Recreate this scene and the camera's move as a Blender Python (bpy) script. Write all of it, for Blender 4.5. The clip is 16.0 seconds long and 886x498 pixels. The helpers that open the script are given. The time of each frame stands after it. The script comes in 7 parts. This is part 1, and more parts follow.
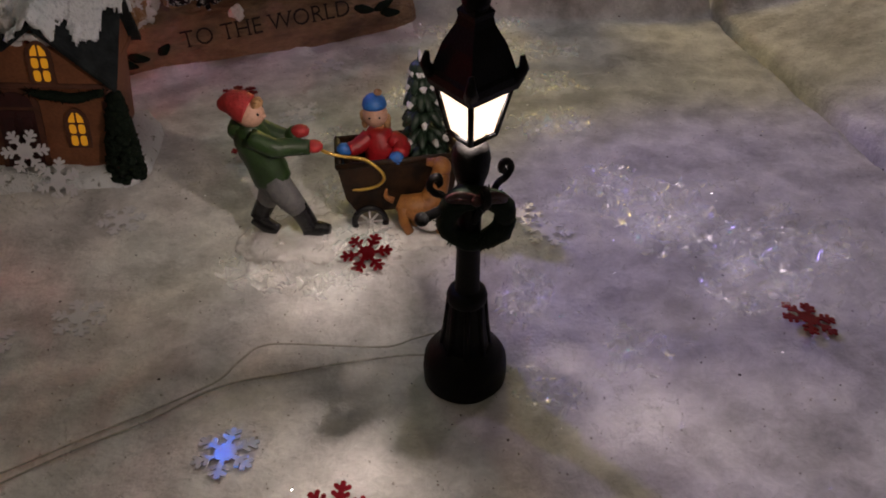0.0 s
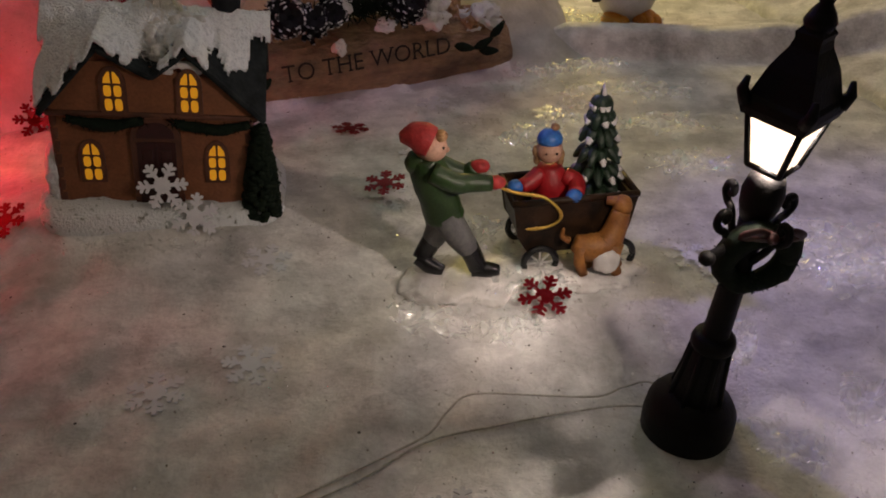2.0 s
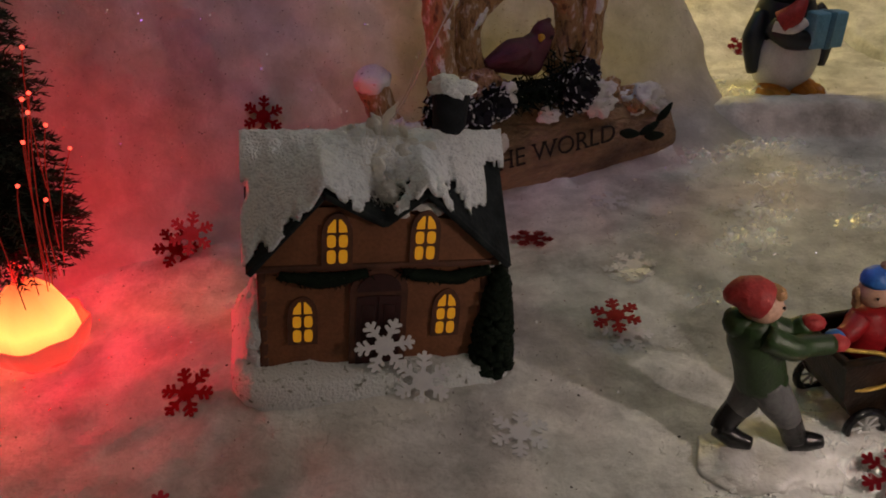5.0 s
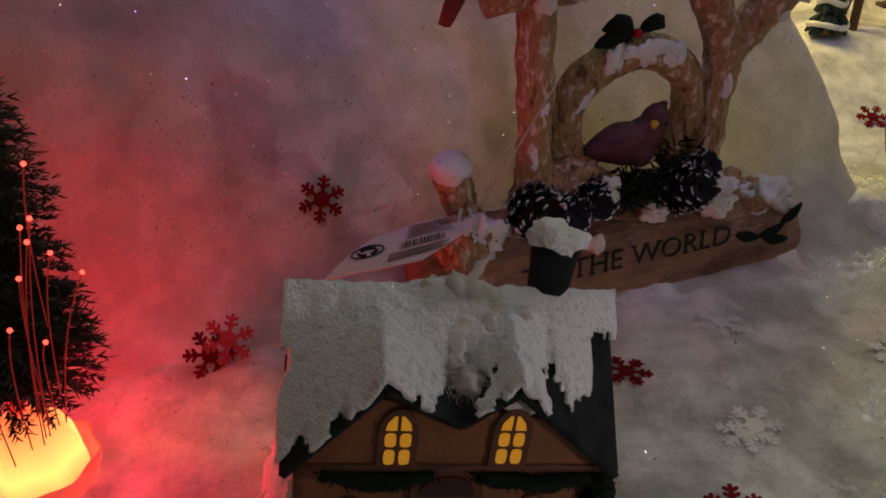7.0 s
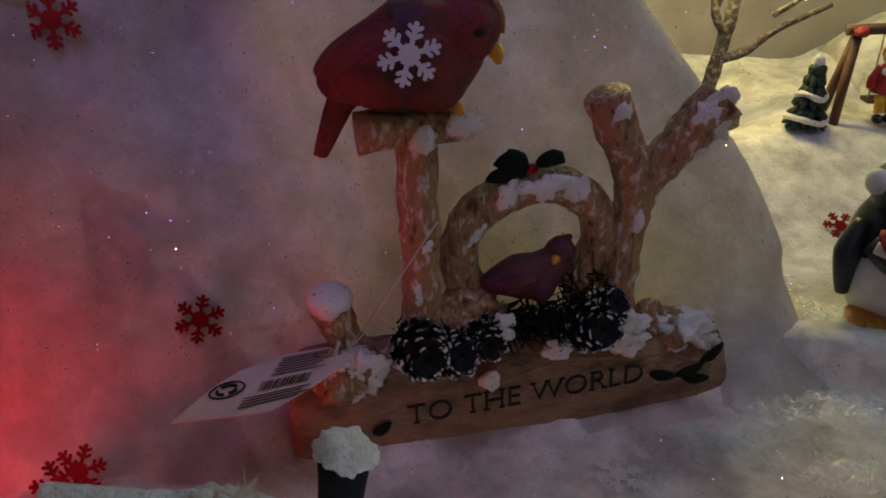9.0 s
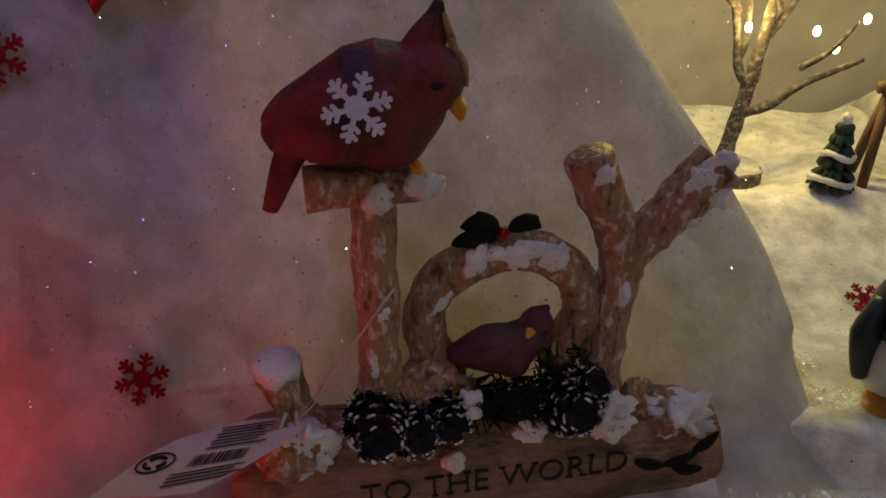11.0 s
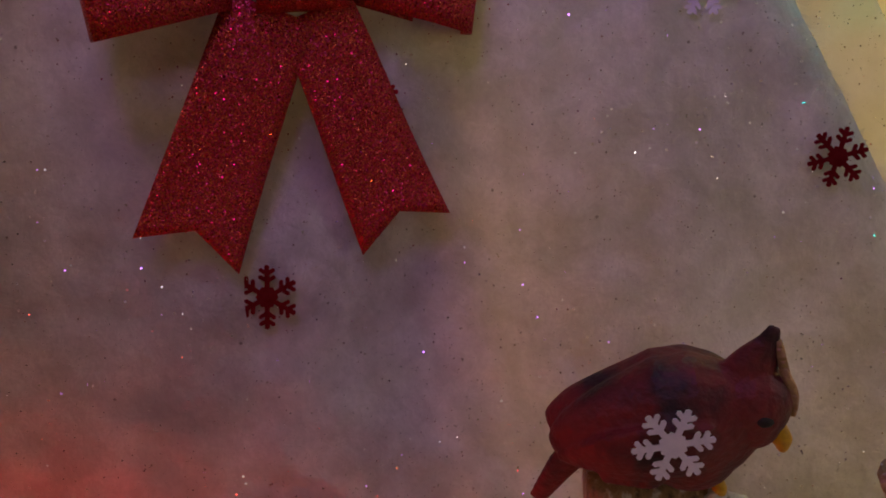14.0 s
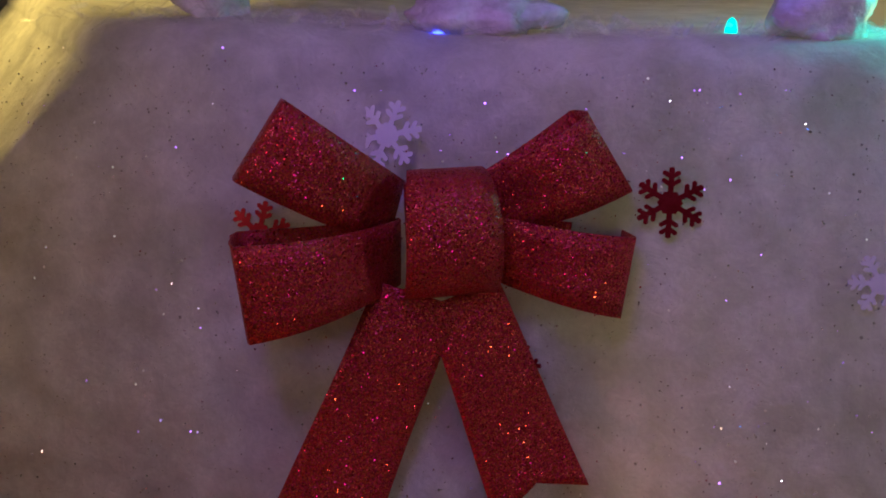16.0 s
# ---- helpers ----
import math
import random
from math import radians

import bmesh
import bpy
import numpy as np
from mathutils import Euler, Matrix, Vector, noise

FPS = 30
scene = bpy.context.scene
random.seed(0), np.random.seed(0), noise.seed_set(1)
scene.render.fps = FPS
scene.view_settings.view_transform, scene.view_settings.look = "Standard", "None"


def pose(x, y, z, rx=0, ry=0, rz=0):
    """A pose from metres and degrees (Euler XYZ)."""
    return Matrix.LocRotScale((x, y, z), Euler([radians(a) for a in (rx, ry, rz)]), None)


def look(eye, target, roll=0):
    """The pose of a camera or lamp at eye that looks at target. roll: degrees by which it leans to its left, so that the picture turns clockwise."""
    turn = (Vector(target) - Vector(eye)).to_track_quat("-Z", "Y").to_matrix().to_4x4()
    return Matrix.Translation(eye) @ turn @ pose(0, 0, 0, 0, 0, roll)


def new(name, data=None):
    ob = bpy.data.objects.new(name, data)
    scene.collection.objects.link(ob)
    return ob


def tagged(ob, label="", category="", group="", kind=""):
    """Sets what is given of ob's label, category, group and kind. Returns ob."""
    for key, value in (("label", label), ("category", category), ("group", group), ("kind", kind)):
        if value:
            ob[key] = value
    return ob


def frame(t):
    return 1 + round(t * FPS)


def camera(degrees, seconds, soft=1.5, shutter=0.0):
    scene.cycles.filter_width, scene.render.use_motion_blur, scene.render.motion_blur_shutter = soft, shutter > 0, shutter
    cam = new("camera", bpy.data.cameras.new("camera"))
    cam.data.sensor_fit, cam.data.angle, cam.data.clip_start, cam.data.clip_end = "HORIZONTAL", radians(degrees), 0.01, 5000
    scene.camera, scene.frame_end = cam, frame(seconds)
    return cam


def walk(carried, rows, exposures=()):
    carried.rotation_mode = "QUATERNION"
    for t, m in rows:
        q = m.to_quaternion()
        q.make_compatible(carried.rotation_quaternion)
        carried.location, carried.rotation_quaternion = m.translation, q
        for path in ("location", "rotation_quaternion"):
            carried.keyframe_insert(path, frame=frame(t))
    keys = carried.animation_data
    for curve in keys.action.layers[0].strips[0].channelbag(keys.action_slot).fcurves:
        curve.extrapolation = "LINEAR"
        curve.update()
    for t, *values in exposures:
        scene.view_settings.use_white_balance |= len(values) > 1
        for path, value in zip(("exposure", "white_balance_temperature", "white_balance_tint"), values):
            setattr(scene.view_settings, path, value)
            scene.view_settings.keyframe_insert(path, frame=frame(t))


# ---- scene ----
cam = camera(58.42, 16.0, soft=1.8)
# seconds, eye, yaw, pitch, roll
ROWS = [
    (0.0, 0.0107, 0.0072, 0.2003, 1.70, -35.59, -3.33),
    (0.5, -0.0029, 0.0056, 0.1954, 0.91, -35.08, -2.95),
    (1.0, -0.0252, 0.0046, 0.1925, -0.04, -34.11, -2.21),
    (1.5, -0.0490, 0.0150, 0.1868, -0.52, -33.23, -1.86),
    (2.0, -0.0743, 0.0237, 0.1909, -0.68, -32.38, -1.64),
    (2.5, -0.0927, 0.0371, 0.1879, -0.90, -31.76, -1.56),
    (3.0, -0.1122, 0.0475, 0.1946, -1.36, -31.25, -1.66),
    (3.5, -0.1362, 0.0634, 0.1968, -1.91, -30.71, -2.34),
    (4.0, -0.1573, 0.0788, 0.2000, -2.76, -30.32, -2.78),
    (4.5, -0.1704, 0.0898, 0.2026, -2.30, -29.89, -3.29),
    (7.0, -0.1858, 0.1891, 0.2229, 3.12, -30.49, -1.68),
    (7.5, -0.1788, 0.2055, 0.2390, 4.21, -30.21, -1.26),
    (8.0, -0.1563, 0.2162, 0.2500, 4.97, -30.13, -0.69),
    (8.5, -0.1351, 0.2295, 0.2527, 5.85, -29.98, -0.34),
    (9.0, -0.1208, 0.2385, 0.2577, 6.28, -29.59, -0.07),
    (11.5, -0.0960, 0.2841, 0.2545, 10.08, -26.82, 1.32),
    (12.0, -0.1033, 0.2935, 0.2667, 11.07, -26.67, 1.53),
    (12.5, -0.1202, 0.3021, 0.2807, 13.03, -26.40, 1.35),
    (13.0, -0.1331, 0.3123, 0.2865, 15.13, -26.08, 1.27),
    (13.5, -0.1480, 0.3160, 0.3015, 17.46, -25.49, 0.99),
    (14.0, -0.1621, 0.3161, 0.3193, 19.65, -24.48, 0.77),
    (14.5, -0.1624, 0.3228, 0.3339, 24.41, -22.67, -0.83),
    (15.0, -0.1750, 0.3226, 0.3563, 25.49, -20.94, -0.32),
    (15.5, -0.1755, 0.3397, 0.3704, 28.14, -20.79, -0.68),
    (16.0, -0.1805, 0.3473, 0.3915, 29.94, -20.86, -0.31),
]
# seconds, stops, kelvin, tint
EXPOSURES = [(0.0, 0.03, 6800, 10), (1.0, 0.08, 7100, 9), (2.0, 0.24, 7000, 9), (3.0, 0.12, 6900, 8), (4.5, -0.02, 6950, 8), (7.0, 0.08, 6350, 7), (7.5, 0.06, 6900, 8), (8.5, -0.04, 7050, 6), (9.0, -0.06, 5700, 6), (11.5, -0.02, 6300, 6), (12.0, 0.11, 5100, 9),
             (13.0, 0.02, 7400, 7), (13.5, 0.02, 6000, 7), (14.0, 0.14, 7300, 8), (14.5, 0.1, 6650, 7), (15.0, 0.35, 6350, 7), (15.5, 0.16, 6100, 8), (16.0, 0.2, 6100, 10)]


def eye_pose(x, y, z, yaw, pitch, roll):
    return pose(x, y, z, 0, 0, yaw) @ pose(0, 0, 0, 90 + pitch, 0, 0) @ pose(0, 0, 0, 0, 0, roll)


walk(cam, [(t, eye_pose(*r)) for t, *r in ROWS], EXPOSURES)

# ---- world and lamps ----
world = bpy.data.worlds.new("night")
scene.world = world
world.use_nodes = True
world.node_tree.nodes["Background"].inputs[0].default_value = (0.02, 0.022, 0.03, 1)
world.node_tree.nodes["Background"].inputs[1].default_value = 0.3


def lamp(name, kind, place, watts, color, size=0.01, target=None, cone=0):
    data = bpy.data.lights.new(name, kind)
    data.energy, data.color = watts, color
    if kind == "AREA":
        data.shape, data.size = "DISK", size
    else:
        data.shadow_soft_size = size
    if kind == "SPOT":
        data.spot_size, data.spot_blend = math.radians(cone), 0.55
    ob = new(name, data)
    ob.matrix_basis = look(place, target) if target else Matrix.Translation(place)
    return ob


lamp("ceiling_light", "AREA", (0.05, 0.25, 1.7), 0.78, (1.0, 0.96, 0.90), 0.6, (0.0, 0.40, 0.0))
# fill lamp added over the table's front to lift the near ground
lamp("front_fill_light", "AREA", (-0.2, -0.2, 0.75), 0.27, (1.0, 0.92, 0.78), 0.4, (-0.12, 0.25, 0.0))
LAMP_POST = pose(0.0098, 0.2195, -0.0070) @ pose(0, 0, 0, 6.0, 0, 0) @ pose(0, 0, 0, 0, 2.8, 0) @ Matrix.Diagonal((1, 1, 1.06, 1))
lamp("lantern_light", "POINT", LAMP_POST @ Vector((0, 0, 0.1115)), 0.56, (1.0, 0.84, 0.78), 0.0022)
RED_TREE = (-0.345, 0.390, 0.004)
lamp("red_light", "POINT", (-0.345, 0.390, 0.026), 0.33, (1.0, 0.0, 0.035), 0.016)
lamp("blue_light", "SPOT", (-0.28, 0.36, 0.62), 1.75, (0.46, 0.15, 1.0), 0.08, (-0.25, 0.63, 0.29), 60)
lamp("blue_string_light", "SPOT", (-0.30, 0.57, 0.45), 4.1, (0.36, 0.27, 1.0), 0.012, (0.235, 0.215, 0.0), 32)
# unseen fill, added for the hill's right side and ground beside the sign
lamp("right_fill_light", "POINT", (0.25, 0.62, 0.42), 0.88, (0.88, 0.74, 0.86), 0.03)
lamp("warm_unseen_light", "SPOT", (-0.62, 0.56, 0.50), 2.1, (1.0, 0.68, 0.15), 0.02, (-0.575, 0.60, 0.32), 84)
# small fill lamp added to warm the hill's left face; no bulb hangs there
lamp("warm_unseen_light", "POINT", (-0.45, 0.35, 0.36), 0.15, (1.0, 0.56, 0.40), 0.008)
lamp("teal_light", "POINT", (-0.155, 0.70, 0.388), 0.20, (0.0, 1.0, 0.75), 0.006)
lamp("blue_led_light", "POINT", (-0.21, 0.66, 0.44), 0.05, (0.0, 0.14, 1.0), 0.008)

# ---- materials ----


def material(name, color, color2=None, rough=0.6, metal=0.0, scale=120.0, fine=900.0, bump=0.3, depth=0.0006, cover=0.5,
             edge=0.15, emit=None, power=0.0, coat=0.0, sheen=0.0, spec=0.5, stretch=(1, 1, 1)):
    """A painted, moulded or woven surface: two colours mixed by a coarse noise, fine grain, and a fine relief."""
    m = bpy.data.materials.new(name)
    m.use_nodes = True
    nodes, links = m.node_tree.nodes, m.node_tree.links
    bsdf = nodes["Principled BSDF"]
    coord = nodes.new("ShaderNodeTexCoord")
    big, small = nodes.new("ShaderNodeTexNoise"), nodes.new("ShaderNodeTexNoise")
    big.inputs["Scale"].default_value, big.inputs["Detail"].default_value = scale, 5
    small.inputs["Scale"].default_value, small.inputs["Detail"].default_value = fine, 3
    lie_of = nodes.new("ShaderNodeMapping")
    lie_of.inputs["Scale"].default_value = stretch
    links.new(coord.outputs["Object"], lie_of.inputs["Vector"])
    links.new(lie_of.outputs[0], big.inputs["Vector"])
    links.new(lie_of.outputs[0], small.inputs["Vector"])
    ramp = nodes.new("ShaderNodeValToRGB")
    ramp.color_ramp.elements[0].position, ramp.color_ramp.elements[1].position = max(cover - edge, 0), min(cover + edge, 1)
    second = color2 or tuple(c * 0.72 for c in color)
    ramp.color_ramp.elements[0].color, ramp.color_ramp.elements[1].color = (*color, 1), (*second, 1)
    links.new(big.outputs["Fac"], ramp.inputs["Fac"])
    grain = nodes.new("ShaderNodeMix")
    grain.data_type, grain.blend_type = "RGBA", "OVERLAY"
    grain.inputs["Factor"].default_value = 0.35
    links.new(ramp.outputs["Color"], grain.inputs[6])
    links.new(small.outputs["Fac"], grain.inputs[7])
    links.new(grain.outputs[2], bsdf.inputs["Base Color"])
    relief = nodes.new("ShaderNodeBump")
    relief.inputs["Strength"].default_value, relief.inputs["Distance"].default_value = bump, depth
    links.new(small.outputs["Fac"], relief.inputs["Height"])
    links.new(relief.outputs["Normal"], bsdf.inputs["Normal"])
    bsdf.inputs["Roughness"].default_value, bsdf.inputs["Metallic"].default_value = rough, metal
    bsdf.inputs["Specular IOR Level"].default_value = spec
    bsdf.inputs["Coat Weight"].default_value, bsdf.inputs["Sheen Weight"].default_value = coat, sheen
    if emit:
        bsdf.inputs["Emission Color"].default_value, bsdf.inputs["Emission Strength"].default_value = (*emit, 1), power
    return m


def snow_cloth(name, color, matting, relief_depth, fibres=0.6):
    """White batting: matted fibres, soft lumps, dust specks."""
    m = material(name, color, tuple(c * 0.6 for c in color), rough=0.9, scale=26, fine=330, bump=0.6, depth=0.0014, cover=0.57, edge=0.13, sheen=0.1)
    nodes, links = m.node_tree.nodes, m.node_tree.links
    bsdf = nodes["Principled BSDF"]
    coord = next(n for n in nodes if n.type == "TEX_COORD")
    dots = nodes.new("ShaderNodeTexVoronoi")
    dots.inputs["Scale"].default_value, dots.inputs["Randomness"].default_value = 95, 1.0
    links.new(coord.outputs["Object"], dots.inputs["Vector"])
    rare = nodes.new("ShaderNodeMath")
    rare.operation, rare.inputs[1].default_value = "LESS_THAN", 0.058
    links.new(dots.outputs["Distance"], rare.inputs[0])
    pick = nodes.new("ShaderNodeSeparateColor")
    links.new(dots.outputs["Color"], pick.inputs[0])
    few = nodes.new("ShaderNodeMath")
    few.operation, few.inputs[1].default_value = "LESS_THAN", 0.34
    links.new(pick.outputs[0], few.inputs[0])
    both = nodes.new("ShaderNodeMath")
    both.operation = "MULTIPLY"
    links.new(rare.outputs[0], both.inputs[0])
    links.new(few.outputs[0], both.inputs[1])
    mix = nodes.new("ShaderNodeMix")
    mix.data_type = "RGBA"
    mix.inputs[7].default_value = (0.06, 0.05, 0.05, 1)
    old = bsdf.inputs["Base Color"].links[0].from_socket
    links.new(old, mix.inputs[6])
    links.new(both.outputs[0], mix.inputs["Factor"])
    links.new(mix.outputs[2], bsdf.inputs["Base Color"])
    # thin and thick places of the matted wool
    thin = nodes.new("ShaderNodeTexNoise")
    thin.inputs["Scale"].default_value, thin.inputs["Detail"].default_value, thin.inputs["Distortion"].default_value = 70, 7, 0.35
    links.new(coord.outputs["Object"], thin.inputs["Vector"])
    levels = nodes.new("ShaderNodeMapRange")
    for k, value in ((1, 0.38), (2, 0.62), (3, matting), (4, 1.0)):
        levels.inputs[k].default_value = value
    links.new(thin.outputs["Fac"], levels.inputs[0])
    matted = nodes.new("ShaderNodeMix")
    matted.data_type, matted.blend_type = "RGBA", "MULTIPLY"
    matted.inputs["Factor"].default_value = 1.0
    links.new(mix.outputs[2], matted.inputs[6])
    links.new(levels.outputs[0], matted.inputs[7])
    links.new(matted.outputs[2], bsdf.inputs["Base Color"])
    # matted strands
    strand = nodes.new("ShaderNodeTexNoise")
    strand.inputs["Scale"].default_value, strand.inputs["Detail"].default_value = 60, 6
    strand.inputs["Distortion"].default_value = 0.6
    links.new(coord.outputs["Object"], strand.inputs["Vector"])
    relief = nodes.new("ShaderNodeBump")
    relief.inputs["Strength"].default_value, relief.inputs["Distance"].default_value = relief_depth, 0.004
    links.new(strand.outputs["Fac"], relief.inputs["Height"])
    first = bsdf.inputs["Normal"].links[0].from_node
    links.new(relief.outputs["Normal"], first.inputs["Normal"])
    # felted fibres: long curled streaks, and small tufts between them
    curl = nodes.new("ShaderNodeTexNoise")
    for name_, value in (("Scale", 150), ("Detail", 9), ("Roughness", 0.72), ("Distortion", 3.2)):
        curl.inputs[name_].default_value = value
    links.new(coord.outputs["Object"], curl.inputs["Vector"])
    tone = nodes.new("ShaderNodeMapRange")
    for k, value in ((1, 0.32), (2, 0.68), (3, 0.80), (4, 1.08)):
        tone.inputs[k].default_value = value
    links.new(curl.outputs["Fac"], tone.inputs[0])
    felt = nodes.new("ShaderNodeMix")
    felt.data_type, felt.blend_type = "RGBA", "MULTIPLY"
    felt.inputs["Factor"].default_value = fibres
    links.new(matted.outputs[2], felt.inputs[6])
    links.new(tone.outputs[0], felt.inputs[7])
    links.new(felt.outputs[2], bsdf.inputs["Base Color"])
    nap = nodes.new("ShaderNodeBump")
    nap.inputs["Strength"].default_value, nap.inputs["Distance"].default_value = 0.5 * fibres, 0.0012
    links.new(curl.outputs["Fac"], nap.inputs["Height"])
    links.new(nap.outputs["Normal"], relief.inputs["Normal"])
    return m


def glitter(name, color, cells=1500.0, spread=1.0, metal=0.35, rough=0.38):
    """Ribbon covered with glitter: each small flake leans its own way."""
    m = bpy.data.materials.new(name)
    m.use_nodes = True
    nodes, links = m.node_tree.nodes, m.node_tree.links
    bsdf = nodes["Principled BSDF"]
    coord, cell, geo = nodes.new("ShaderNodeTexCoord"), nodes.new("ShaderNodeTexVoronoi"), nodes.new("ShaderNodeNewGeometry")
    cell.inputs["Scale"].default_value = cells
    links.new(coord.outputs["Object"], cell.inputs["Vector"])
    lean = nodes.new("ShaderNodeVectorMath")
    lean.operation, lean.inputs[1].default_value = "SUBTRACT", (0.5, 0.5, 0.5)
    links.new(cell.outputs["Color"], lean.inputs[0])
    more = nodes.new("ShaderNodeVectorMath")
    more.operation = "SCALE"
    more.inputs["Scale"].default_value = spread
    links.new(lean.outputs[0], more.inputs[0])
    add = nodes.new("ShaderNodeVectorMath")
    links.new(geo.outputs["Normal"], add.inputs[0])
    links.new(more.outputs[0], add.inputs[1])
    unit = nodes.new("ShaderNodeVectorMath")
    unit.operation = "NORMALIZE"
    links.new(add.outputs[0], unit.inputs[0])
    links.new(unit.outputs[0], bsdf.inputs["Normal"])
    tint = nodes.new("ShaderNodeHueSaturation")
    tint.inputs["Color"].default_value = (*color, 1)
    part_of = nodes.new("ShaderNodeSeparateColor")
    links.new(cell.outputs["Color"], part_of.inputs[0])
    ramp = nodes.new("ShaderNodeMapRange")
    ramp.inputs[3].default_value, ramp.inputs[4].default_value = 0.5, 1.4
    links.new(part_of.outputs[1], ramp.inputs[0])
    links.new(ramp.outputs[0], tint.inputs["Value"])
    turn = nodes.new("ShaderNodeMapRange")
    turn.inputs[3].default_value, turn.inputs[4].default_value = 0.484, 0.528
    links.new(part_of.outputs[0], turn.inputs[0])
    links.new(turn.outputs[0], tint.inputs["Hue"])
    links.new(tint.outputs[0], bsdf.inputs["Base Color"])
    # a few flakes in a hundred are clean mirrors, the rest are dull
    bright = nodes.new("ShaderNodeMath")
    bright.operation, bright.inputs[1].default_value = "GREATER_THAN", 0.93
    links.new(part_of.outputs[2], bright.inputs[0])
    for k, dull, clean in (("Roughness", rough, 0.12), ("Metallic", metal, 1.0)):
        level = nodes.new("ShaderNodeMapRange")
        level.inputs[3].default_value, level.inputs[4].default_value = dull, clean
        links.new(bright.outputs[0], level.inputs[0])
        links.new(level.outputs[0], bsdf.inputs[k])
    return m


def film_material(name):
    """Clear crinkled plastic film."""
    m = bpy.data.materials.new(name)
    m.use_nodes = True
    nodes, links = m.node_tree.nodes, m.node_tree.links
    nodes.remove(nodes["Principled BSDF"])
    out = nodes["Material Output"]
    clear, gloss, milk, mix, mix2 = (nodes.new(k) for k in ("ShaderNodeBsdfTransparent", "ShaderNodeBsdfGlossy", "ShaderNodeBsdfDiffuse", "ShaderNodeMixShader", "ShaderNodeMixShader"))
    clear.inputs[0].default_value = (1, 1, 1, 1)
    milk.inputs[0].default_value = (0.6, 0.62, 0.6, 1)
    gloss.inputs["Roughness"].default_value = 0.18
    mix.inputs[0].default_value, mix2.inputs[0].default_value = 0.3, 0.22
    back, whole = nodes.new("ShaderNodeBsdfTranslucent"), nodes.new("ShaderNodeAddShader")
    back.inputs[0].default_value = (0.6, 0.6, 0.6, 1)
    links.new(milk.outputs[0], whole.inputs[0])
    links.new(back.outputs[0], whole.inputs[1])
    links.new(whole.outputs[0], mix.inputs[1])
    links.new(gloss.outputs[0], mix.inputs[2])
    links.new(clear.outputs[0], mix2.inputs[1])
    links.new(mix.outputs[0], mix2.inputs[2])
    links.new(mix2.outputs[0], out.inputs[0])
    return m


def glowing(name, color, power):
    m = material(name, color, color, rough=0.3, emit=color, power=power)
    return m


def half_clear(m, share):
    """Lets part of what lies behind a thin film show through."""
    nodes, links = m.node_tree.nodes, m.node_tree.links
    clear, mix = nodes.new("ShaderNodeBsdfTransparent"), nodes.new("ShaderNodeMixShader")
    mix.inputs[0].default_value = share
    links.new(nodes["Principled BSDF"].outputs[0], mix.inputs[1])
    links.new(clear.outputs[0], mix.inputs[2])
    links.new(mix.outputs[0], nodes["Material Output"].inputs[0])


def thin_cloth(m, share):
    """Lets light through a single layer of batting."""
    nodes, links = m.node_tree.nodes, m.node_tree.links
    bsdf, out = nodes["Principled BSDF"], nodes["Material Output"]
    through_, mix = nodes.new("ShaderNodeBsdfTranslucent"), nodes.new("ShaderNodeMixShader")
    through_.inputs[0].default_value = (0.8, 0.78, 0.75, 1)
    mix.inputs[0].default_value = share
    links.new(bsdf.outputs[0], mix.inputs[1])
    links.new(through_.outputs[0], mix.inputs[2])
    links.new(mix.outputs[0], out.inputs[0])
    return m


SNOW = snow_cloth("snow_batting", (0.87, 0.86, 0.85), 0.74, 0.34, 0.85)
SNOW_THIN = thin_cloth(snow_cloth("thin_snow_batting", (0.88, 0.87, 0.86), 0.72, 0.4, 1.0), 0.42)
SNOW_FLAP = thin_cloth(snow_cloth("single_layer_batting", (0.88, 0.87, 0.86), 0.8, 0.3), 0.72)
FILM = film_material("clear_film")
SPECK = material("glitter_speck", (0.9, 0.9, 0.95), rough=0.2, metal=1.0, bump=0)
BLACK = material("black_cast_plastic", (0.006, 0.006, 0.007), (0.008, 0.0075, 0.007), rough=0.5, scale=300, fine=1500, spec=0.1)
PANE = glowing("frosted_lit_pane", (1.0, 0.76, 0.58), 1.75)
BLACK_GREEN = material("dark_green_needles", (0.006, 0.012, 0.008), (0.01, 0.017, 0.01), rough=0.8, scale=500, spec=0.15)
RED_FOIL = material("red_foil", (0.38, 0.02, 0.035), (0.3, 0.012, 0.02), rough=0.3, metal=0.85, scale=200, bump=0.05)
WHITE_FOIL = material("white_pearl_film", (0.82, 0.82, 0.86), (0.74, 0.74, 0.8), rough=0.35, scale=200, bump=0.05)
CLEAR_FOIL = material("pearl_film_pale", (0.9, 0.9, 0.95), (0.84, 0.85, 0.9), rough=0.3, scale=200, bump=0.05)
half_clear(CLEAR_FOIL, 0.28)
PEARL = material("glossy_pearl_film", (0.8, 0.8, 0.86), (0.74, 0.74, 0.82), rough=0.1, metal=0.4, scale=90, fine=200, bump=0.2)
WHITE_FOIL.node_tree.nodes["Principled BSDF"].inputs["Thin Film Thickness"].default_value = 300
TIMBER = material("brown_painted_clapboard", (0.28, 0.105, 0.046), (0.16, 0.058, 0.026), rough=0.55, scale=90, fine=700, edge=0.3)
TRIM = material("dark_brown_trim", (0.14, 0.05, 0.028), (0.08, 0.03, 0.018), rough=0.6, scale=150)
DOOR_RED = material("maroon_door_paint", (0.045, 0.008, 0.009), (0.03, 0.006, 0.006), rough=0.5, scale=200)
ROOFING = material("grey_green_shingle_paint", (0.008, 0.010, 0.012), (0.022, 0.028, 0.03), spec=0.2, rough=0.8, scale=160, fine=600, bump=0.8)
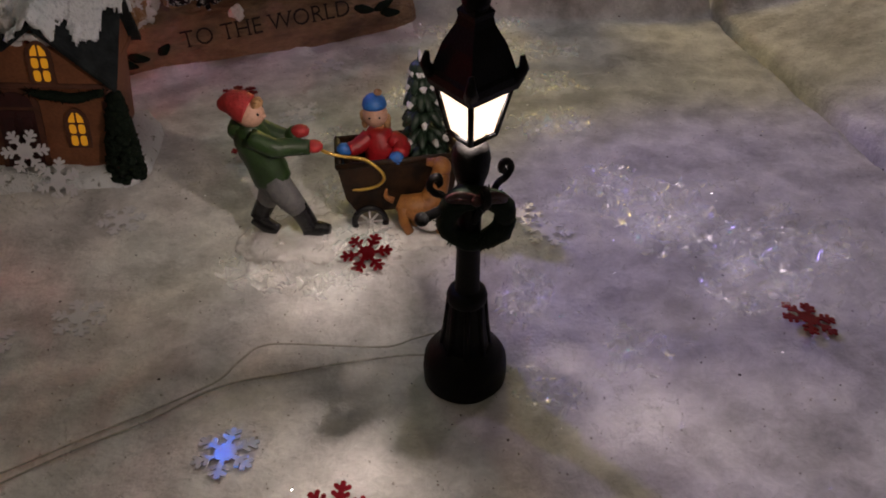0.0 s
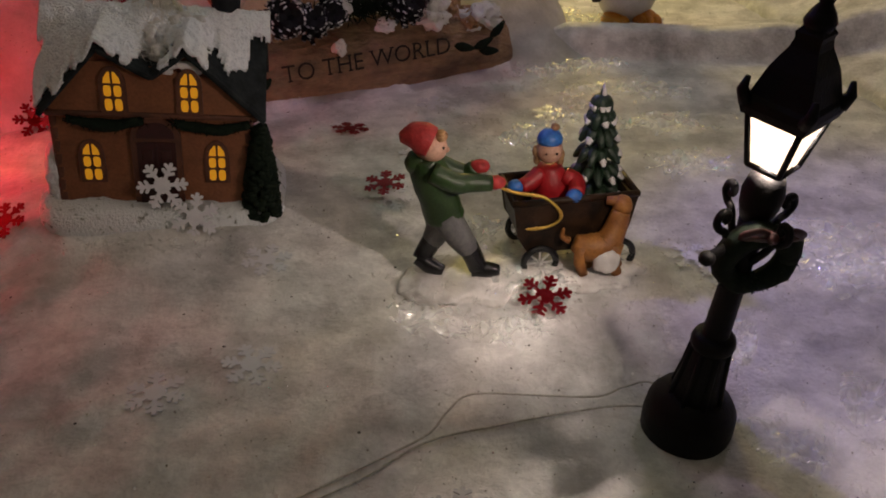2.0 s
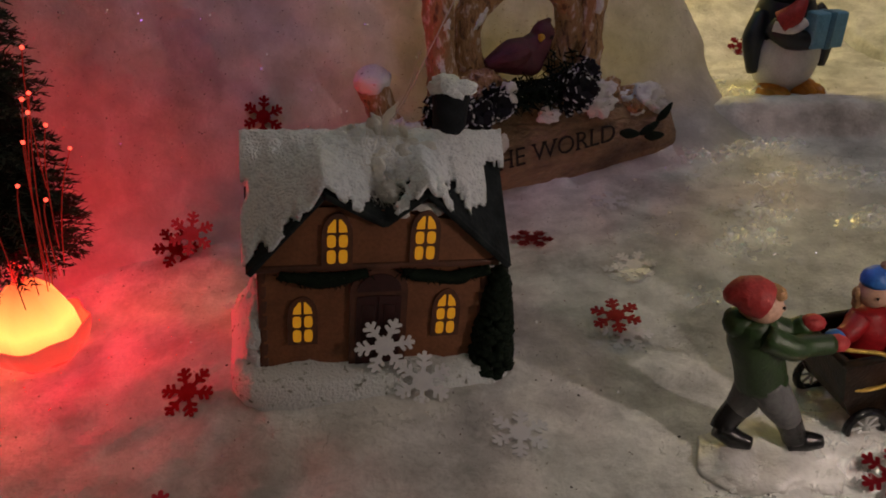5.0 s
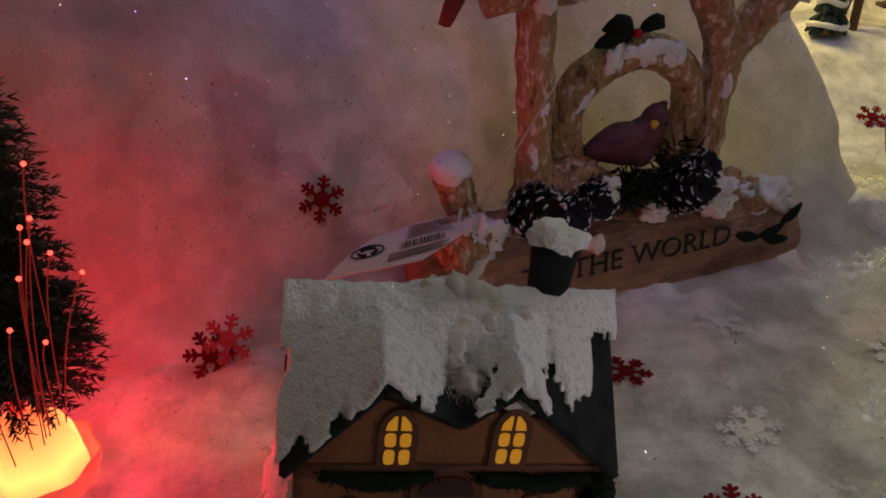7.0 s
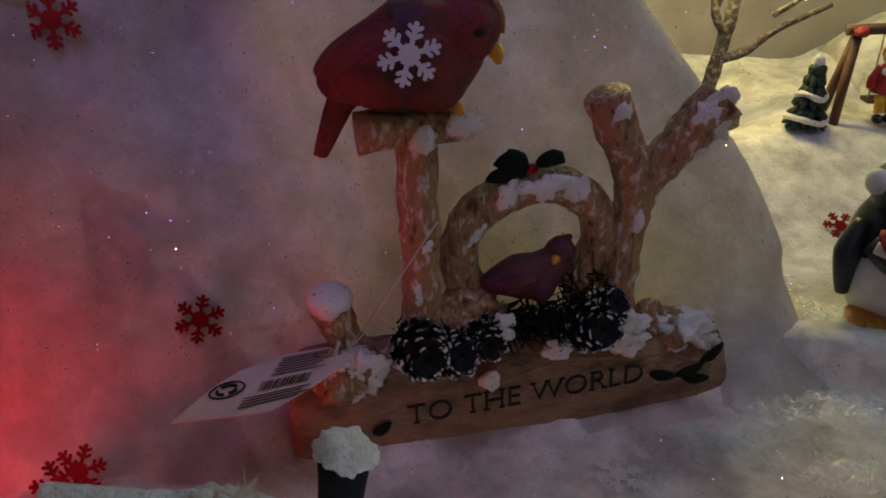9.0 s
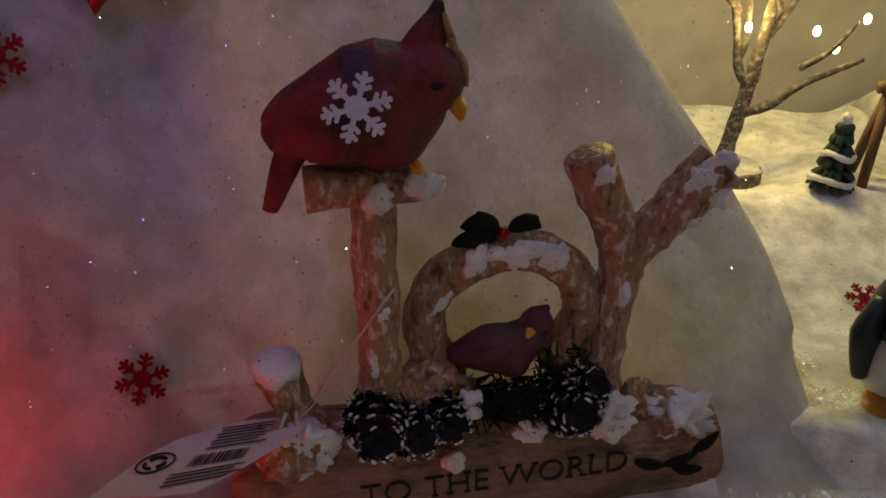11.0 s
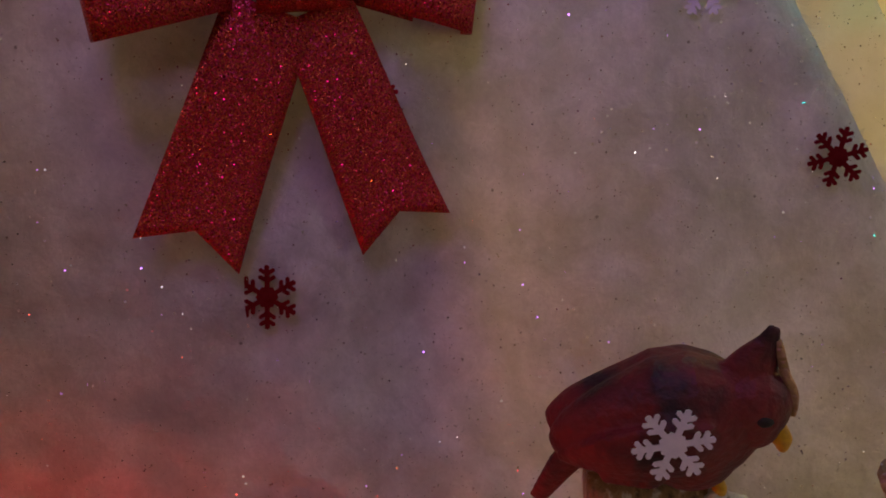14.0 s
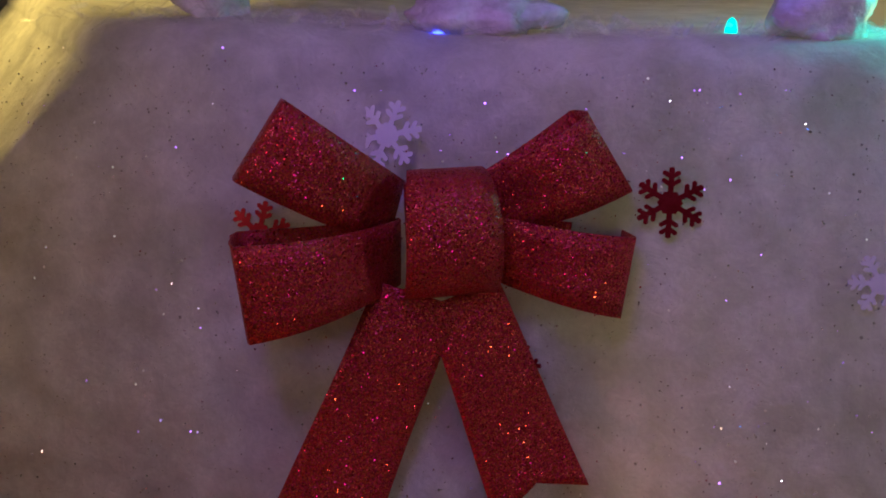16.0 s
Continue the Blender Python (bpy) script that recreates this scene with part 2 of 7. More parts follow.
CHIMNEY = material("blackened_chimney_paint", (0.007, 0.008, 0.011), (0.014, 0.016, 0.02), rough=0.75, scale=200, spec=0.2)
CRUST = material("glittery_snow_paste", (0.90, 0.93, 0.99), (0.66, 0.69, 0.76), rough=0.7, scale=400, fine=900, bump=1.0, depth=0.0016, cover=0.63, edge=0.1)
CRUST_DIRTY = material("snow_paste_over_moss", (0.89, 0.91, 0.94), (0.16, 0.17, 0.14), rough=0.75, scale=330, fine=900, bump=1.0, depth=0.0016, cover=0.66, edge=0.06)
AMBER = glowing("amber_window_light", (1.0, 0.44, 0.025), 0.2)
BARK = material("resin_bark_with_white_wash", (0.40, 0.225, 0.105), (0.66, 0.53, 0.46), rough=0.42, scale=260, fine=520, bump=1.0, depth=0.003, cover=0.60, edge=0.05, stretch=(1, 1, 0.5))
BARK_PLAIN = material("tan_resin_bark", (0.46, 0.26, 0.12), (0.3, 0.16, 0.08), rough=0.62, scale=120, fine=330, bump=1.0, depth=0.003, cover=0.6, edge=0.1, stretch=(0.5, 1, 1))


def crevices(m, dark, lo, hi):
    """Dark crevices where the coarse noise is low."""
    ramp = next(n for n in m.node_tree.nodes if n.type == "VALTORGB").color_ramp
    tone = tuple(ramp.elements[0].color)
    ramp.elements.new(lo).color = (*dark, 1)
    ramp.elements.new(hi).color = tone
    ramp.elements[0].color = (*dark, 1)


crevices(BARK, (0.15, 0.075, 0.035), 0.32, 0.43)
crevices(BARK_PLAIN, (0.16, 0.08, 0.037), 0.31, 0.43)
LOG_FACE = material("weathered_resin_log", (0.31, 0.185, 0.11), (0.13, 0.075, 0.05), rough=0.55, scale=60, fine=420, bump=1.0, depth=0.003, cover=0.56, edge=0.09, stretch=(0.45, 1, 1))
crevices(LOG_FACE, (0.10, 0.052, 0.03), 0.30, 0.43)
CARDINAL = material("cardinal_red_resin", (0.19, 0.018, 0.016), (0.03, 0.008, 0.01), rough=0.55, scale=55, fine=420, bump=0.7, depth=0.0012, cover=0.545, edge=0.10)
PLUM = material("plum_red_resin", (0.11, 0.02, 0.032), (0.05, 0.01, 0.015), rough=0.6, scale=90, bump=0.5)
YELLOW = material("yellow_paint", (0.75, 0.42, 0.02), rough=0.45, scale=200)
DARK_INK = material("dark_engraving", (0.02, 0.014, 0.012), rough=0.8)
DARK_CONE = material("dark_cone_scales", (0.009, 0.009, 0.011), (0.016, 0.016, 0.02), rough=0.8, scale=400, spec=0.15)
CONE = material("white_cone_tips", (0.66, 0.67, 0.7), (0.03, 0.03, 0.034), rough=0.7, scale=420, fine=1200, cover=0.49, edge=0.06)
PATCH = material("white_paint_snow", (0.76, 0.74, 0.74), (0.2, 0.13, 0.1), rough=0.55, scale=480, fine=900, bump=0.9, depth=0.001, cover=0.68, edge=0.05)
CARD = material("pale_pink_card", (0.72, 0.62, 0.62), (0.66, 0.56, 0.57), rough=0.6, scale=60)
STRING = material("cream_string", (0.6, 0.55, 0.48), rough=0.8, scale=900)
BOW = glitter("red_glitter_ribbon", (0.43, 0.012, 0.026), 2300.0, 0.95, 0.45)
CONCRETE = material("white_wall_paint", (0.62, 0.58, 0.5), (0.56, 0.52, 0.45), rough=0.8, scale=6, fine=30, bump=0.05)

# ---- mesh helpers ----


def part(name, bm, mat_, parent=None, label="", smooth=True):
    """Links a bmesh as one mesh object, under a thing or a part where one is given."""
    data = bpy.data.meshes.new(name)
    bmesh.ops.recalc_face_normals(bm, faces=bm.faces)
    bm.to_mesh(data)
    bm.free()
    for m in mat_ if isinstance(mat_, (list, tuple)) else [mat_]:
        data.materials.append(m)
    if smooth:
        data.shade_smooth()
    ob = new(name, data)
    ob.parent = parent
    if label:
        tagged(ob, label)
    return ob


def thing(name, m, label, category, group="", kind=""):
    """An Empty at a thing's base, which carries its parts."""
    ob = new(name)
    ob.empty_display_size = 0.01
    ob.matrix_basis = m
    return tagged(ob, label, category, group, kind)


def ring_tube(bm, path, radii, seg=12, mi=0, cap=True, wob=0.0, flat=1.0, seed=0.0):
    """A tube along a path; radii one or per point; wob: uneven radius; flat: squash along the second axis."""
    path = [Vector(p) for p in path]
    radii = radii if isinstance(radii, (list, tuple)) else [radii] * len(path)
    up, rings = None, []
    for n, p in enumerate(path):
        d = (path[min(n + 1, len(path) - 1)] - path[max(n - 1, 0)]).normalized()
        if up is None:
            up = d.orthogonal().normalized() if abs(d.y) > 0.9 else Vector((0, 1, 0))
        side = d.cross(up).normalized()
        up = side.cross(d).normalized()
        ring = []
        for k in range(seg):
            a = 2 * math.pi * k / seg
            off = side * math.cos(a) + up * math.sin(a) * flat
            r = radii[n]
            if wob:
                r *= 1 + wob * noise.noise((p + off * r) * 110 + Vector((seed, 0, 0))) + 0.6 * wob * noise.noise((p + off * r) * 330)
            ring.append(bm.verts.new(p + off * r))
        rings.append(ring)
    faces = []
    for a, b in zip(rings, rings[1:]):
        for k in range(seg):
            faces.append(bm.faces.new((a[k], a[(k + 1) % seg], b[(k + 1) % seg], b[k])))
    if cap:
        faces += [bm.faces.new(rings[0][::-1]), bm.faces.new(rings[-1])]
    for f in faces:
        f.material_index = mi
    return faces


def smooth_path(points, steps=6):
    """A Catmull-Rom path through the points."""
    pts = [Vector(p) for p in points]
    out = []
    for n in range(len(pts) - 1):
        p0, p1, p2, p3 = pts[max(n - 1, 0)], pts[n], pts[n + 1], pts[min(n + 2, len(pts) - 1)]
        for k in range(steps):
            t = k / steps
            out.append(0.5 * (2 * p1 + (p2 - p0) * t + (2 * p0 - 5 * p1 + 4 * p2 - p3) * t * t + (3 * p1 - p0 - 3 * p2 + p3) * t ** 3))
    return out + [pts[-1]]


def spread(values, n):
    """Stretches a list of radii to n values."""
    return [float(v) for v in np.interp(np.linspace(0, 1, n), np.linspace(0, 1, len(values)), values)]


def blob(bm, place, size, m=None, mi=0, wob=0.0, freq=150.0, level=3):
    """A ball of three radii, made uneven."""
    made = bmesh.ops.create_icosphere(bm, subdivisions=level, radius=1)["verts"]
    turn = m.to_3x3() if m else Matrix.Identity(3)
    for v in made:
        p = Vector((v.co.x * size[0], v.co.y * size[1], v.co.z * size[2]))
        if wob:
            p *= 1 + wob * noise.noise((p + Vector(place)) * freq) + 0.5 * wob * noise.noise((p + Vector(place)) * freq * 2.7)
        v.co = turn @ p + Vector(place)
    for f in {f for v in made for f in v.link_faces}:
        f.material_index = mi
    return made


def lathe(bm, profile, seg=24, m=None, mi=0, square=0.0):
    """Turns a profile of (radius, z)."""
    rings = []
    for r, z in profile:
        ring = []
        for k in range(seg):
            v = Vector((r * math.cos(2 * math.pi * k / seg), r * math.sin(2 * math.pi * k / seg), z))
            ring.append(bm.verts.new(m @ v if m else v))
        rings.append(ring)
    faces = []
    for a, b in zip(rings, rings[1:]):
        for k in range(seg):
            faces.append(bm.faces.new((a[k], a[(k + 1) % seg], b[(k + 1) % seg], b[k])))
    faces += [bm.faces.new(rings[0][::-1]), bm.faces.new(rings[-1])]
    for f in faces:
        f.material_index = mi


def block(bm, size, m=None, bevel=0.0, mi=0):
    """A box with rounded edges, centred."""
    small = bmesh.new()
    bmesh.ops.create_cube(small, size=1)
    for v in small.verts:
        v.co = Vector((v.co.x * size[0], v.co.y * size[1], v.co.z * size[2]))
    if bevel:
        bmesh.ops.bevel(small, geom=small.edges[:], offset=bevel, segments=2, affect="EDGES", profile=0.5)
    join(bm, small, m, mi)


def join(bm, small, m=None, mi=0):
    made = {}
    for v in small.verts:
        made[v] = bm.verts.new(m @ v.co if m else v.co)
    for f in small.faces:
        bm.faces.new([made[v] for v in f.verts]).material_index = mi
    small.free()


def prism(bm, outline, y0, y1, m=None, mi=0):
    """A polygon of (x, z) drawn out from y0 to y1."""
    a = [bm.verts.new(m @ Vector((x, y0, z)) if m else Vector((x, y0, z))) for x, z in outline]
    b = [bm.verts.new(m @ Vector((x, y1, z)) if m else Vector((x, y1, z))) for x, z in outline]
    faces = [bm.faces.new(a), bm.faces.new(b[::-1])]
    for k in range(len(a)):
        j = (k + 1) % len(a)
        faces.append(bm.faces.new((a[j], a[k], b[k], b[j])))
    for f in faces:
        f.material_index = mi


def sheet(name, grid, mat_, parent=None, keep=None, thick=0.0):
    """A mesh from a grid of points (numpy, rows x columns x 3)."""
    rows, cols = grid.shape[:2]
    i = np.arange(rows * cols).reshape(rows, cols)
    quads = np.stack([i[:-1, :-1], i[:-1, 1:], i[1:, 1:], i[1:, :-1]], -1).reshape(-1, 4)
    if keep is not None:
        quads = quads[keep.reshape(-1)[quads].all(1)]
    data = bpy.data.meshes.new(name)
    data.from_pydata(grid.reshape(-1, 3).tolist(), [], quads.tolist())
    data.materials.append(mat_)
    data.shade_smooth()
    ob = new(name, data)
    ob.parent = parent
    return ob


def fbm(x, y, z, freq, octaves=4):
    """Summed noise over arrays of equal shape."""
    flat = np.stack([np.ravel(x), np.ravel(y), np.ravel(z)], -1) * freq
    return np.array([noise.fractal(p, 0.9, 2.1, octaves) for p in flat.tolist()]).reshape(np.shape(x))


def smoothstep(a, b, x):
    t = np.clip((x - a) / (b - a), 0, 1)
    return t * t * (3 - 2 * t)


# ---- ground of snow batting ----


def lie(x, y):
    """The height of the snow without its fine lumps; arrays or numbers."""
    h = 0.0135 * np.exp(-((x + 0.245) ** 2 / 0.085 ** 2 + (y - 0.37) ** 2 / 0.07 ** 2))
    h = h + 0.010 * np.exp(-((x + 0.30) ** 2 / 0.06 ** 2 + (y - 0.46) ** 2 / 0.04 ** 2))
    edge = 0.5885 - 0.085 * x + 0.002 * np.sin(x * 40)
    back = smoothstep(-0.045, -0.01, x)
    h = h + back * 0.019 * smoothstep(edge - 0.020, edge, y) * (1 - 0.45 * smoothstep(edge, edge + 0.05, y))
    h = h - 0.0085 * np.exp(-((x - 0.012) ** 2 + (y - 0.215) ** 2) / 0.055 ** 2)
    h = h + back * 0.041 * smoothstep(0.70, 0.84, y) * (0.75 + 0.25 * np.sin(x * 11 + 1))
    h = h + back * 0.04 * smoothstep(0.11, 0.2, x) * smoothstep(0.90, 0.98, y) - back * 0.07 * smoothstep(0.99, 1.10, y)
    crease = 0.222 - 0.11 * (y - 0.34)
    h = h + 0.30 * np.maximum(x - crease, 0) - 0.024 * np.exp(-((x - crease) / 0.003) ** 2) * smoothstep(0.2, 0.32, y)
    h = h - 0.026 * np.exp(-((x - 0.026) ** 2 + (y - 0.870) ** 2) / 0.052 ** 2)
    return h - 0.0015


def ground_height(x, y):
    lumps = 0.0022 * noise.fractal((x * 9, y * 9, 0), 0.9, 2.1, 3) + 0.0011 * noise.fractal((x * 55, y * 55, 165), 0.9, 2.1, 4)
    return float(lie(x, y)) + lumps


xs, ys = np.linspace(-0.62, 0.62, 560), np.linspace(-0.12, 1.13, 500)
gx, gy = np.meshgrid(xs, ys)
gz = lie(gx, gy) + 0.0022 * fbm(gx, gy, 0 * gx, 9, 3) + 0.0011 * fbm(gx, gy, 0 * gx + 3, 55, 4)
ground = sheet("ground", np.stack([gx, gy, gz], -1), SNOW)
tagged(ground, "white polyester snow batting spread over the table", "snow", kind="structure")

# ---- steep snow hill: a face with rounded edges and a flat top ----
HILL_AT, HILL_OUT = Vector((-0.22168, 0.58391, 0.21066)), Vector((0.31746, -0.89523, 0.31269))
HILL_U, HILL_V = Vector((0.94249, 0.33422, 0.0)), Vector((-0.10451, 0.29471, 0.94985))
HILL_BACK = Vector((-0.3342, 0.9425, 0.0))
TOP_V, FOOT_V = 0.1415, -0.178


def hill_bulge(u, v):
    """How far the cloth stands out from the plane of the face."""
    low = 1 - smoothstep(-0.04, -0.15, v)
    dip = np.interp(v, [-0.10, -0.01, 0.05, 0.12], [0.6, 1.0, 0.35, 0.0])
    lean = np.interp(u, [-0.30, -0.17, -0.10, -0.05, 0.03, 0.12], [0.012, 0.022, 0.002, 0.0, 0.0, 0.0])
    lean = lean - 0.022 * dip * np.exp(-((u + 0.035) / 0.035) ** 2)
    folds = 0.004 * np.sin(u * 42 + 3 * v) * smoothstep(-0.22, 0.0, -np.abs(v + 0.05))
    return lean * low + folds


def hill_point(u, v, off=0.0):
    return HILL_AT + HILL_U * u + HILL_V * v + HILL_OUT * (float(hill_bulge(u, v)) + off)


HILL_EDGE_V = [-0.30, -0.187, -0.172, -0.139, -0.088, -0.0108, 0.0415, 0.10, 0.134, 0.2]
HILL_EDGE_U = [0.245, 0.238, 0.239, 0.224, 0.193, 0.1436, 0.113, 0.078, 0.066, 0.05]


def hill_surface(u, v, off=0.0):
    """The cloth of the face with its lumps."""
    p = hill_point(u, v)
    lump = noise.fractal(p * 14, 0.9, 2.1, 3) * 0.0028 + noise.fractal(p * 60, 0.9, 2.1, 4) * 0.0009
    return p + HILL_OUT * (lump + off)


def hill_grid():
    rows = []
    vs = np.concatenate([np.linspace(0, 1, 26)[:-1] - 1.0, np.linspace(0, TOP_V - FOOT_V, 120), TOP_V - FOOT_V + np.linspace(0, 1, 50)[1:] ** 1.4 * 0.30])
    cols = np.linspace(-0.14, 1.12, 260)
    r_top, r_side = 0.016, 0.03
    U, V, OUT, BACK = np.array(HILL_U), np.array(HILL_V), np.array(HILL_OUT), np.array(HILL_BACK)
    foot = np.array(HILL_AT) + V * FOOT_V
    for s in vs:
        v = FOOT_V + min(max(s, 0), TOP_V - FOOT_V)
        past_top = max(s - (TOP_V - FOOT_V), 0)
        v_edge = v if s >= 0 else FOOT_V + s * 0.05
        ur = float(np.interp(v_edge, HILL_EDGE_V, HILL_EDGE_U)) - 0.022
        ul = -0.250 - (0.113 - v) * 1.05
        line = []
        for c in cols:
            u = ul + (ur - ul) * min(max(c, 0), 1)
            out_r, out_l = max(c - 1, 0) * 0.75, max(-c, 0) * 2.0
            p = np.array(HILL_AT) + U * u + V * v + OUT * float(hill_bulge(u, v))
            if s < 0:
                t = -s
                corner, end = p - V * 0.045, p - V * 0.045 - BACK * 0.05 - np.array((0, 0, 0.006))
                end[2] = ground_height(end[0], end[1]) - 0.004
                corner[2] = max(ground_height(corner[0], corner[1]) - 0.001, corner[2])
                p = (1 - t) ** 2 * p + 2 * t * (1 - t) * corner + t * t * end
            a = min(past_top / r_top, math.pi / 2)
            p = p + V * r_top * math.sin(a) + BACK * (r_top * (1 - math.cos(a)) + max(past_top - r_top * math.pi / 2, 0))
            a = min(out_r / r_side, math.pi / 2)
            p = p + U * r_side * math.sin(a) + BACK * (r_side * (1 - math.cos(a)) + max(out_r - r_side * math.pi / 2, 0))
            p = p + np.array((-0.88, 0.47, 0.03)) * out_l
            line.append(p)
        rows.append(line)
    g = np.array(rows)
    lump = fbm(g[..., 0], g[..., 1], g[..., 2], 14, 3) * 0.0028 + fbm(g[..., 0], g[..., 1], g[..., 2], 60, 4) * 0.0009
    return g + lump[..., None] * OUT


hill = sheet("snow_hill", hill_grid(), SNOW_THIN)
tagged(hill, "steep hill draped in white snow batting behind the figures", "snow hill", kind="structure")



def cloth_flap():
    """A corner of batting that sticks out past the edge of the hill."""
    rows = []
    for v in np.linspace(0.125, -0.002, 40):
        left = float(np.interp(v, [-0.002, 0.04, 0.125], [0.118, 0.095, 0.055]))
        right = float(np.interp(v, [-0.002, 0.008, 0.020, 0.022, 0.055, 0.125], [0.120, 0.154, 0.1722, 0.1718, 0.1545, 0.1]))
        line = []
        for c in np.linspace(0, 1, 24):
            u = left + (right - left) * c
            back = 0.030 + 0.003 * math.sin(v * 120) * c - 0.004 * c
            line.append(np.array(HILL_AT) + np.array(HILL_U) * u + np.array(HILL_V) * v - np.array(HILL_OUT) * back)
        rows.append(line)
    g = np.array(rows)
    g = g + (fbm(g[..., 0], g[..., 1], g[..., 2], 60, 3) * 0.001)[..., None] * np.array(HILL_OUT)
    ob = sheet("snow_flap", g, SNOW_FLAP)
    mod = ob.modifiers.new("thick", "SOLIDIFY")
    mod.thickness, mod.offset = 0.0016, -1
    tagged(ob, "loose flap of white batting at the edge of the snow hill", "snow", kind="structure")


cloth_flap()



def hill_light_stop():
    """An added, unseen board that keeps light from passing through the cloth."""
    bm = bmesh.new()
    front, back = [], []
    for u, v in ((-0.42, -0.20), (0.115, -0.20), (0.085, -0.10), (0.045, 0.0), (0.0, 0.10), (-0.02, 0.135), (-0.24, 0.135), (-0.30, 0.08)):
        p = HILL_AT + HILL_U * u + HILL_V * v - HILL_OUT * 0.055
        front.append(bm.verts.new(p))
        back.append(bm.verts.new(p - HILL_OUT * 0.012))
    bm.faces.new(front)
    bm.faces.new(back[::-1])
    for k in range(8):
        bm.faces.new((front[k], front[(k + 1) % 8], back[(k + 1) % 8], back[k]))
    tagged(part("light_stop_board", bm, BARK_PLAIN, smooth=False), "plain brown board added unseen behind the snow cloth to block light", "board", kind="structure")


hill_light_stop()

# ---- table and room, plain ----


def slab(name, x0, x1, y0, y1, z0, z1, mat_, label):
    bm = bmesh.new()
    block(bm, (x1 - x0, y1 - y0, z1 - z0), pose((x0 + x1) / 2, (y0 + y1) / 2, (z0 + z1) / 2))
    return tagged(part(name, bm, mat_, smooth=False), label, "room", kind="structure")


slab("display_table", -1.15, 0.7, -0.2, 1.14, -0.04, -0.012, BARK_PLAIN, "wooden display table under the snow cloth")
slab("wall_north", -2.0, 2.0, 1.16, 1.26, -0.8, 1.9, CONCRETE, "cream painted wall behind the display")
slab("wall_south", -2.0, 2.0, -2.3, -2.2, -0.8, 1.9, CONCRETE, "cream painted wall of the room")
slab("wall_west", -2.1, -2.0, -2.3, 1.26, -0.8, 1.9, CONCRETE, "cream painted wall of the room")
slab("wall_east", 2.0, 2.1, -2.3, 1.26, -0.8, 1.9, CONCRETE, "cream painted wall of the room")
slab("ceiling", -2.1, 2.1, -2.3, 1.26, 1.9, 2.0, CONCRETE, "plain cream ceiling of the room")
slab("floor", -2.1, 2.1, -2.3, 1.26, -0.9, -0.8, BARK_PLAIN, "brown wooden floor of the room")

# ---- street lamp ----


def street_lamp():
    mm = 0.001
    lamp_post = thing("street_lamp", LAMP_POST,
                      "black miniature street lamp with a lit lantern and dark wreath", "street lamp")
    bm = bmesh.new()
    lathe(bm, [(r * mm, z * mm) for r, z in ((15, -3), (15.3, 3), (14.8, 8), (13, 11), (9.8, 13.5), (8.8, 15))], 32)
    part("base", bm, BLACK, lamp_post)
    for k in range(8):
        a = 2 * math.pi * k / 8
        bm = bmesh.new()
        ring_tube(bm, [Vector((math.cos(a) * r, math.sin(a) * r, z)) * mm for r, z in ((8.4, 14), (7.0, 24), (5.8, 36))], 1.1 * mm, 6)
        part("flute", bm, BLACK, lamp_post)
    bm = bmesh.new()
    lathe(bm, [(r * mm, z * mm) for r, z in ((8.6, 13.5), (7.2, 22), (5.9, 36), (4.2, 39), (3.9, 55), (3.7, 72), (4.2, 84))], 24)
    part("column", bm, BLACK, lamp_post)
    bm = bmesh.new()
    lathe(bm, [(r * mm, z * mm) for r, z in ((5.6, 34.5), (6.8, 35.5), (7.0, 37), (6.4, 39), (5.0, 40)) ], 24)
    part("collar", bm, BLACK, lamp_post)
    bm = bmesh.new()
    lathe(bm, [(r * mm, z * mm) for r, z in ((4.2, 82), (5.4, 86), (5.8, 90), (5.0, 93.5), (4.2, 95.5))], 24)
    part("neck", bm, BLACK, lamp_post)
    # wreath hung in front of the column, with a bow
    bm = bmesh.new()
    wreath_at = Vector((1.5, -4.8, 72.0)) * mm
    pts = [wreath_at + Vector((math.cos(a), -0.12 * math.sin(a), math.sin(a))) * 9.2 * mm for a in np.linspace(0, 2 * math.pi, 25)]
    ring_tube(bm, pts, 3.3 * mm, 10, wob=0.4)
    for k in range(420):
        a = random.uniform(0, 2 * math.pi)
        c = wreath_at + Vector((math.cos(a), -0.1 * math.sin(a), math.sin(a))) * 9.2 * mm
        d = Vector((random.gauss(0, 1), random.gauss(0, 1), random.gauss(0, 1))).normalized()
        ring_tube(bm, [c + d * 2.6 * mm, c + d * random.uniform(3.4, 4.0) * mm], [0.35 * mm, 0.12 * mm], 4)
    wreath = part("wreath", bm, BLACK_GREEN, lamp_post, "dark green needle wreath")
    bm = bmesh.new()
    for side in (-1, 1):
        ring_tube(bm, smooth_path([wreath_at + Vector((0, -4, 10)) * mm, wreath_at + Vector((side * 5, -5.5, 12.5)) * mm,
                                   wreath_at + Vector((side * 8, -4.5, 10)) * mm, wreath_at + Vector((side * 1, -4.5, 9.4)) * mm], 5), 1.3 * mm, 8, flat=0.5)
    blob(bm, wreath_at + Vector((0, -5.2, 10)) * mm, (1.9 * mm, 1.6 * mm, 1.7 * mm), level=2)
    part("wreath_bow", bm, DOOR_RED, wreath, "dark red wreath bow")
    # scrolls round the neck
    for k in range(4):
        a = math.radians(20 + 90 * k)
        out = Vector((math.cos(a), math.sin(a), 0))
        bm = bmesh.new()
        prof = [(4, 70), (7, 75), (9.0, 79), (11.3, 80.5), (13.0, 83), (12.2, 85.6), (10.3, 85.8), (9.8, 83.8), (10.9, 83)]
        ring_tube(bm, smooth_path([out * r * mm + Vector((0, 0, z * mm)) for r, z in prof], 5), 1.15 * mm, 8)
        part("scroll", bm, BLACK, lamp_post)
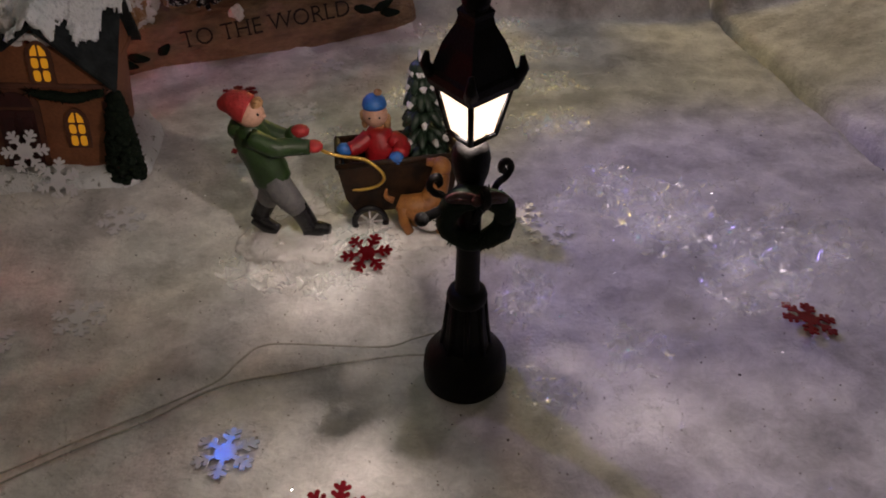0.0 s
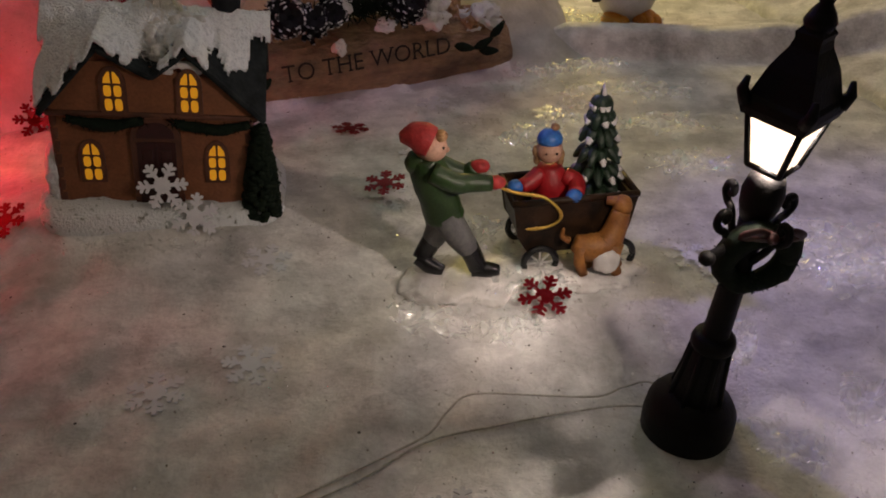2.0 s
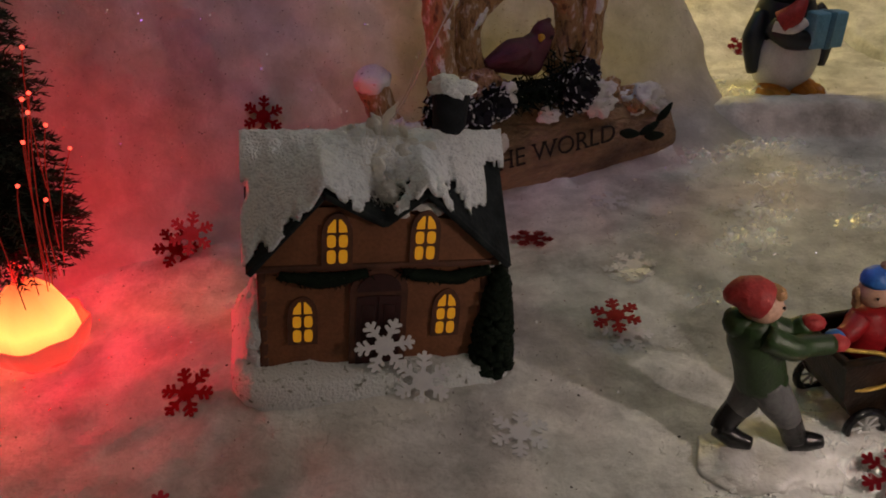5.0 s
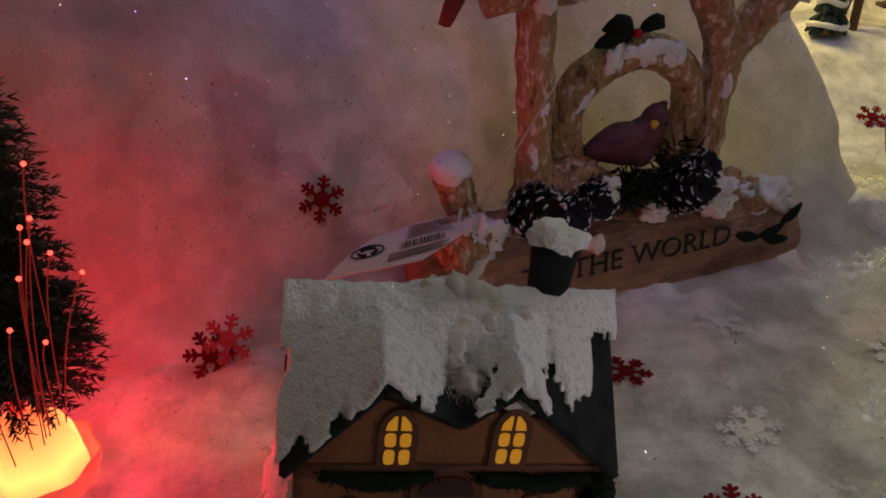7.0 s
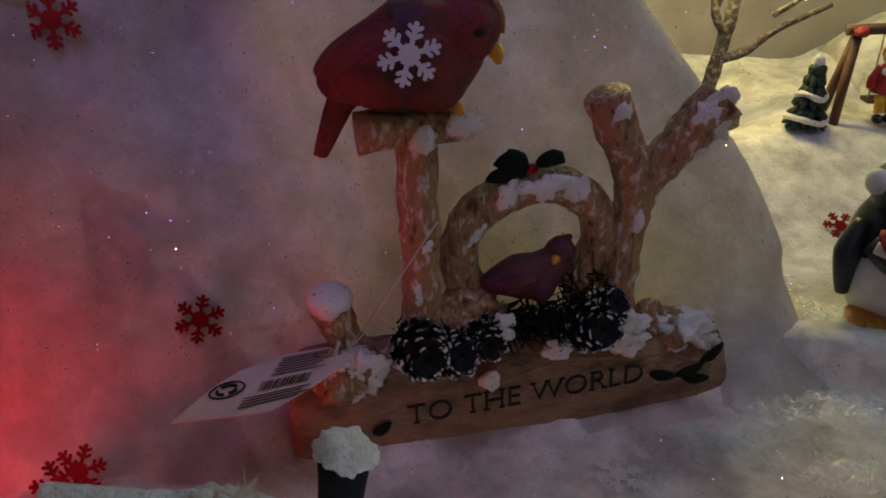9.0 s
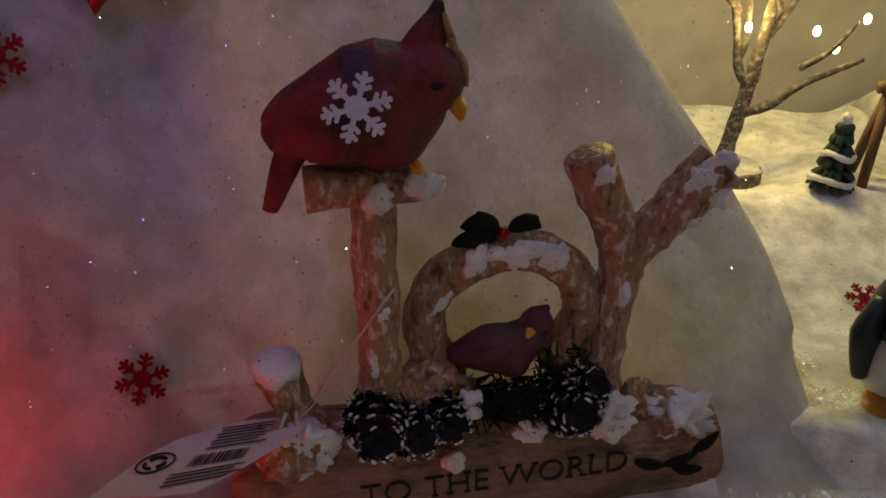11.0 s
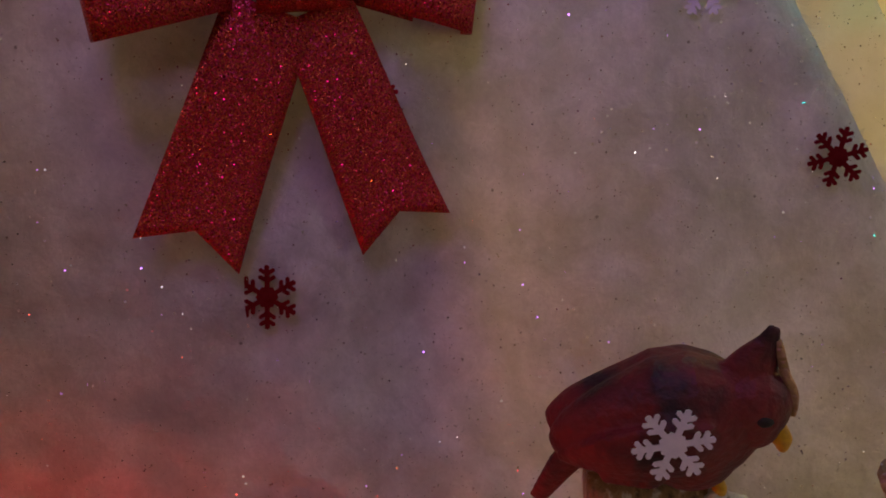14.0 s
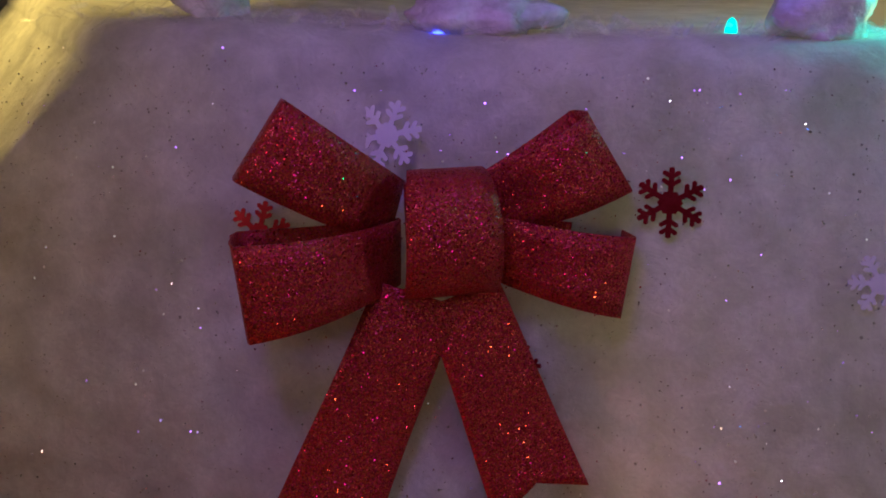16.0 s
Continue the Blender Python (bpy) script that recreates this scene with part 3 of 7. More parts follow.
    bm = bmesh.new()
    ring_tube(bm, [Vector((-13.5, -9, 75.5)) * mm, Vector((-3, -2, 76.5)) * mm], [1.6 * mm, 1.1 * mm], 10)
    blob(bm, Vector((-14.5, -9.5, 75.4)) * mm, (2.4 * mm, 2.3 * mm, 2.2 * mm), level=2)
    part("ladder_rest", bm, BLACK, lamp_post)
    # four-sided lantern
    low, high, zl, zh = 6.6, 10.2, 98.0, 112.0
    turn = math.radians(-6)
    corner = lambda k, r, z: Vector((math.cos(turn + k * math.pi / 2 - math.pi / 2) * r, math.sin(turn + k * math.pi / 2 - math.pi / 2) * r, z)) * mm
    bm = bmesh.new()
    for k in range(4):
        ring_tube(bm, [corner(k, low, zl), corner(k, high, zh)], 0.85 * mm, 8)
        for r, z in ((low, zl), (high, zh)):
            ring_tube(bm, [corner(k, r, z), corner(k + 1, r, z)], 0.8 * mm, 8)
    # broad plates added unseen behind the panes, to cut the light into patches
    for a, wide in ((296, 4.9), (25, 3.6), (190, 3.2), (76, 2.8)):
        m = Matrix.Rotation(math.radians(a), 4, "Z")
        block(bm, (0.5 * mm, wide * mm, 14 * mm), m @ Matrix.Translation(Vector((3.9, 0, 104.5)) * mm), 0.1 * mm)
    part("lantern_frame", bm, BLACK, lamp_post)
    for k in range(4):
        bm = bmesh.new()
        a, b, c, d = corner(k, low - 0.5, zl), corner(k + 1, low - 0.5, zl), corner(k + 1, high - 0.5, zh), corner(k, high - 0.5, zh)
        inward = -((a + b) / 2 - Vector((0, 0, zl * mm))).normalized() * 0.0004
        v = [bm.verts.new(p + o) for o in (Vector(), inward) for p in (a, b, c, d)]
        for f in ((0, 1, 2, 3), (7, 6, 5, 4), (0, 4, 5, 1), (1, 5, 6, 2), (2, 6, 7, 3), (3, 7, 4, 0)):
            bm.faces.new([v[i] for i in f])
        pane = part("pane", bm, PANE, lamp_post, "glowing frosted pane", smooth=False)
        pane.visible_shadow = False
    bm = bmesh.new()
    steps = [(12.2, 112), (13.0, 114), (12.6, 116), (11.4, 117), (8.6, 124), (5.2, 129), (4.6, 131), (5.0, 132.5), (3.4, 134)]
    rings = [[bm.verts.new(corner(k, r, z)) for k in range(4)] for r, z in steps]
    for a, b in zip(rings, rings[1:]):
        for k in range(4):
            bm.faces.new((a[k], a[(k + 1) % 4], b[(k + 1) % 4], b[k]))
    bm.faces.new(rings[0][::-1])
    bm.faces.new(rings[-1])
    part("lantern_roof", bm, BLACK, lamp_post, smooth=False)
    for k in range(4):
        bm = bmesh.new()
        p = corner(k, 12.4, 115)
        out = (p - Vector((0, 0, p.z))).normalized()
        ring_tube(bm, [p - out * 0.001, p + out * 0.0008 + Vector((0, 0, 0.003)), p + out * 0.0002 + Vector((0, 0, 0.0062))], [2.1 * mm, 1.5 * mm, 0.7 * mm], 8)
        part("crest", bm, BLACK, lamp_post)
    bm = bmesh.new()
    lathe(bm, [(r * mm, z * mm) for r, z in ((3.2, 133), (3.9, 135), (3.0, 137), (1.6, 139), (2.1, 141), (0.6, 144))], 16)
    part("finial", bm, BLACK, lamp_post)


street_lamp()

# ---- lit snow-covered house ----


def house():
    mm = 0.001
    m = pose(-0.1995, 0.349, 0.0085) @ pose(0, 0, 0, 0, 0, 8) @ pose(0, 0, 0, 0, 7.5, 0)
    home = thing("miniature_house", m, "brown miniature clapboard house with lit windows and a snowy roof", "house figurine")
    V = lambda x, y, z: Vector((x, y, z)) * mm
    bm = bmesh.new()
    outline = []
    for k in range(64):
        a = 2 * math.pi * k / 64
        c, s = math.cos(a), math.sin(a)
        outline.append((-1 + 55 * abs(c) ** 0.35 * (1 if c > 0 else -1), 28 + 39.5 * abs(s) ** 0.35 * (1 if s > 0 else -1)))
    rings = []
    for scale, z in ((0.97, -7), (1.0, -3), (1.01, 2), (0.985, 5), (0.95, 7.6), (0.8, 8.4), (0.3, 8.4)):
        ring = []
        for x, y in outline:
            p = V(-1 + (x + 1) * scale, 28 + (y - 28) * scale, z)
            w = noise.noise(p * 130) * 1.9 + noise.noise(p * 420) * 1.1
            ring.append(bm.verts.new(p + Vector((0, 0, w * mm * (z > 0))) + (p - V(-1, 28, z)).normalized() * w * mm * 0.7))
        rings.append(ring)
    for a, b in zip(rings, rings[1:]):
        for k in range(64):
            bm.faces.new((a[k], a[(k + 1) % 64], b[(k + 1) % 64], b[k]))
    bm.faces.new(rings[-1])
    base = part("snowy_base", bm, CRUST_DIRTY, home, "lumpy snow-covered base")
    bm = bmesh.new()
    blob(bm, V(-46, 14, 15), (5.5 * mm, 15 * mm, 19 * mm), wob=0.3, freq=120, level=4)
    part("snow_drift", bm, CRUST, base, "snow drift up the wall")
    # walls: lower storey, and the upper front with two gables
    bm = bmesh.new()
    prism(bm, [(-43 * mm, 4 * mm), (38 * mm, 4 * mm), (39 * mm, 51 * mm), (-43.5 * mm, 51 * mm)], 1.5 * mm, 58 * mm)
    prism(bm, [(x * mm, z * mm) for x, z in ((-44.5, 50), (41.5, 50), (41.5, 55), (14, 80), (-1, 69), (-22, 80), (-44.5, 54))], 0.0, 30 * mm)
    prism(bm, [(x * mm, z * mm) for x, z in ((-44.5, 50), (41.5, 50), (41.5, 53), (-44.5, 53))], 30 * mm, 60 * mm)
    for side in (-44.2, 41.2):
        small = [(2, 52), (58, 52), (31, 82)]
        a = [bm.verts.new(V(side, y, z)) for y, z in small]
        b = [bm.verts.new(V(side * 0.97, y, z)) for y, z in small]
        bm.faces.new(a)
        bm.faces.new(b[::-1])
        for k in range(3):
            bm.faces.new((a[k], a[(k + 1) % 3], b[(k + 1) % 3], b[k]))
    part("wall", bm, TIMBER, home, smooth=False)
    # clapboards of the front, each a thin overlapping board
    for row in range(13):
        z0 = 5.8 + row * 6.2
        if z0 > 77:
            break
        upper = z0 > 49
        y0 = -1.0 if upper else 0.5
        z1 = min(z0 + 5.9, 50.5) if not upper else z0 + 5.9

        def width(z):
            if z < 51:
                return [(-43.2, 38.2)]
            spans = []
            left = (-44.3 + max(z - 54, 0) * 22.3 / 26, -22 + max(80 - z, 0) * 21 / 11)
            right = (14 - max(80 - z, 0) * 15 / 11, 41.3 - max(z - 55, 0) * 27.3 / 25)
            if left[1] >= right[0]:
                return [(left[0], right[1])]
            return [left, right]
        for (a0, b0), (a1, b1) in zip(width(z0), width(z1)):
            if b1 - a1 < 1.5 or b0 - a0 < 2:
                continue
            bm = bmesh.new()
            q = [V(a0, y0 - 1.05, z0), V(b0, y0 - 1.05, z0), V(b1, y0 - 0.1, z1), V(a1, y0 - 0.1, z1)]
            w = [V(a0, y0 + 1.2, z0), V(b0, y0 + 1.2, z0), V(b1, y0 + 1.2, z1), V(a1, y0 + 1.2, z1)]
            v = [bm.verts.new(p) for p in q + w]
            for f in ((0, 1, 2, 3), (7, 6, 5, 4), (0, 4, 5, 1), (1, 5, 6, 2), (2, 6, 7, 3), (3, 7, 4, 0)):
                bm.faces.new([v[i] for i in f])
            part("clapboard", bm, TIMBER, home, smooth=False)
    # belt board, corner posts
    bm = bmesh.new()
    block(bm, (88 * mm, 4 * mm, 2.6 * mm), Matrix.Translation(V(-1.5, -0.6, 50.6)), 0.6 * mm)
    part("belt_board", bm, TRIM, home)
    for x in (-43.2, 38.2):
        bm = bmesh.new()
        block(bm, (3.2 * mm, 3.2 * mm, 46 * mm), Matrix.Translation(V(x, 1.2, 27)), 0.7 * mm)
        part("corner_post", bm, TRIM, home)
    # door with an arched fanlight
    arch = lambda cx, half, z0, zs, rise, n=12: [(cx - half, z0), (cx + half, z0), (cx + half, zs)] + \
        [(cx + half * math.cos(math.pi * k / n), zs + rise * math.sin(math.pi * k / n)) for k in range(1, n)] + [(cx - half, zs)]
    sc = lambda o: [(x * mm, z * mm) for x, z in o]
    bm = bmesh.new()
    prism(bm, sc(arch(-1.5, 10.6, 6, 40, 9.5)), -1.9 * mm, 1.5 * mm)
    door = part("door", bm, TRIM, home, "maroon arched double door", smooth=False)
    bm = bmesh.new()
    prism(bm, sc(arch(-1.5, 8.2, 6, 37.6, 0.6)), -2.4 * mm, 1.0 * mm)
    part("door_leaf", bm, DOOR_RED, door, smooth=False)
    bm = bmesh.new()
    prism(bm, sc(arch(-1.5, 8.0, 40, 40.4, 7.0)), -2.4 * mm, 1.0 * mm)
    part("fanlight", bm, DOOR_RED, door, smooth=False)
    bm = bmesh.new()
    block(bm, (0.7 * mm, 0.9 * mm, 27 * mm), Matrix.Translation(V(-1.5, -2.5, 24)), 0.2 * mm)
    for side in (-5.4, 2.4):
        for z in (17, 30):
            block(bm, (4.6 * mm, 0.9 * mm, 9 * mm), Matrix.Translation(V(side, -2.4, z)), 0.4 * mm)
    part("door_panel", bm, DOOR_RED, door)
    # four arched windows
    for cx, cz, tilt in ((-17, 61.5, 0), (14, 62, 0), (-29.1, 27.7, 0), (24.2, 28.4, 0)):
        y = -2.2 if cz > 50 else -0.6
        bm = bmesh.new()
        prism(bm, sc(arch(cx, 5.4, cz - 10, cz + 2, 8.6)), (y - 0.7) * mm, (y + 2.4) * mm)
        window = part("window", bm, TRIM, home, "arched window glowing amber", smooth=False)
        bm = bmesh.new()
        y1 = y - 0.9
        w, g = 1.75, 0.5
        z_low, z_mid, z_up = cz - 8.8, cz - 2.9, cz + 3.0
        for sx in (-1, 1):
            x0, x1 = sorted((cx + sx * g, cx + sx * (g + 3.1)))
            for lo, hi in ((z_low, z_mid - g), (z_mid + g, z_up - g)):
                o = []
                for k in range(16):
                    a = 2 * math.pi * k / 16
                    c, s = math.cos(a), math.sin(a)
                    o.append(((x0 + x1) / 2 + (x1 - x0) / 2 * abs(c) ** 0.6 * (1 if c > 0 else -1), (lo + hi) / 2 + (hi - lo) / 2 * abs(s) ** 0.6 * (1 if s > 0 else -1)))
                small = bmesh.new()
                prism(small, sc(o), y1 * mm, (y + 1) * mm)
                part("pane", small, AMBER, window, smooth=False)
            small = bmesh.new()
            prism(small, sc([(cx + sx * g, z_up + g), (cx + sx * (g + 3.0), z_up + g), (cx + sx * (g + 2.6), z_up + 2.8), (cx + sx * (g + 0.8), z_up + 5.4), (cx + sx * g, z_up + 5.4)]), y1 * mm, (y + 1) * mm)
            part("pane", small, AMBER, window, smooth=False)
        bm.free()
    bm = bmesh.new()
    for x, z, a, c in ((11, 73.5, 6.5, 2.0), (16, 71.5, 4.0, 2.4), (6, 70.5, 3.2, 1.4)):
        blob(bm, V(x, -1.6, z), (a * mm, 0.9 * mm, c * mm), wob=0.6, freq=260)
    part("snow_smear", bm, PATCH, home, "smear of white paint snow on the gable")
    # garlands over the ground floor
    for x0, x1, z in ((-37, -6, 48.6), (7, 39, 48.2)):
        bm = bmesh.new()
        pts = [V(x, -2.6, z - 3.0 * math.sin(math.pi * t)) for t, x in zip(np.linspace(0, 1, 14), np.linspace(x0, x1, 14))]
        ring_tube(bm, pts, spread([1.6 * mm, 2.6 * mm, 2.8 * mm, 2.6 * mm, 1.6 * mm], 14), 8, wob=0.5)
        for k in range(160):
            c = pts[random.randrange(14)] + V(random.uniform(-1, 1), 0, 0)
            d = Vector((random.gauss(0, 1), random.gauss(0, 1) - 0.3, random.gauss(0, 1))).normalized()
            ring_tube(bm, [c + d * 1.5 * mm, c + d * random.uniform(2.6, 4.0) * mm], [0.35 * mm, 0.1 * mm], 4)
        part("garland", bm, BLACK_GREEN, home, "dark green garland")
    # roof: the front slope with its two cross gables, and the back slope, as one thick shell
    gx_, gt_ = np.meshgrid(np.linspace(-49.5, 47.5, 150), np.linspace(-5.5, 64, 110))
    gable = np.maximum(82.5 - np.abs(gx_ + 22) * np.where(gx_ < -22, 31 / 27, 11.5 / 21), 82.5 - np.abs(gx_ - 13.5) * np.where(gx_ > 13.5, 30 / 32.5, 11.5 / 14.5))
    main = 85.8 - 1.08 * np.abs(gt_ - 32)
    front = np.clip((32 - gt_) / 35.5, 0, 1)
    z_front = gable * front + 86.0 * (1 - front)
    z_roof = np.where(gt_ < 32, np.maximum(z_front, main), main)
    z_roof = np.where(gt_ < -3.6, z_roof - 1.2, z_roof)
    inside = (gx_ > -48.8) & (gx_ < 46.5)
    roof = sheet("roof", np.stack([gx_, gt_, z_roof], -1) * mm, ROOFING, home, keep=inside)
    tagged(roof, "dark shingled roof")
    shell = roof.modifiers.new("thick", "SOLIDIFY")
    shell.thickness, shell.offset = 0.0022, -1
    # snow paste on the roof: a lumpy sheet with a ragged lower edge
    rag = fbm(gx_ * 0.01, gt_ * 0.002, 0 * gx_, 18, 4) * 7 + fbm(gx_ * 0.01, gt_ * 0.01, 0 * gx_ + 5, 9, 2) * 3
    limit = np.interp(gx_, [-52, -46, -36, -28, -22, -8, -1, 6, 14, 22, 30, 40, 48], [53, 55, 64, 72, 74, 74, 70, 74, 76, 76, 74, 72, 70])
    limit = limit + 18 * np.exp(-((gx_ + 48) / 4.0) ** 2 - ((gt_ - 17) / 6.0) ** 2) + 14 * smoothstep(37, 42, gx_) * (1 - smoothstep(20, 26, gt_))
    limit = limit + 11 * np.exp(-((gx_ - 1) / 6.0) ** 2 - ((gt_ - 3) / 7.0) ** 2)
    over = z_roof + rag - limit
    thick = np.clip(over * 0.55, -1.4, 2.6) + fbm(gx_ * 0.01, gt_ * 0.01, 0 * gx_ + 9, 22, 4) * 0.9
    thick = thick + 5.0 * np.exp(-((gx_ + 2) ** 2 / 90 + (gt_ - 24) ** 2 / 120))
    grid = np.stack([gx_, gt_ - 0.5, z_roof + 1.2 + thick], -1) * mm
    snow = sheet("roof_snow", grid, CRUST, home, keep=over > -1.2)
    solid = snow.modifiers.new("thick", "SOLIDIFY")
    solid.thickness, solid.offset = 0.0016, -1
    # chimney with a cap of snow
    bm = bmesh.new()
    lathe(bm, [(r * mm, z * mm) for r, z in ((5.9, 76), (6.1, 85), (6.6, 95), (7.2, 101.5), (7.0, 103), (5.1, 103.5))], 20, Matrix.Translation(V(28, 35, 0)))
    chimney = part("chimney", bm, CHIMNEY, home, "blackened round chimney")
    bm = bmesh.new()
    blob(bm, V(28, 35, 104.1), (8.0 * mm, 7.6 * mm, 4.6 * mm), wob=0.4, freq=210, level=4)
    part("chimney_snow", bm, CRUST, chimney, "snow cap")
    # tuft of batting caught in the valley of the roof: lumps, wisps that stand up, and fine fibres
    bm = bmesh.new()
    for x, y, z, a, b, c in ((-4, 26, 86, 12, 7, 4.6), (5, 22, 84.5, 9, 7, 4.4), (-2, 14, 81, 6, 7, 3.6), (1, 6, 76.5, 4, 5, 3.0), (12, 24, 85.5, 7, 6, 3.6), (0, 28, 89, 5, 4, 5)):
        blob(bm, V(x, y, z), (a * mm, b * mm, c * mm), wob=0.9, freq=170, level=4)
    tuft = part("batting_tuft", bm, SNOW, home, "tuft of white batting on the roof")
    verts, faces = [], []
    for k in range(2600):
        up = k % 9 == 0
        t = random.random()
        c = V(random.gauss(-1 + 3 * t, 8.5 - 5.5 * t), 28 - 25 * t, 87.5 - 12 * t + random.gauss(0, 1.2))
        if up:
            c = V(random.gauss(2, 3), random.gauss(25, 3), 88)
        d = (Vector((random.gauss(0, 0.5), random.gauss(-0.6, 0.5), random.gauss(-0.1, 0.4))) if not up else Vector((random.gauss(0.1, 0.4), random.gauss(0, 0.4), random.uniform(0.6, 1.4)))).normalized()
        n = random.uniform(4, 10) * mm
        bend = Vector((random.gauss(0, 1), random.gauss(0, 1), random.gauss(0, 0.7))) * 0.0013
        e = d.orthogonal().normalized() * random.uniform(0.00006, 0.00016)
        mid, end, k0 = c + d * n * 0.5 + bend, c + d * n + bend * 0.4, len(verts)
        verts += [tuple(q) for q in (c - e, c + e, mid + e, mid - e, end)]
        faces += [(k0, k0 + 1, k0 + 2, k0 + 3), (k0 + 3, k0 + 2, k0 + 4)]
    data = bpy.data.meshes.new("loose_fibre")
    data.from_pydata(verts, [], faces)
    data.materials.append(SNOW_FLAP)
    ob = new("loose_fibre", data)
    ob.parent = tuft
    tagged(ob, "fine white fibres", kind="stuff")
    for x, y, lean, high in ((2, 25, 0.25, 15), (-1, 27, -0.1, 11), (6, 24, 0.4, 8), (-9, 27, -0.3, 6)):
        bm = bmesh.new()
        along = [V(x + lean * high * f + 1.4 * math.sin(5 * f + x), y + 1.2 * math.cos(4 * f + x), 87 + high * f) for f in np.linspace(0, 1, 9)]
        ring_tube(bm, along, spread([3.6 * mm, 3.0 * mm, 1.6 * mm, 2.0 * mm, 0.3 * mm], 9), 10, wob=0.8, flat=0.4)
        part("wisp", bm, SNOW_FLAP, tuft, "wisp of batting standing up")
    # dark shrub by the corner
    bm = bmesh.new()
    for k in range(46):
        t = k / 45
        z = 3 + 43 * t
        r = (12.0 * (1 - t) ** 0.7 + 2.0)
        for j in range(8):
            a = random.uniform(0, 2 * math.pi)
            blob(bm, V(43.5 + math.cos(a) * r * 0.55, -1 + math.sin(a) * r * 0.6, z + random.uniform(-1, 1)), (2.7 * mm, 2.7 * mm, 2.0 * mm), wob=0.4, freq=400, level=1)
    part("shrub", bm, BLACK_GREEN, home, "dark evergreen shrub")


house()

# ---- sign of logs that spells JOY, with two cardinals ----
SIGN = pose(-0.119, 0.523, 0.0) @ pose(0, 0, 0, 0, 0, 19.5)


def serifs(bm, size, depth):
    """Adds short feet to the ends of the letters' upright strokes."""
    low, high = 0.0, max(v.co.y for v in bm.verts)
    ends = []
    for e in bm.edges:
        a, b = e.verts[0].co, e.verts[1].co
        wide = abs(a.x - b.x)
        if a.z > 0 and b.z > 0 and abs(a.y - b.y) < 0.002 * size and 0.03 * size < wide < 0.2 * size:
            if a.y < 0.06 * size or a.y > high - 0.06 * size:
                ends.append(((a.x + b.x) / 2, a.y, wide, 1 if a.y < 0.06 * size else -1))
    for x, y, wide, up in ends:
        half, thick = wide / 2 + 0.055 * size, 0.035 * size * up
        box = [bm.verts.new((x + sx * half, y + sy * thick, sz * depth * 1.06)) for sz in (-1, 1) for sx, sy in ((-1, 0), (1, 0), (1, 1), (-1, 1))]
        for f in ((0, 1, 2, 3), (4, 5, 6, 7), (0, 1, 5, 4), (1, 2, 6, 5), (2, 3, 7, 6), (3, 0, 4, 7)):
            bm.faces.new([box[k] for k in f])
    bmesh.ops.recalc_face_normals(bm, faces=bm.faces)


def letters(text, size, depth):
    """Raised letters as a bmesh, standing in the x-z plane, facing -y, from the origin."""
    curve = bpy.data.curves.new("letters", "FONT")
    curve.body, curve.size, curve.extrude = text, size, depth
    curve.resolution_u, curve.offset = 3, -0.00022
    ob = bpy.data.objects.new("letters", curve)
    scene.collection.objects.link(ob)
    bpy.context.view_layer.update()
    data = bpy.data.meshes.new_from_object(ob)
    bpy.data.objects.remove(ob)
    bpy.data.curves.remove(curve)
    bm = bmesh.new()
    bm.from_mesh(data)
    bpy.data.meshes.remove(data)
    serifs(bm, size, depth)
    bmesh.ops.transform(bm, matrix=pose(0, 0, 0, 90, 0, 0), verts=bm.verts)
    return bm


def pine_cone(bm, at, size, tilt, mm=0.001):
    """A cone of overlapping scales."""
    m = Matrix.Translation(at) @ tilt
    blob(bm, at, (size * 0.6, size * 0.6, size * 0.7), level=2)
    for row in range(7):
        t = row / 6
        r, z = size * (0.95 - 0.75 * t * t), size * (-0.75 + 1.6 * t)
        for k in range(9 - row // 2):
            a = 2 * math.pi * (k + 0.5 * (row % 2)) / (9 - row // 2) + random.uniform(-0.16, 0.16)
            out = Vector((math.cos(a), math.sin(a), random.uniform(0.1, 0.75)))
            p = Vector((math.cos(a) * r * 0.6, math.sin(a) * r * 0.6, z))
            q = p + out * size * random.uniform(0.36, 0.56)
            s = Vector((-math.sin(a), math.cos(a), random.uniform(-0.3, 0.3))) * size * random.uniform(0.15, 0.25)
            v = [bm.verts.new(m @ x) for x in (p - s, p + s, q + s * 0.8 + Vector((0, 0, size * 0.05)), q - s * 0.8 + Vector((0, 0, size * 0.05)), q - Vector((0, 0, size * 0.12)))]
            bm.faces.new((v[0], v[1], v[2], v[3]))
            bm.faces.new((v[0], v[3], v[4])).material_index = 1
            bm.faces.new((v[1], v[4], v[2])).material_index = 1
            bm.faces.new((v[3], v[2], v[4])).material_index = 1
            lip = out * size * 0.09 + Vector((0, 0, size * 0.03))
            w = [bm.verts.new(m @ x) for x in (q + s * 0.8 + Vector((0, 0, size * 0.05)), q - s * 0.8 + Vector((0, 0, size * 0.05)), q - s * 0.55 + lip, q + s * 0.55 + lip)]
            bm.faces.new(w).material_index = 1


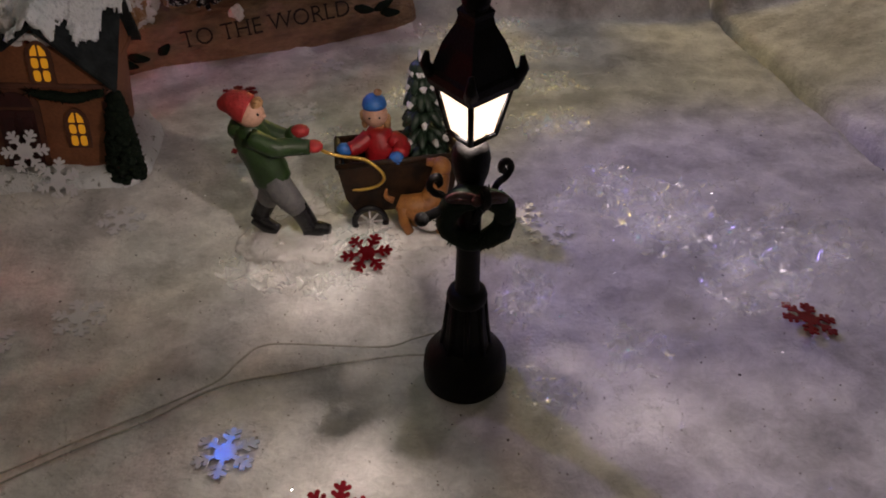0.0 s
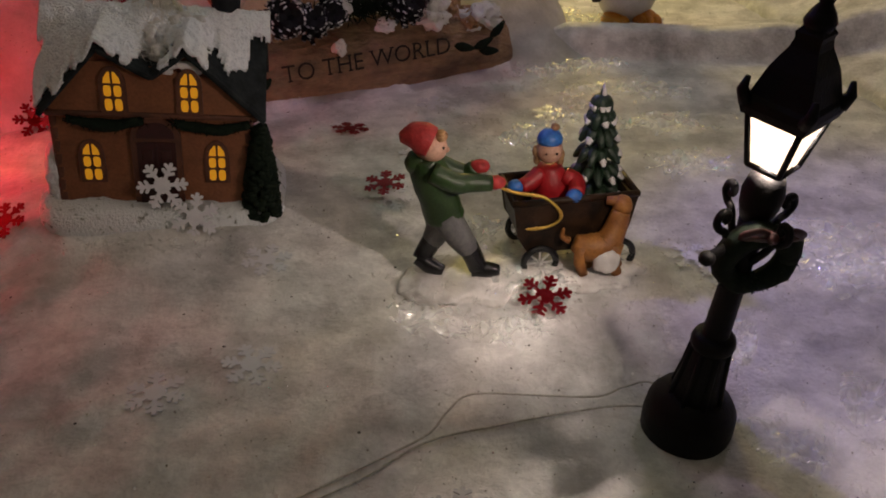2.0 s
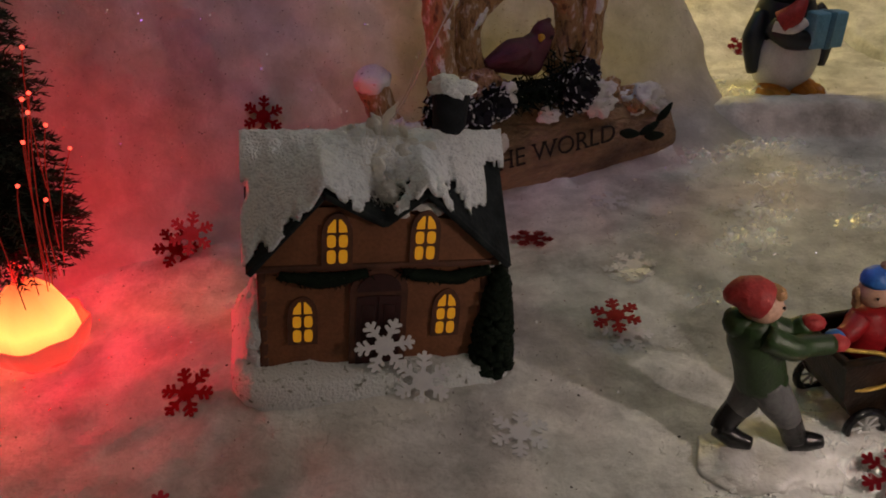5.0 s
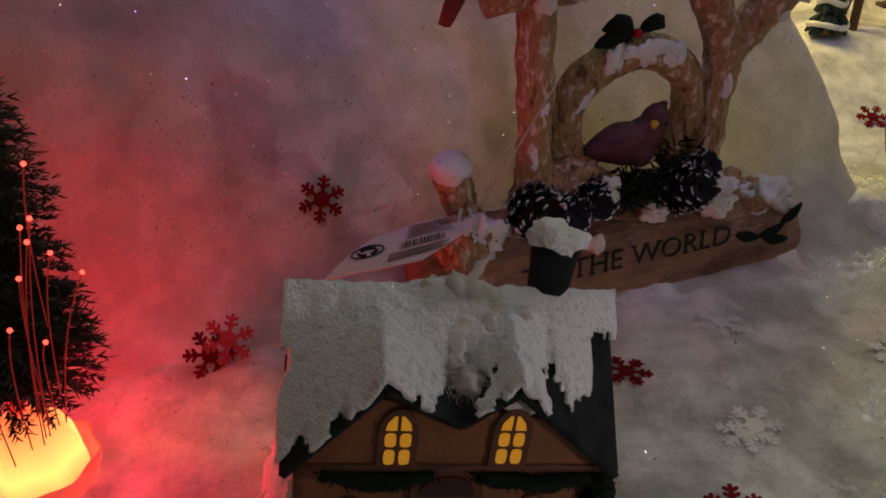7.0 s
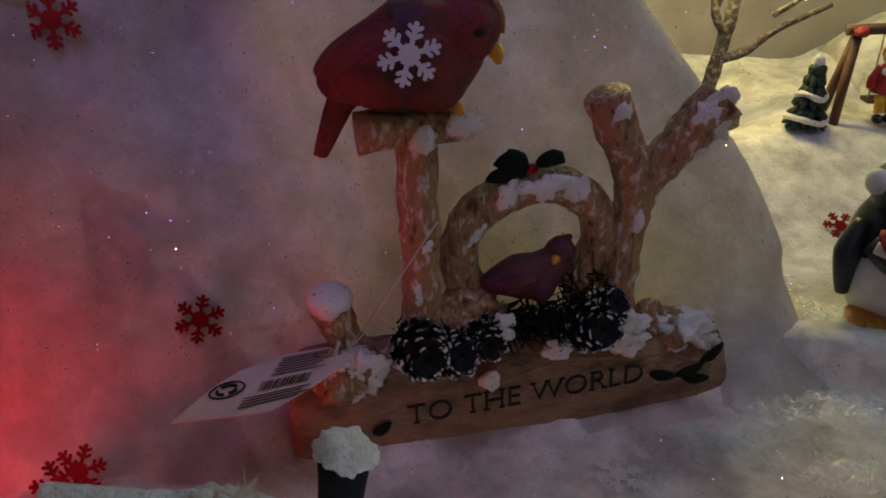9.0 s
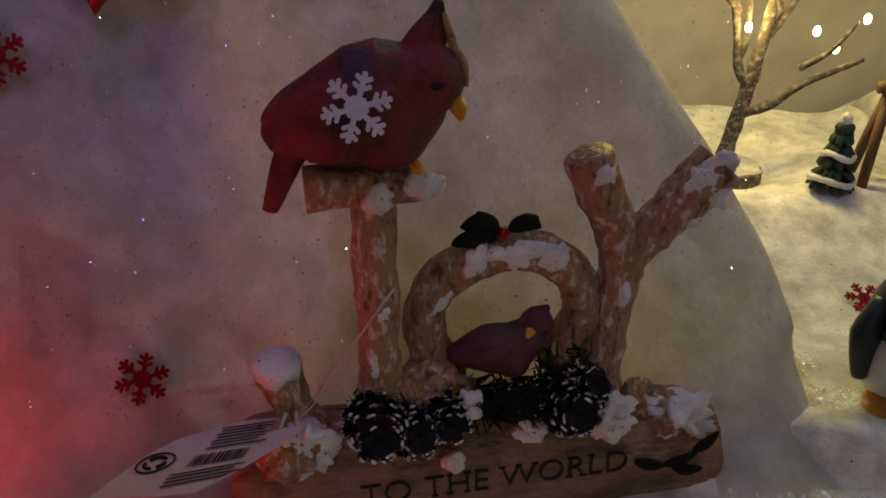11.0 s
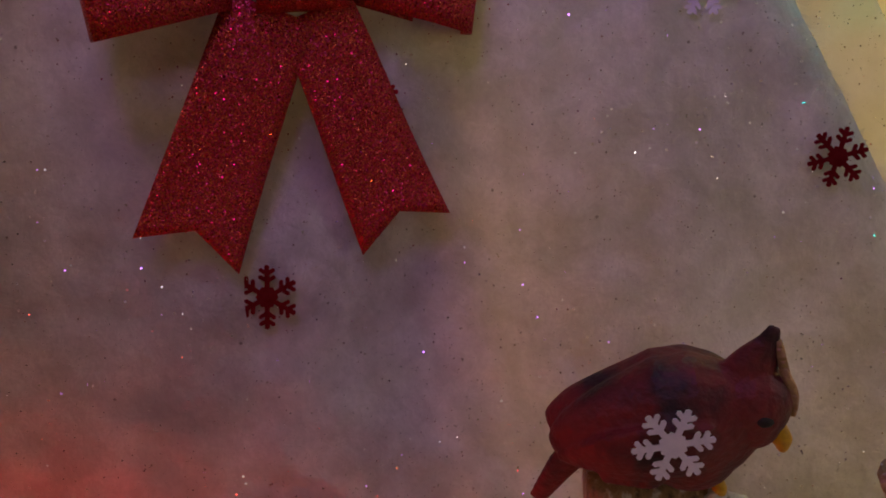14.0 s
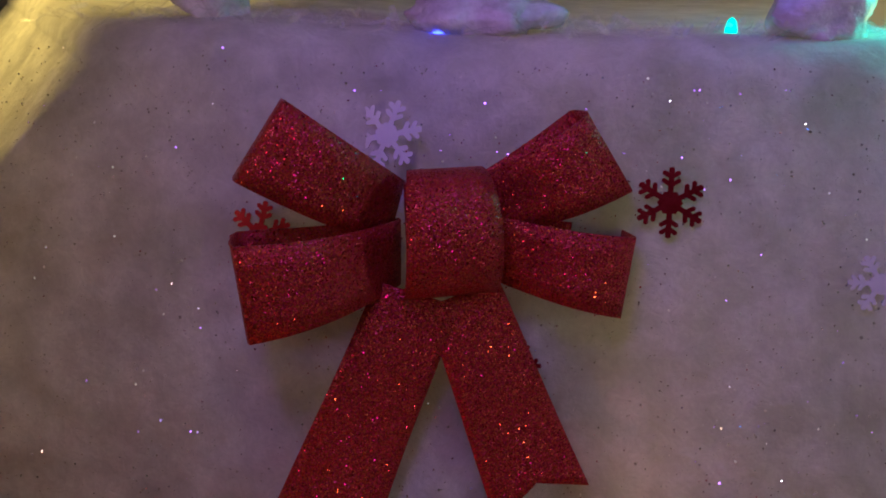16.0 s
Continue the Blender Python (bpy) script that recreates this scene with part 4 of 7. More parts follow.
def joy_sign():
    mm = 0.001
    sign = thing("joy_sign", SIGN, "tan resin log sign spelling joy, with cardinals, cones and painted snow", "christmas sign")
    V = lambda x, y, z: Vector((x, y, z)) * mm
    # the lying log with a flat front
    bm = bmesh.new()
    prof = [(0, -4), (-0.5, 6), (0, 25), (3, 31), (9, 37.5), (20, 43), (32, 41), (42, 32), (46, 18), (46, -4)]
    rings = []
    xs_ = np.linspace(-101, 111, 60)
    for x in xs_:
        end = min((x + 101) / 9, (111 - x) / 14, 1)
        s = 0.86 + 0.14 * math.sqrt(max(min(end, 1), 0))
        drop = np.interp(x, [-101, -60, 60, 111], [-2, 0, -3, -9])
        ring = []
        for y, z in prof:
            p = V(x, 22 + (y - 22) * s, z * s + drop * (z > 24))
            w = noise.noise(p * 60) * 2.2 + noise.noise(p * 190) * 1.2
            front = 1.0 if z > 26 or y > 20 else 0.3
            ring.append(bm.verts.new(p + V(0, -w * 0.5 * front, w * front * (z > 0))))
        rings.append(ring)
    for a, b in zip(rings, rings[1:]):
        for k in range(len(prof) - 1):
            bm.faces.new((a[k], a[k + 1], b[k + 1], b[k]))
    bm.faces.new(rings[0])
    bm.faces.new(rings[-1][::-1])
    log = part("base_log", bm, LOG_FACE, sign, "tan resin log with a flat lettered front")
    bm = letters("TO THE WORLD", 0.0163, 0.0005)
    wide = max(v.co.x for v in bm.verts)
    bmesh.ops.transform(bm, matrix=pose(-0.0505, -0.0008, 0.0132, 0, -2.0, 0) @ Matrix.Diagonal((0.1135 / wide, 1, 1, 1)), verts=bm.verts)
    part("lettering", bm, DARK_INK, log, "dark engraved words", smooth=False)
    # J: a short bar on a post that hooks to the left behind the log
    bm = bmesh.new()
    path = smooth_path([V(-41, 14, 152), V(-41, 14, 120), V(-40, 14, 90), V(-40, 15, 62), V(-45, 17, 42), V(-58, 18, 34), V(-69, 17, 42), V(-75, 16, 56), V(-79, 15, 72)], 6)
    ring_tube(bm, path, spread([8.2 * mm, 8.4 * mm, 8.0 * mm, 8.6 * mm, 9 * mm, 9 * mm, 8.5 * mm, 8 * mm, 8.6 * mm], len(path)), 18, wob=0.2)
    ring_tube(bm, [V(-64.5, 13, 148.5), V(-55, 13, 149), V(-40, 13, 149), V(-25, 13, 149.5)], [8.2 * mm, 8.0 * mm, 7.6 * mm, 7.4 * mm], 18, wob=0.1)
    part("letter_j", bm, BARK, sign, "bark post with a crossbar")
    bm = bmesh.new()
    blob(bm, V(-79.5, 14, 75), (9.6 * mm, 9.4 * mm, 8.2 * mm), wob=0.25, freq=160)
    part("snow_cap", bm, PATCH, sign, "painted snow cap")
    # O: a bent branch
    bm = bmesh.new()
    pts = [V(11.5 + 33 * math.cos(a), 24 - 3 * math.sin(a), 84.5 + 31.5 * math.sin(a)) for a in np.linspace(math.radians(-55), math.radians(235), 40)]
    ring_tube(bm, pts, spread([9.4 * mm, 8.4 * mm, 8.0 * mm, 8.8 * mm, 8.6 * mm, 8.2 * mm, 9.0 * mm], 40), 20, wob=0.16)
    part("letter_o", bm, BARK, sign, "bent bark branch with painted snow")
    # Y: a forked branch with sawn ends
    bm = bmesh.new()
    ring_tube(bm, smooth_path([V(55, 22, 40), V(56, 22, 75), V(58, 22, 100), V(60, 22, 116)], 6), spread([9.5 * mm, 8.6 * mm, 8.6 * mm, 9.6 * mm], 19), 18, wob=0.2)
    ring_tube(bm, smooth_path([V(60, 22, 108), V(53, 21, 124), V(46, 20, 138), V(40, 20, 154)], 6), spread([8.6 * mm, 8.6 * mm, 9.4 * mm, 9.2 * mm], 19), 18, wob=0.2)
    ring_tube(bm, smooth_path([V(59, 22, 108), V(70, 21, 122), V(80, 20, 134), V(92, 20, 148)], 6), spread([8.6 * mm, 9.2 * mm, 10 * mm, 10.2 * mm], 19), 18, wob=0.2)
    part("letter_y", bm, BARK, sign, "forked bark branch with painted snow")
    # mounds of bark and painted snow on the log
    for x, y, z, a, b, c, mat_, name in ((-78, 6, 40, 15, 9, 14, BARK, "bark_knot"), (-70, 4, 42, 10, 6, 11, PATCH, "snow_patch"), (86, 16, 33, 14, 11, 8, BARK, "bark_knot"), (90, 12, 34, 14, 10, 8, PATCH, "snow_patch"),
                                         (73, 20, 42, 5.5, 6, 8, BARK, "bark_knot"), (52, 3, 41, 9, 5, 8, PATCH, "snow_patch"), (57, 4, 48, 7, 5, 6, PATCH, "snow_patch"), (20.6, 4.4, 39.5, 5.8, 4, 4.6, PATCH, "snow_patch"),
                                         (-12, 0, 31, 4.6, 3, 4.5, PATCH, "snow_patch"), (-6, 2, 59, 5, 3, 6, PATCH, "snow_patch"), (-20, 14, 60, 15, 9, 10, BARK, "bark_knot")):
        bm = bmesh.new()
        blob(bm, V(x, y, z), (a * mm, b * mm, c * mm), wob=0.7 if mat_ is PATCH else 0.5, freq=230 if mat_ is PATCH else 130, level=4)
        part(name, bm, mat_, sign)
    for x, z, s in ((-40, 146, 6), (-24, 150, 6.4)):
        bm = bmesh.new()
        blob(bm, V(x, 6.5, z), (s * mm, 3.4 * mm, s * 0.9 * mm), wob=0.5, freq=250)
        part("snow_patch", bm, PATCH, sign)
    for x, y, z, a, c, tilt in ((-3, 13.6, 115.5, 4.2, 7.0, 14), (12, 13.2, 116.5, 5.0, 6.0, 0), (18, 13.4, 119, 5, 4, -10), (27, 14.6, 115, 6.5, 6, -25), (5, 13.6, 118, 4.6, 3.0, 10), (33, 16.2, 109, 4, 4, -45), (-16, 15.4, 98, 2.8, 8, 32), (85, 12.5, 141, 7.5, 10.5, -42),
                              (90, 14, 149, 7, 6, -42), (79, 12.5, 131, 4, 7, -35), (43, 12.5, 147.5, 5, 5, 15), (58, 15, 96, 2.5, 7, 0), (-39, 8, 100, 3, 9, 0), (-42, 8, 78, 2.6, 7, 0)):
        bm = bmesh.new()
        blob(bm, V(x, y, z), (a * mm, 2.2 * mm, c * mm), pose(0, 0, 0, 0, tilt, 0), wob=0.4, freq=230, level=4)
        part("snow_patch", bm, PATCH, sign)
    # cones and needles
    for x, y, z, s, rot in ((-43, -1, 54, 12.5, 75), (-28, 0, 49, 10.5, 60), (-15, 2, 54, 10.0, 80), (35, 1, 52, 11.5, 65), (44, 5, 58, 8.5, 40)):
        bm = bmesh.new()
        pine_cone(bm, V(x, y, z), s * mm, pose(0, 0, 0, rot, 10, 0))
        part("pine_cone", bm, [DARK_CONE, CONE], sign, "dark cone with white-tipped scales", smooth=False)
    bm = bmesh.new()
    for k in range(900):
        side = random.random() < 0.75
        c = V(random.uniform(-10, 44) if side else random.uniform(-52, -8), random.uniform(3, 20), random.uniform(46, 60))
        if 24 * mm < c.x and k % 3 == 0:
            c.z += random.uniform(4, 16) * mm
        d = Vector((random.gauss(0, 1), random.gauss(-0.5, 0.6), random.gauss(0, 0.6))).normalized()
        ring_tube(bm, [c, c + d * random.uniform(5, 11) * mm], [0.6 * mm, 0.2 * mm], 4)
    part("needles", bm, BLACK_GREEN, sign, "dark green needles")
    for cx, cz, tx, tz in ((66, 22, 80, 18), (80, 18, 94, 24), (92, 24, 102, 34), (84, 16, 98, 14), (-85, 14, -72, 10), (-66, 12, -58, 18), (-92, 12, -80, 6)):
        bm = bmesh.new()
        a, b = V(cx, -1.5, cz), V(tx, -2.0, tz)
        ring_tube(bm, smooth_path([a, (a + b) / 2 + V(0, -1, 0), b], 4), spread([1 * mm, 3.4 * mm, 2.6 * mm, 0.6 * mm], 9), 8, flat=0.5)
        part("leaf", bm, BLACK_GREEN, sign, "dark green leaf")
    for (ax, az), (bx, bz), (cx, cz), wide in (((6, 125), (-1, 130), (-9, 128.5), 4.6), ((5, 123.5), (-4, 125), (-12, 121.5), 4.4), ((3, 126), (0, 131), (-3, 134.5), 3.4), ((10, 126.5), (15, 130), (22, 126.5), 4.0)):
        bm = bmesh.new()
        ring_tube(bm, smooth_path([V(ax, 16, az), V(bx, 14, bz), V(cx, 16.5, cz)], 5), spread([1.2 * mm, wide * mm, wide * 0.9 * mm, 0.5 * mm], 11), 8, flat=0.45, wob=0.3)
        part("holly_leaf", bm, BLACK_GREEN, sign, "dark green holly leaf")
    bm = bmesh.new()
    blob(bm, V(7, 13.6, 126.2), (2.6 * mm, 2.4 * mm, 2.4 * mm), level=2)
    part("holly_berry", bm, RED_FOIL, sign, "red berry")


def fused(ob, voxel):
    """Melts the pieces of one moulded mesh together."""
    mod = ob.modifiers.new("fuse", "REMESH")
    mod.mode, mod.voxel_size, mod.use_smooth_shade = "VOXEL", voxel, True
    return ob


def large_cardinal():
    mm = 0.001
    V = lambda x, y, z: Vector((x, y, z)) * mm
    bird = thing("cardinal_figure", SIGN, "red resin cardinal with a yellow beak perched on the sign", "bird figurine")
    bm = bmesh.new()
    # egg-shaped body leaning forward, from the rump to the breast
    path = smooth_path([V(-76.5, 14, 166), V(-70, 14, 169), V(-58, 13, 173), V(-45, 12, 176.5), V(-34, 11, 179.5), V(-26, 10, 182), V(-19, 9.5, 184)], 6)
    ring_tube(bm, path, spread([2.5 * mm, 9.5 * mm, 15.8 * mm, 21 * mm, 21 * mm, 17 * mm, 10 * mm], len(path)), 24, flat=0.72)
    # the far side of the back, rounder than the near one
    ring_tube(bm, [p + V(0, 9, -2.2) for p in path[2:]], spread([6.5 * mm, 12.5 * mm, 16.5 * mm, 20.3 * mm, 20 * mm, 16 * mm, 8 * mm], len(path) - 2), 24, flat=0.72)
    # breast and belly resting on the bar
    blob(bm, V(-36, 11, 170), (15 * mm, 13 * mm, 15 * mm))
    blob(bm, V(-50, 13, 168), (17 * mm, 12 * mm, 12 * mm))
    # head, cheek and the crest that sweeps up into a point
    blob(bm, V(-22, 8.5, 187), (11.6 * mm, 11.4 * mm, 12.2 * mm))
    ring_tube(bm, smooth_path([V(-25, 9, 191), V(-22.5, 8.5, 200), V(-20.4, 8, 207), V(-19.6, 7.5, 212)], 5), spread([10.5 * mm, 7.0 * mm, 3.4 * mm, 1.5 * mm], 16), 14, flat=0.62)
    blob(bm, V(-22, 1.5, 183), (7 * mm, 4 * mm, 7 * mm))
    # tail, flat and long
    ring_tube(bm, smooth_path([V(-66, 17, 165), V(-71, 21, 153), V(-77.5, 26, 135)], 5), spread([6.4 * mm, 5.2 * mm, 3.0 * mm], 11), 12, flat=0.5)
    # folded wing with the ridges of its feathers
    ring_tube(bm, smooth_path([V(-30, 0, 178), V(-44, -2.4, 178), V(-60, 1.5, 172), V(-75, 9.5, 165)], 5), spread([5 * mm, 10 * mm, 8.5 * mm, 1.5 * mm], 16), 12, flat=0.34)
    for k in range(6):
        ring_tube(bm, smooth_path([V(-35 - 2.2 * k, -4.2 + 0.5 * k, 187 - 4.0 * k), V(-50, -4.4 + 0.7 * k, 182 - 3.6 * k), V(-68 + k, 4.4 - 0.3 * k, 172.5 - 2.0 * k)], 5), spread([0.6 * mm, 1.5 * mm, 0.9 * mm], 11), 8)
    fused(part("body", bm, CARDINAL, bird), 0.001)
    # pale unpainted rim down the front of the face
    bm = bmesh.new()
    ring_tube(bm, smooth_path([V(-18.2, 6.8, 208), V(-15.2, 5.6, 199), V(-11.6, 4.6, 191.5), V(-10.6, 4.4, 185)], 6), spread([0.7 * mm, 1.7 * mm, 1.5 * mm, 0.8 * mm], 19), 10, wob=0.3)
    part("face_rim", bm, BARK_PLAIN, bird, "worn tan rim of the face")
    bm = bmesh.new()
    ring_tube(bm, smooth_path([V(-14.5, 4, 181), V(-13.2, 2.5, 178), V(-12.6, 2, 174.5)], 4), spread([2.6 * mm, 2.9 * mm, 1.0 * mm], 9), 12)
    part("beak", bm, YELLOW, bird, "yellow beak")
    bm = bmesh.new()
    blob(bm, V(-21.6, -2.3, 187.4), (2.4 * mm, 1.2 * mm, 1.9 * mm), level=2, wob=0.3, freq=300)
    part("eye", bm, DARK_INK, bird, "dark painted eye")
    bm = bmesh.new()
    ring_tube(bm, smooth_path([V(-27.5, 8, 158.5), V(-26, 7, 156.5), V(-25.8, 6.6, 154.5)], 4), spread([2.0 * mm, 2.4 * mm, 1.8 * mm], 9), 10, wob=0.2)
    part("foot", bm, YELLOW, bird, "yellow foot")


def small_cardinal():
    mm = 0.001
    V = lambda x, y, z: Vector((x, y, z)) * mm
    bird = thing("small_cardinal_figure", SIGN @ pose(0.0015, 0.0095, -0.001), "small plum red resin bird nesting in the letter o", "bird figurine")
    bm = bmesh.new()
    path = smooth_path([V(-14, 8, 72), V(-8, 8, 73), V(2, 8, 74), V(12, 8, 74), V(20, 8, 80), V(25, 8, 85)], 5)
    ring_tube(bm, path, spread([2.5 * mm, 6 * mm, 10.2 * mm, 10.8 * mm, 7.6 * mm, 3 * mm], len(path)), 16)
    blob(bm, V(22, 8, 84.5), (7 * mm, 6.5 * mm, 6.6 * mm))
    ring_tube(bm, [V(22, 8, 88), V(27, 8, 92)], [4.5 * mm, 1 * mm], 10)
    # folded wing, breast and tail
    ring_tube(bm, smooth_path([V(9, -1.5, 79), V(2, -2.2, 76.5), V(-6, 1, 74), V(-14, 5, 72)], 5), spread([2.5 * mm, 4.6 * mm, 3.6 * mm, 1.2 * mm], 16), 10, flat=0.4)
    for k in range(3):
        ring_tube(bm, smooth_path([V(7 - k, -3.4 + 0.5 * k, 78.5 - 2.4 * k), V(-1, -3.6 + 0.6 * k, 76 - 2 * k), V(-9 + k, 1 + 0.4 * k, 74 - 1.2 * k)], 4), spread([0.4 * mm, 0.9 * mm, 0.5 * mm], 9), 8)
    blob(bm, V(12, 3, 70.5), (7 * mm, 6.4 * mm, 7.4 * mm))
    fused(part("body", bm, PLUM, bird), 0.0008)
    bm = bmesh.new()
    blob(bm, V(24.2, 2.4, 83.2), (1.5 * mm, 0.8 * mm, 1.3 * mm), level=2)
    part("eye", bm, DARK_INK, bird, "dark painted eye")
    bm = bmesh.new()
    ring_tube(bm, [V(18.4, 3, 84), V(16.4, 0.4, 83)], [2.2 * mm, 1.0 * mm], 10)
    part("beak", bm, YELLOW, bird, "yellow beak")


def price_tag():
    mm = 0.001
    V = lambda x, y, z: Vector((x, y, z)) * mm
    tag = thing("price_tag", SIGN, "pale pink card tag hanging on a cream string from the sign", "price tag")
    # the card lies almost level, drooping to its far end
    near = lambda y: 12 + (y - 12) * 1.33
    high = lambda x, y: 51 + 0.10 * (x + 106) - 0.0016 * (x + 106) ** 2 - 0.21 * (near(y) - 12)
    outline = [(-66, 10), (-73, 2), (-80, -5), (-93, -14), (-107, -22), (-118, -20.5), (-131, -17), (-145, -13), (-136, -4), (-128, 3), (-119, 8), (-106, 11), (-94, 12.5), (-80, 12)]
    bm = bmesh.new()
    top = [bm.verts.new(V(x, near(y), high(x, y) + 0.25)) for x, y in outline]
    low = [bm.verts.new(V(x, near(y), high(x, y) - 0.25)) for x, y in outline]
    mid = [bm.verts.new(V(x, near(-2), high(x, -2) + 0.25)) for x in (-125, -100)]
    mid_low = [bm.verts.new(V(x, near(-2), high(x, -2) - 0.25)) for x in (-125, -100)]
    n = len(outline)
    for k in range(n):
        j = (k + 1) % n
        pick = 0 if (outline[k][0] + outline[j][0]) / 2 < -112 else 1
        bm.faces.new((top[k], top[j], mid[pick]))
        bm.faces.new((low[j], low[k], mid_low[pick]))
        bm.faces.new((top[j], top[k], low[k], low[j]))
    for k in range(n):
        side = lambda i: (outline[i % n][0] + outline[(i + 1) % n][0]) / 2 < -112
        if side(k) != side(k + 1):
            j = (k + 1) % n
            bm.faces.new((top[j], mid[0], mid[1]))
            bm.faces.new((low[j], mid_low[1], mid_low[0]))
    card = part("card", bm, CARD, tag, smooth=False)

    def bar(bm, x0, x1, y0, y1, slant=0.45):
        q = [(x0 + slant * y0, y0), (x1 + slant * y0, y0), (x1 + slant * y1, y1), (x0 + slant * y1, y1)]
        bm.faces.new([bm.verts.new(V(x, near(y), high(x, y) + 0.9)) for x, y in q])
    bm = bmesh.new()
    for k in range(7):
        bar(bm, -106 + k % 2, -84 - 2 * (k % 3), 9.4 - k * 1.7, 8.7 - k * 1.7)
    for k in range(4):
        bar(bm, -112, -86 - 3 * (k % 2), -11.5 - k * 1.6, -12.2 - k * 1.6)
    part("print", bm, DARK_INK, card, "small grey printed lines", smooth=False)
    bm = bmesh.new()
    x = -108.0
    while x < -88:
        wide = random.choice((0.3, 0.5, 0.9))
        bar(bm, x, x + wide, -9.5, -4.0)
        x += wide + random.choice((0.3, 0.6))
    tagged(part("barcode", bm, DARK_INK, card, "black barcode bars", smooth=False), "dark printed bars", kind="stuff")
    bm = bmesh.new()
    ring_tube(bm, [V(-124 + 7 * math.cos(a), near(-3.5 + 4.6 * math.sin(a)), high(-124 + 7 * math.cos(a), -3.5 + 4.6 * math.sin(a)) + 0.9) for a in np.linspace(0, 2 * math.pi, 25)], 0.0004, 6)
    for a0, a1 in ((0.4, 2.2), (2.8, 4.4), (4.9, 5.9)):
        ring_tube(bm, [V(-124 + 4 * math.cos(a), near(-3.5 + 2.6 * math.sin(a)), high(-124 + 4 * math.cos(a), -3.5 + 2.6 * math.sin(a)) + 0.9) for a in np.linspace(a0, a1, 9)], 0.0007, 6)
    part("logo", bm, DARK_INK, card, "round black mark")
    bm = bmesh.new()
    ring_tube(bm, smooth_path([V(-75, 6, 54), V(-66, 2, 66), V(-52, 0, 90), V(-35, 4, 112)], 6), 0.0004, 6)
    ring_tube(bm, smooth_path([V(-74, 7, 55), V(-64, 4, 70), V(-55, 4, 90)], 6), 0.0003, 6)
    ring_tube(bm, smooth_path([V(-80, 3, 53.5), V(-77, 8, 58), V(-74, 9, 58), V(-73, 3, 54)], 5), 0.0009, 6)
    part("string", bm, STRING, tag, "cream string")


joy_sign()
large_cardinal()
small_cardinal()
price_tag()

# ---- glitter bow on the hill ----


def bow():
    mm = 0.001
    # the bow hangs turned a little off the face of the hill
    at, u, v = Vector((-0.30185, 0.55358, 0.27445)), Vector((0.7531, 0.6579, 0.0)), Vector((-0.0872, 0.0998, 0.9912))
    w = u.cross(v).normalized()
    v = w.cross(u).normalized()
    m = Matrix.Translation(at) @ Matrix((u, v, w)).transposed().to_4x4()
    knot = thing("gift_bow", m, "large red glitter ribbon bow pinned to the snow hill", "bow")

    def band(name, rows_, thick=0.6):
        """A ribbon from rows of points across it."""
        bm = bmesh.new()
        tops = [[bm.verts.new(q) for q in r] for r in rows_]
        for a, b in zip(tops, tops[1:]):
            for j in range(len(a) - 1):
                bm.faces.new((a[j], a[j + 1], b[j + 1], b[j]))
        ob = part(name, bm, BOW, knot)
        solid = ob.modifiers.new("thick", "SOLIDIFY")
        solid.thickness, solid.offset = thick * mm, 0
        return ob

    # four loops: out from the knot at the back, round, and back in front
    for (ax, ay), (bx, by), (cx, cy), (dx, dy), lift in (((-7, 46), (-14, 24), (-44.3, 74), (-60.7, 50.5), 0), ((-9, 33), (-10, 10), (-62.9, 32.2), (-60.4, 0.6), 6),
                                                       ((20, 47), (21, 24), (51.7, 66.5), (67.6, 39.9), 0), ((21, 33), (21, 10), (67.6, 25.0), (62.6, -3.0), 4)):
        rows_ = []
        for t in np.linspace(0, 1, 34):
            if t < 0.42:
                f, z = t / 0.42, -15 + 2 * math.sin(t / 0.42 * math.pi)
            elif t < 0.58:
                a = (t - 0.42) / 0.16
                f, z = 1.0 + 0.03 * math.sin(a * math.pi), -15 + (17 + lift) * (0.5 - 0.5 * math.cos(a * math.pi))
            else:
                s = (t - 0.58) / 0.42
                f, z = 1 - s, 2 + lift + 4 * math.sin(s * math.pi) - (15 + lift) * s * s
            p0, p1 = Vector((ax + (cx - ax) * f, ay + (cy - ay) * f, z)), Vector((bx + (dx - bx) * f, by + (dy - by) * f, z))
            rows_.append([p0.lerp(p1, j / 4) * mm for j in range(5)])
        band("loop", rows_)
    # two tails with notched ends
    for a0, a1, b0, notch, b1 in (((-19, 14), (9, 3), (-59.1, -64.1), (-38.7, -64.1), (-25.9, -81.6)), ((-3, 3), (22.6, 12), (20.3, -81.9), (35.4, -66.5), (55.3, -69.5))):
        A0, A1, B0, B1, N = (Vector((*q, 0)) for q in (a0, a1, b0, b1, notch))
        rows_ = []
        for t in np.linspace(0, 1, 24):
            row = []
            for j in range(9):
                s = j / 8
                end = B0.lerp(N, s * 2) if s <= 0.5 else N.lerp(B1, s * 2 - 1)
                p = A0.lerp(A1, s).lerp(end, t)
                p.z = -6 + 4 * t + 1.6 * math.sin(t * 5 + s * 1.5)
                row.append(p * mm)
            rows_.append(row)
        band("tail", rows_)
    # the knot: a wide band that bulges
    rows_ = []
    for k, a in enumerate(np.linspace(-0.35, math.pi + 0.35, 28)):
        half = (11.6 + 4.6 * math.sin(min(k / 27 * 1.5, 1.15) * math.pi / 2)) * mm
        p = Vector((5.5, 28.5 + 21.5 * math.cos(a), -7 + 15 * math.sin(a))) * mm
        rows_.append([p + Vector((half * j, 0.0006 * j * math.sin(a), 0.0012 * (1 - j * j) * math.sin(a))) for j in (-1, -0.6, -0.2, 0.2, 0.6, 1)])
    band("centre_knot", rows_)
    bm = bmesh.new()
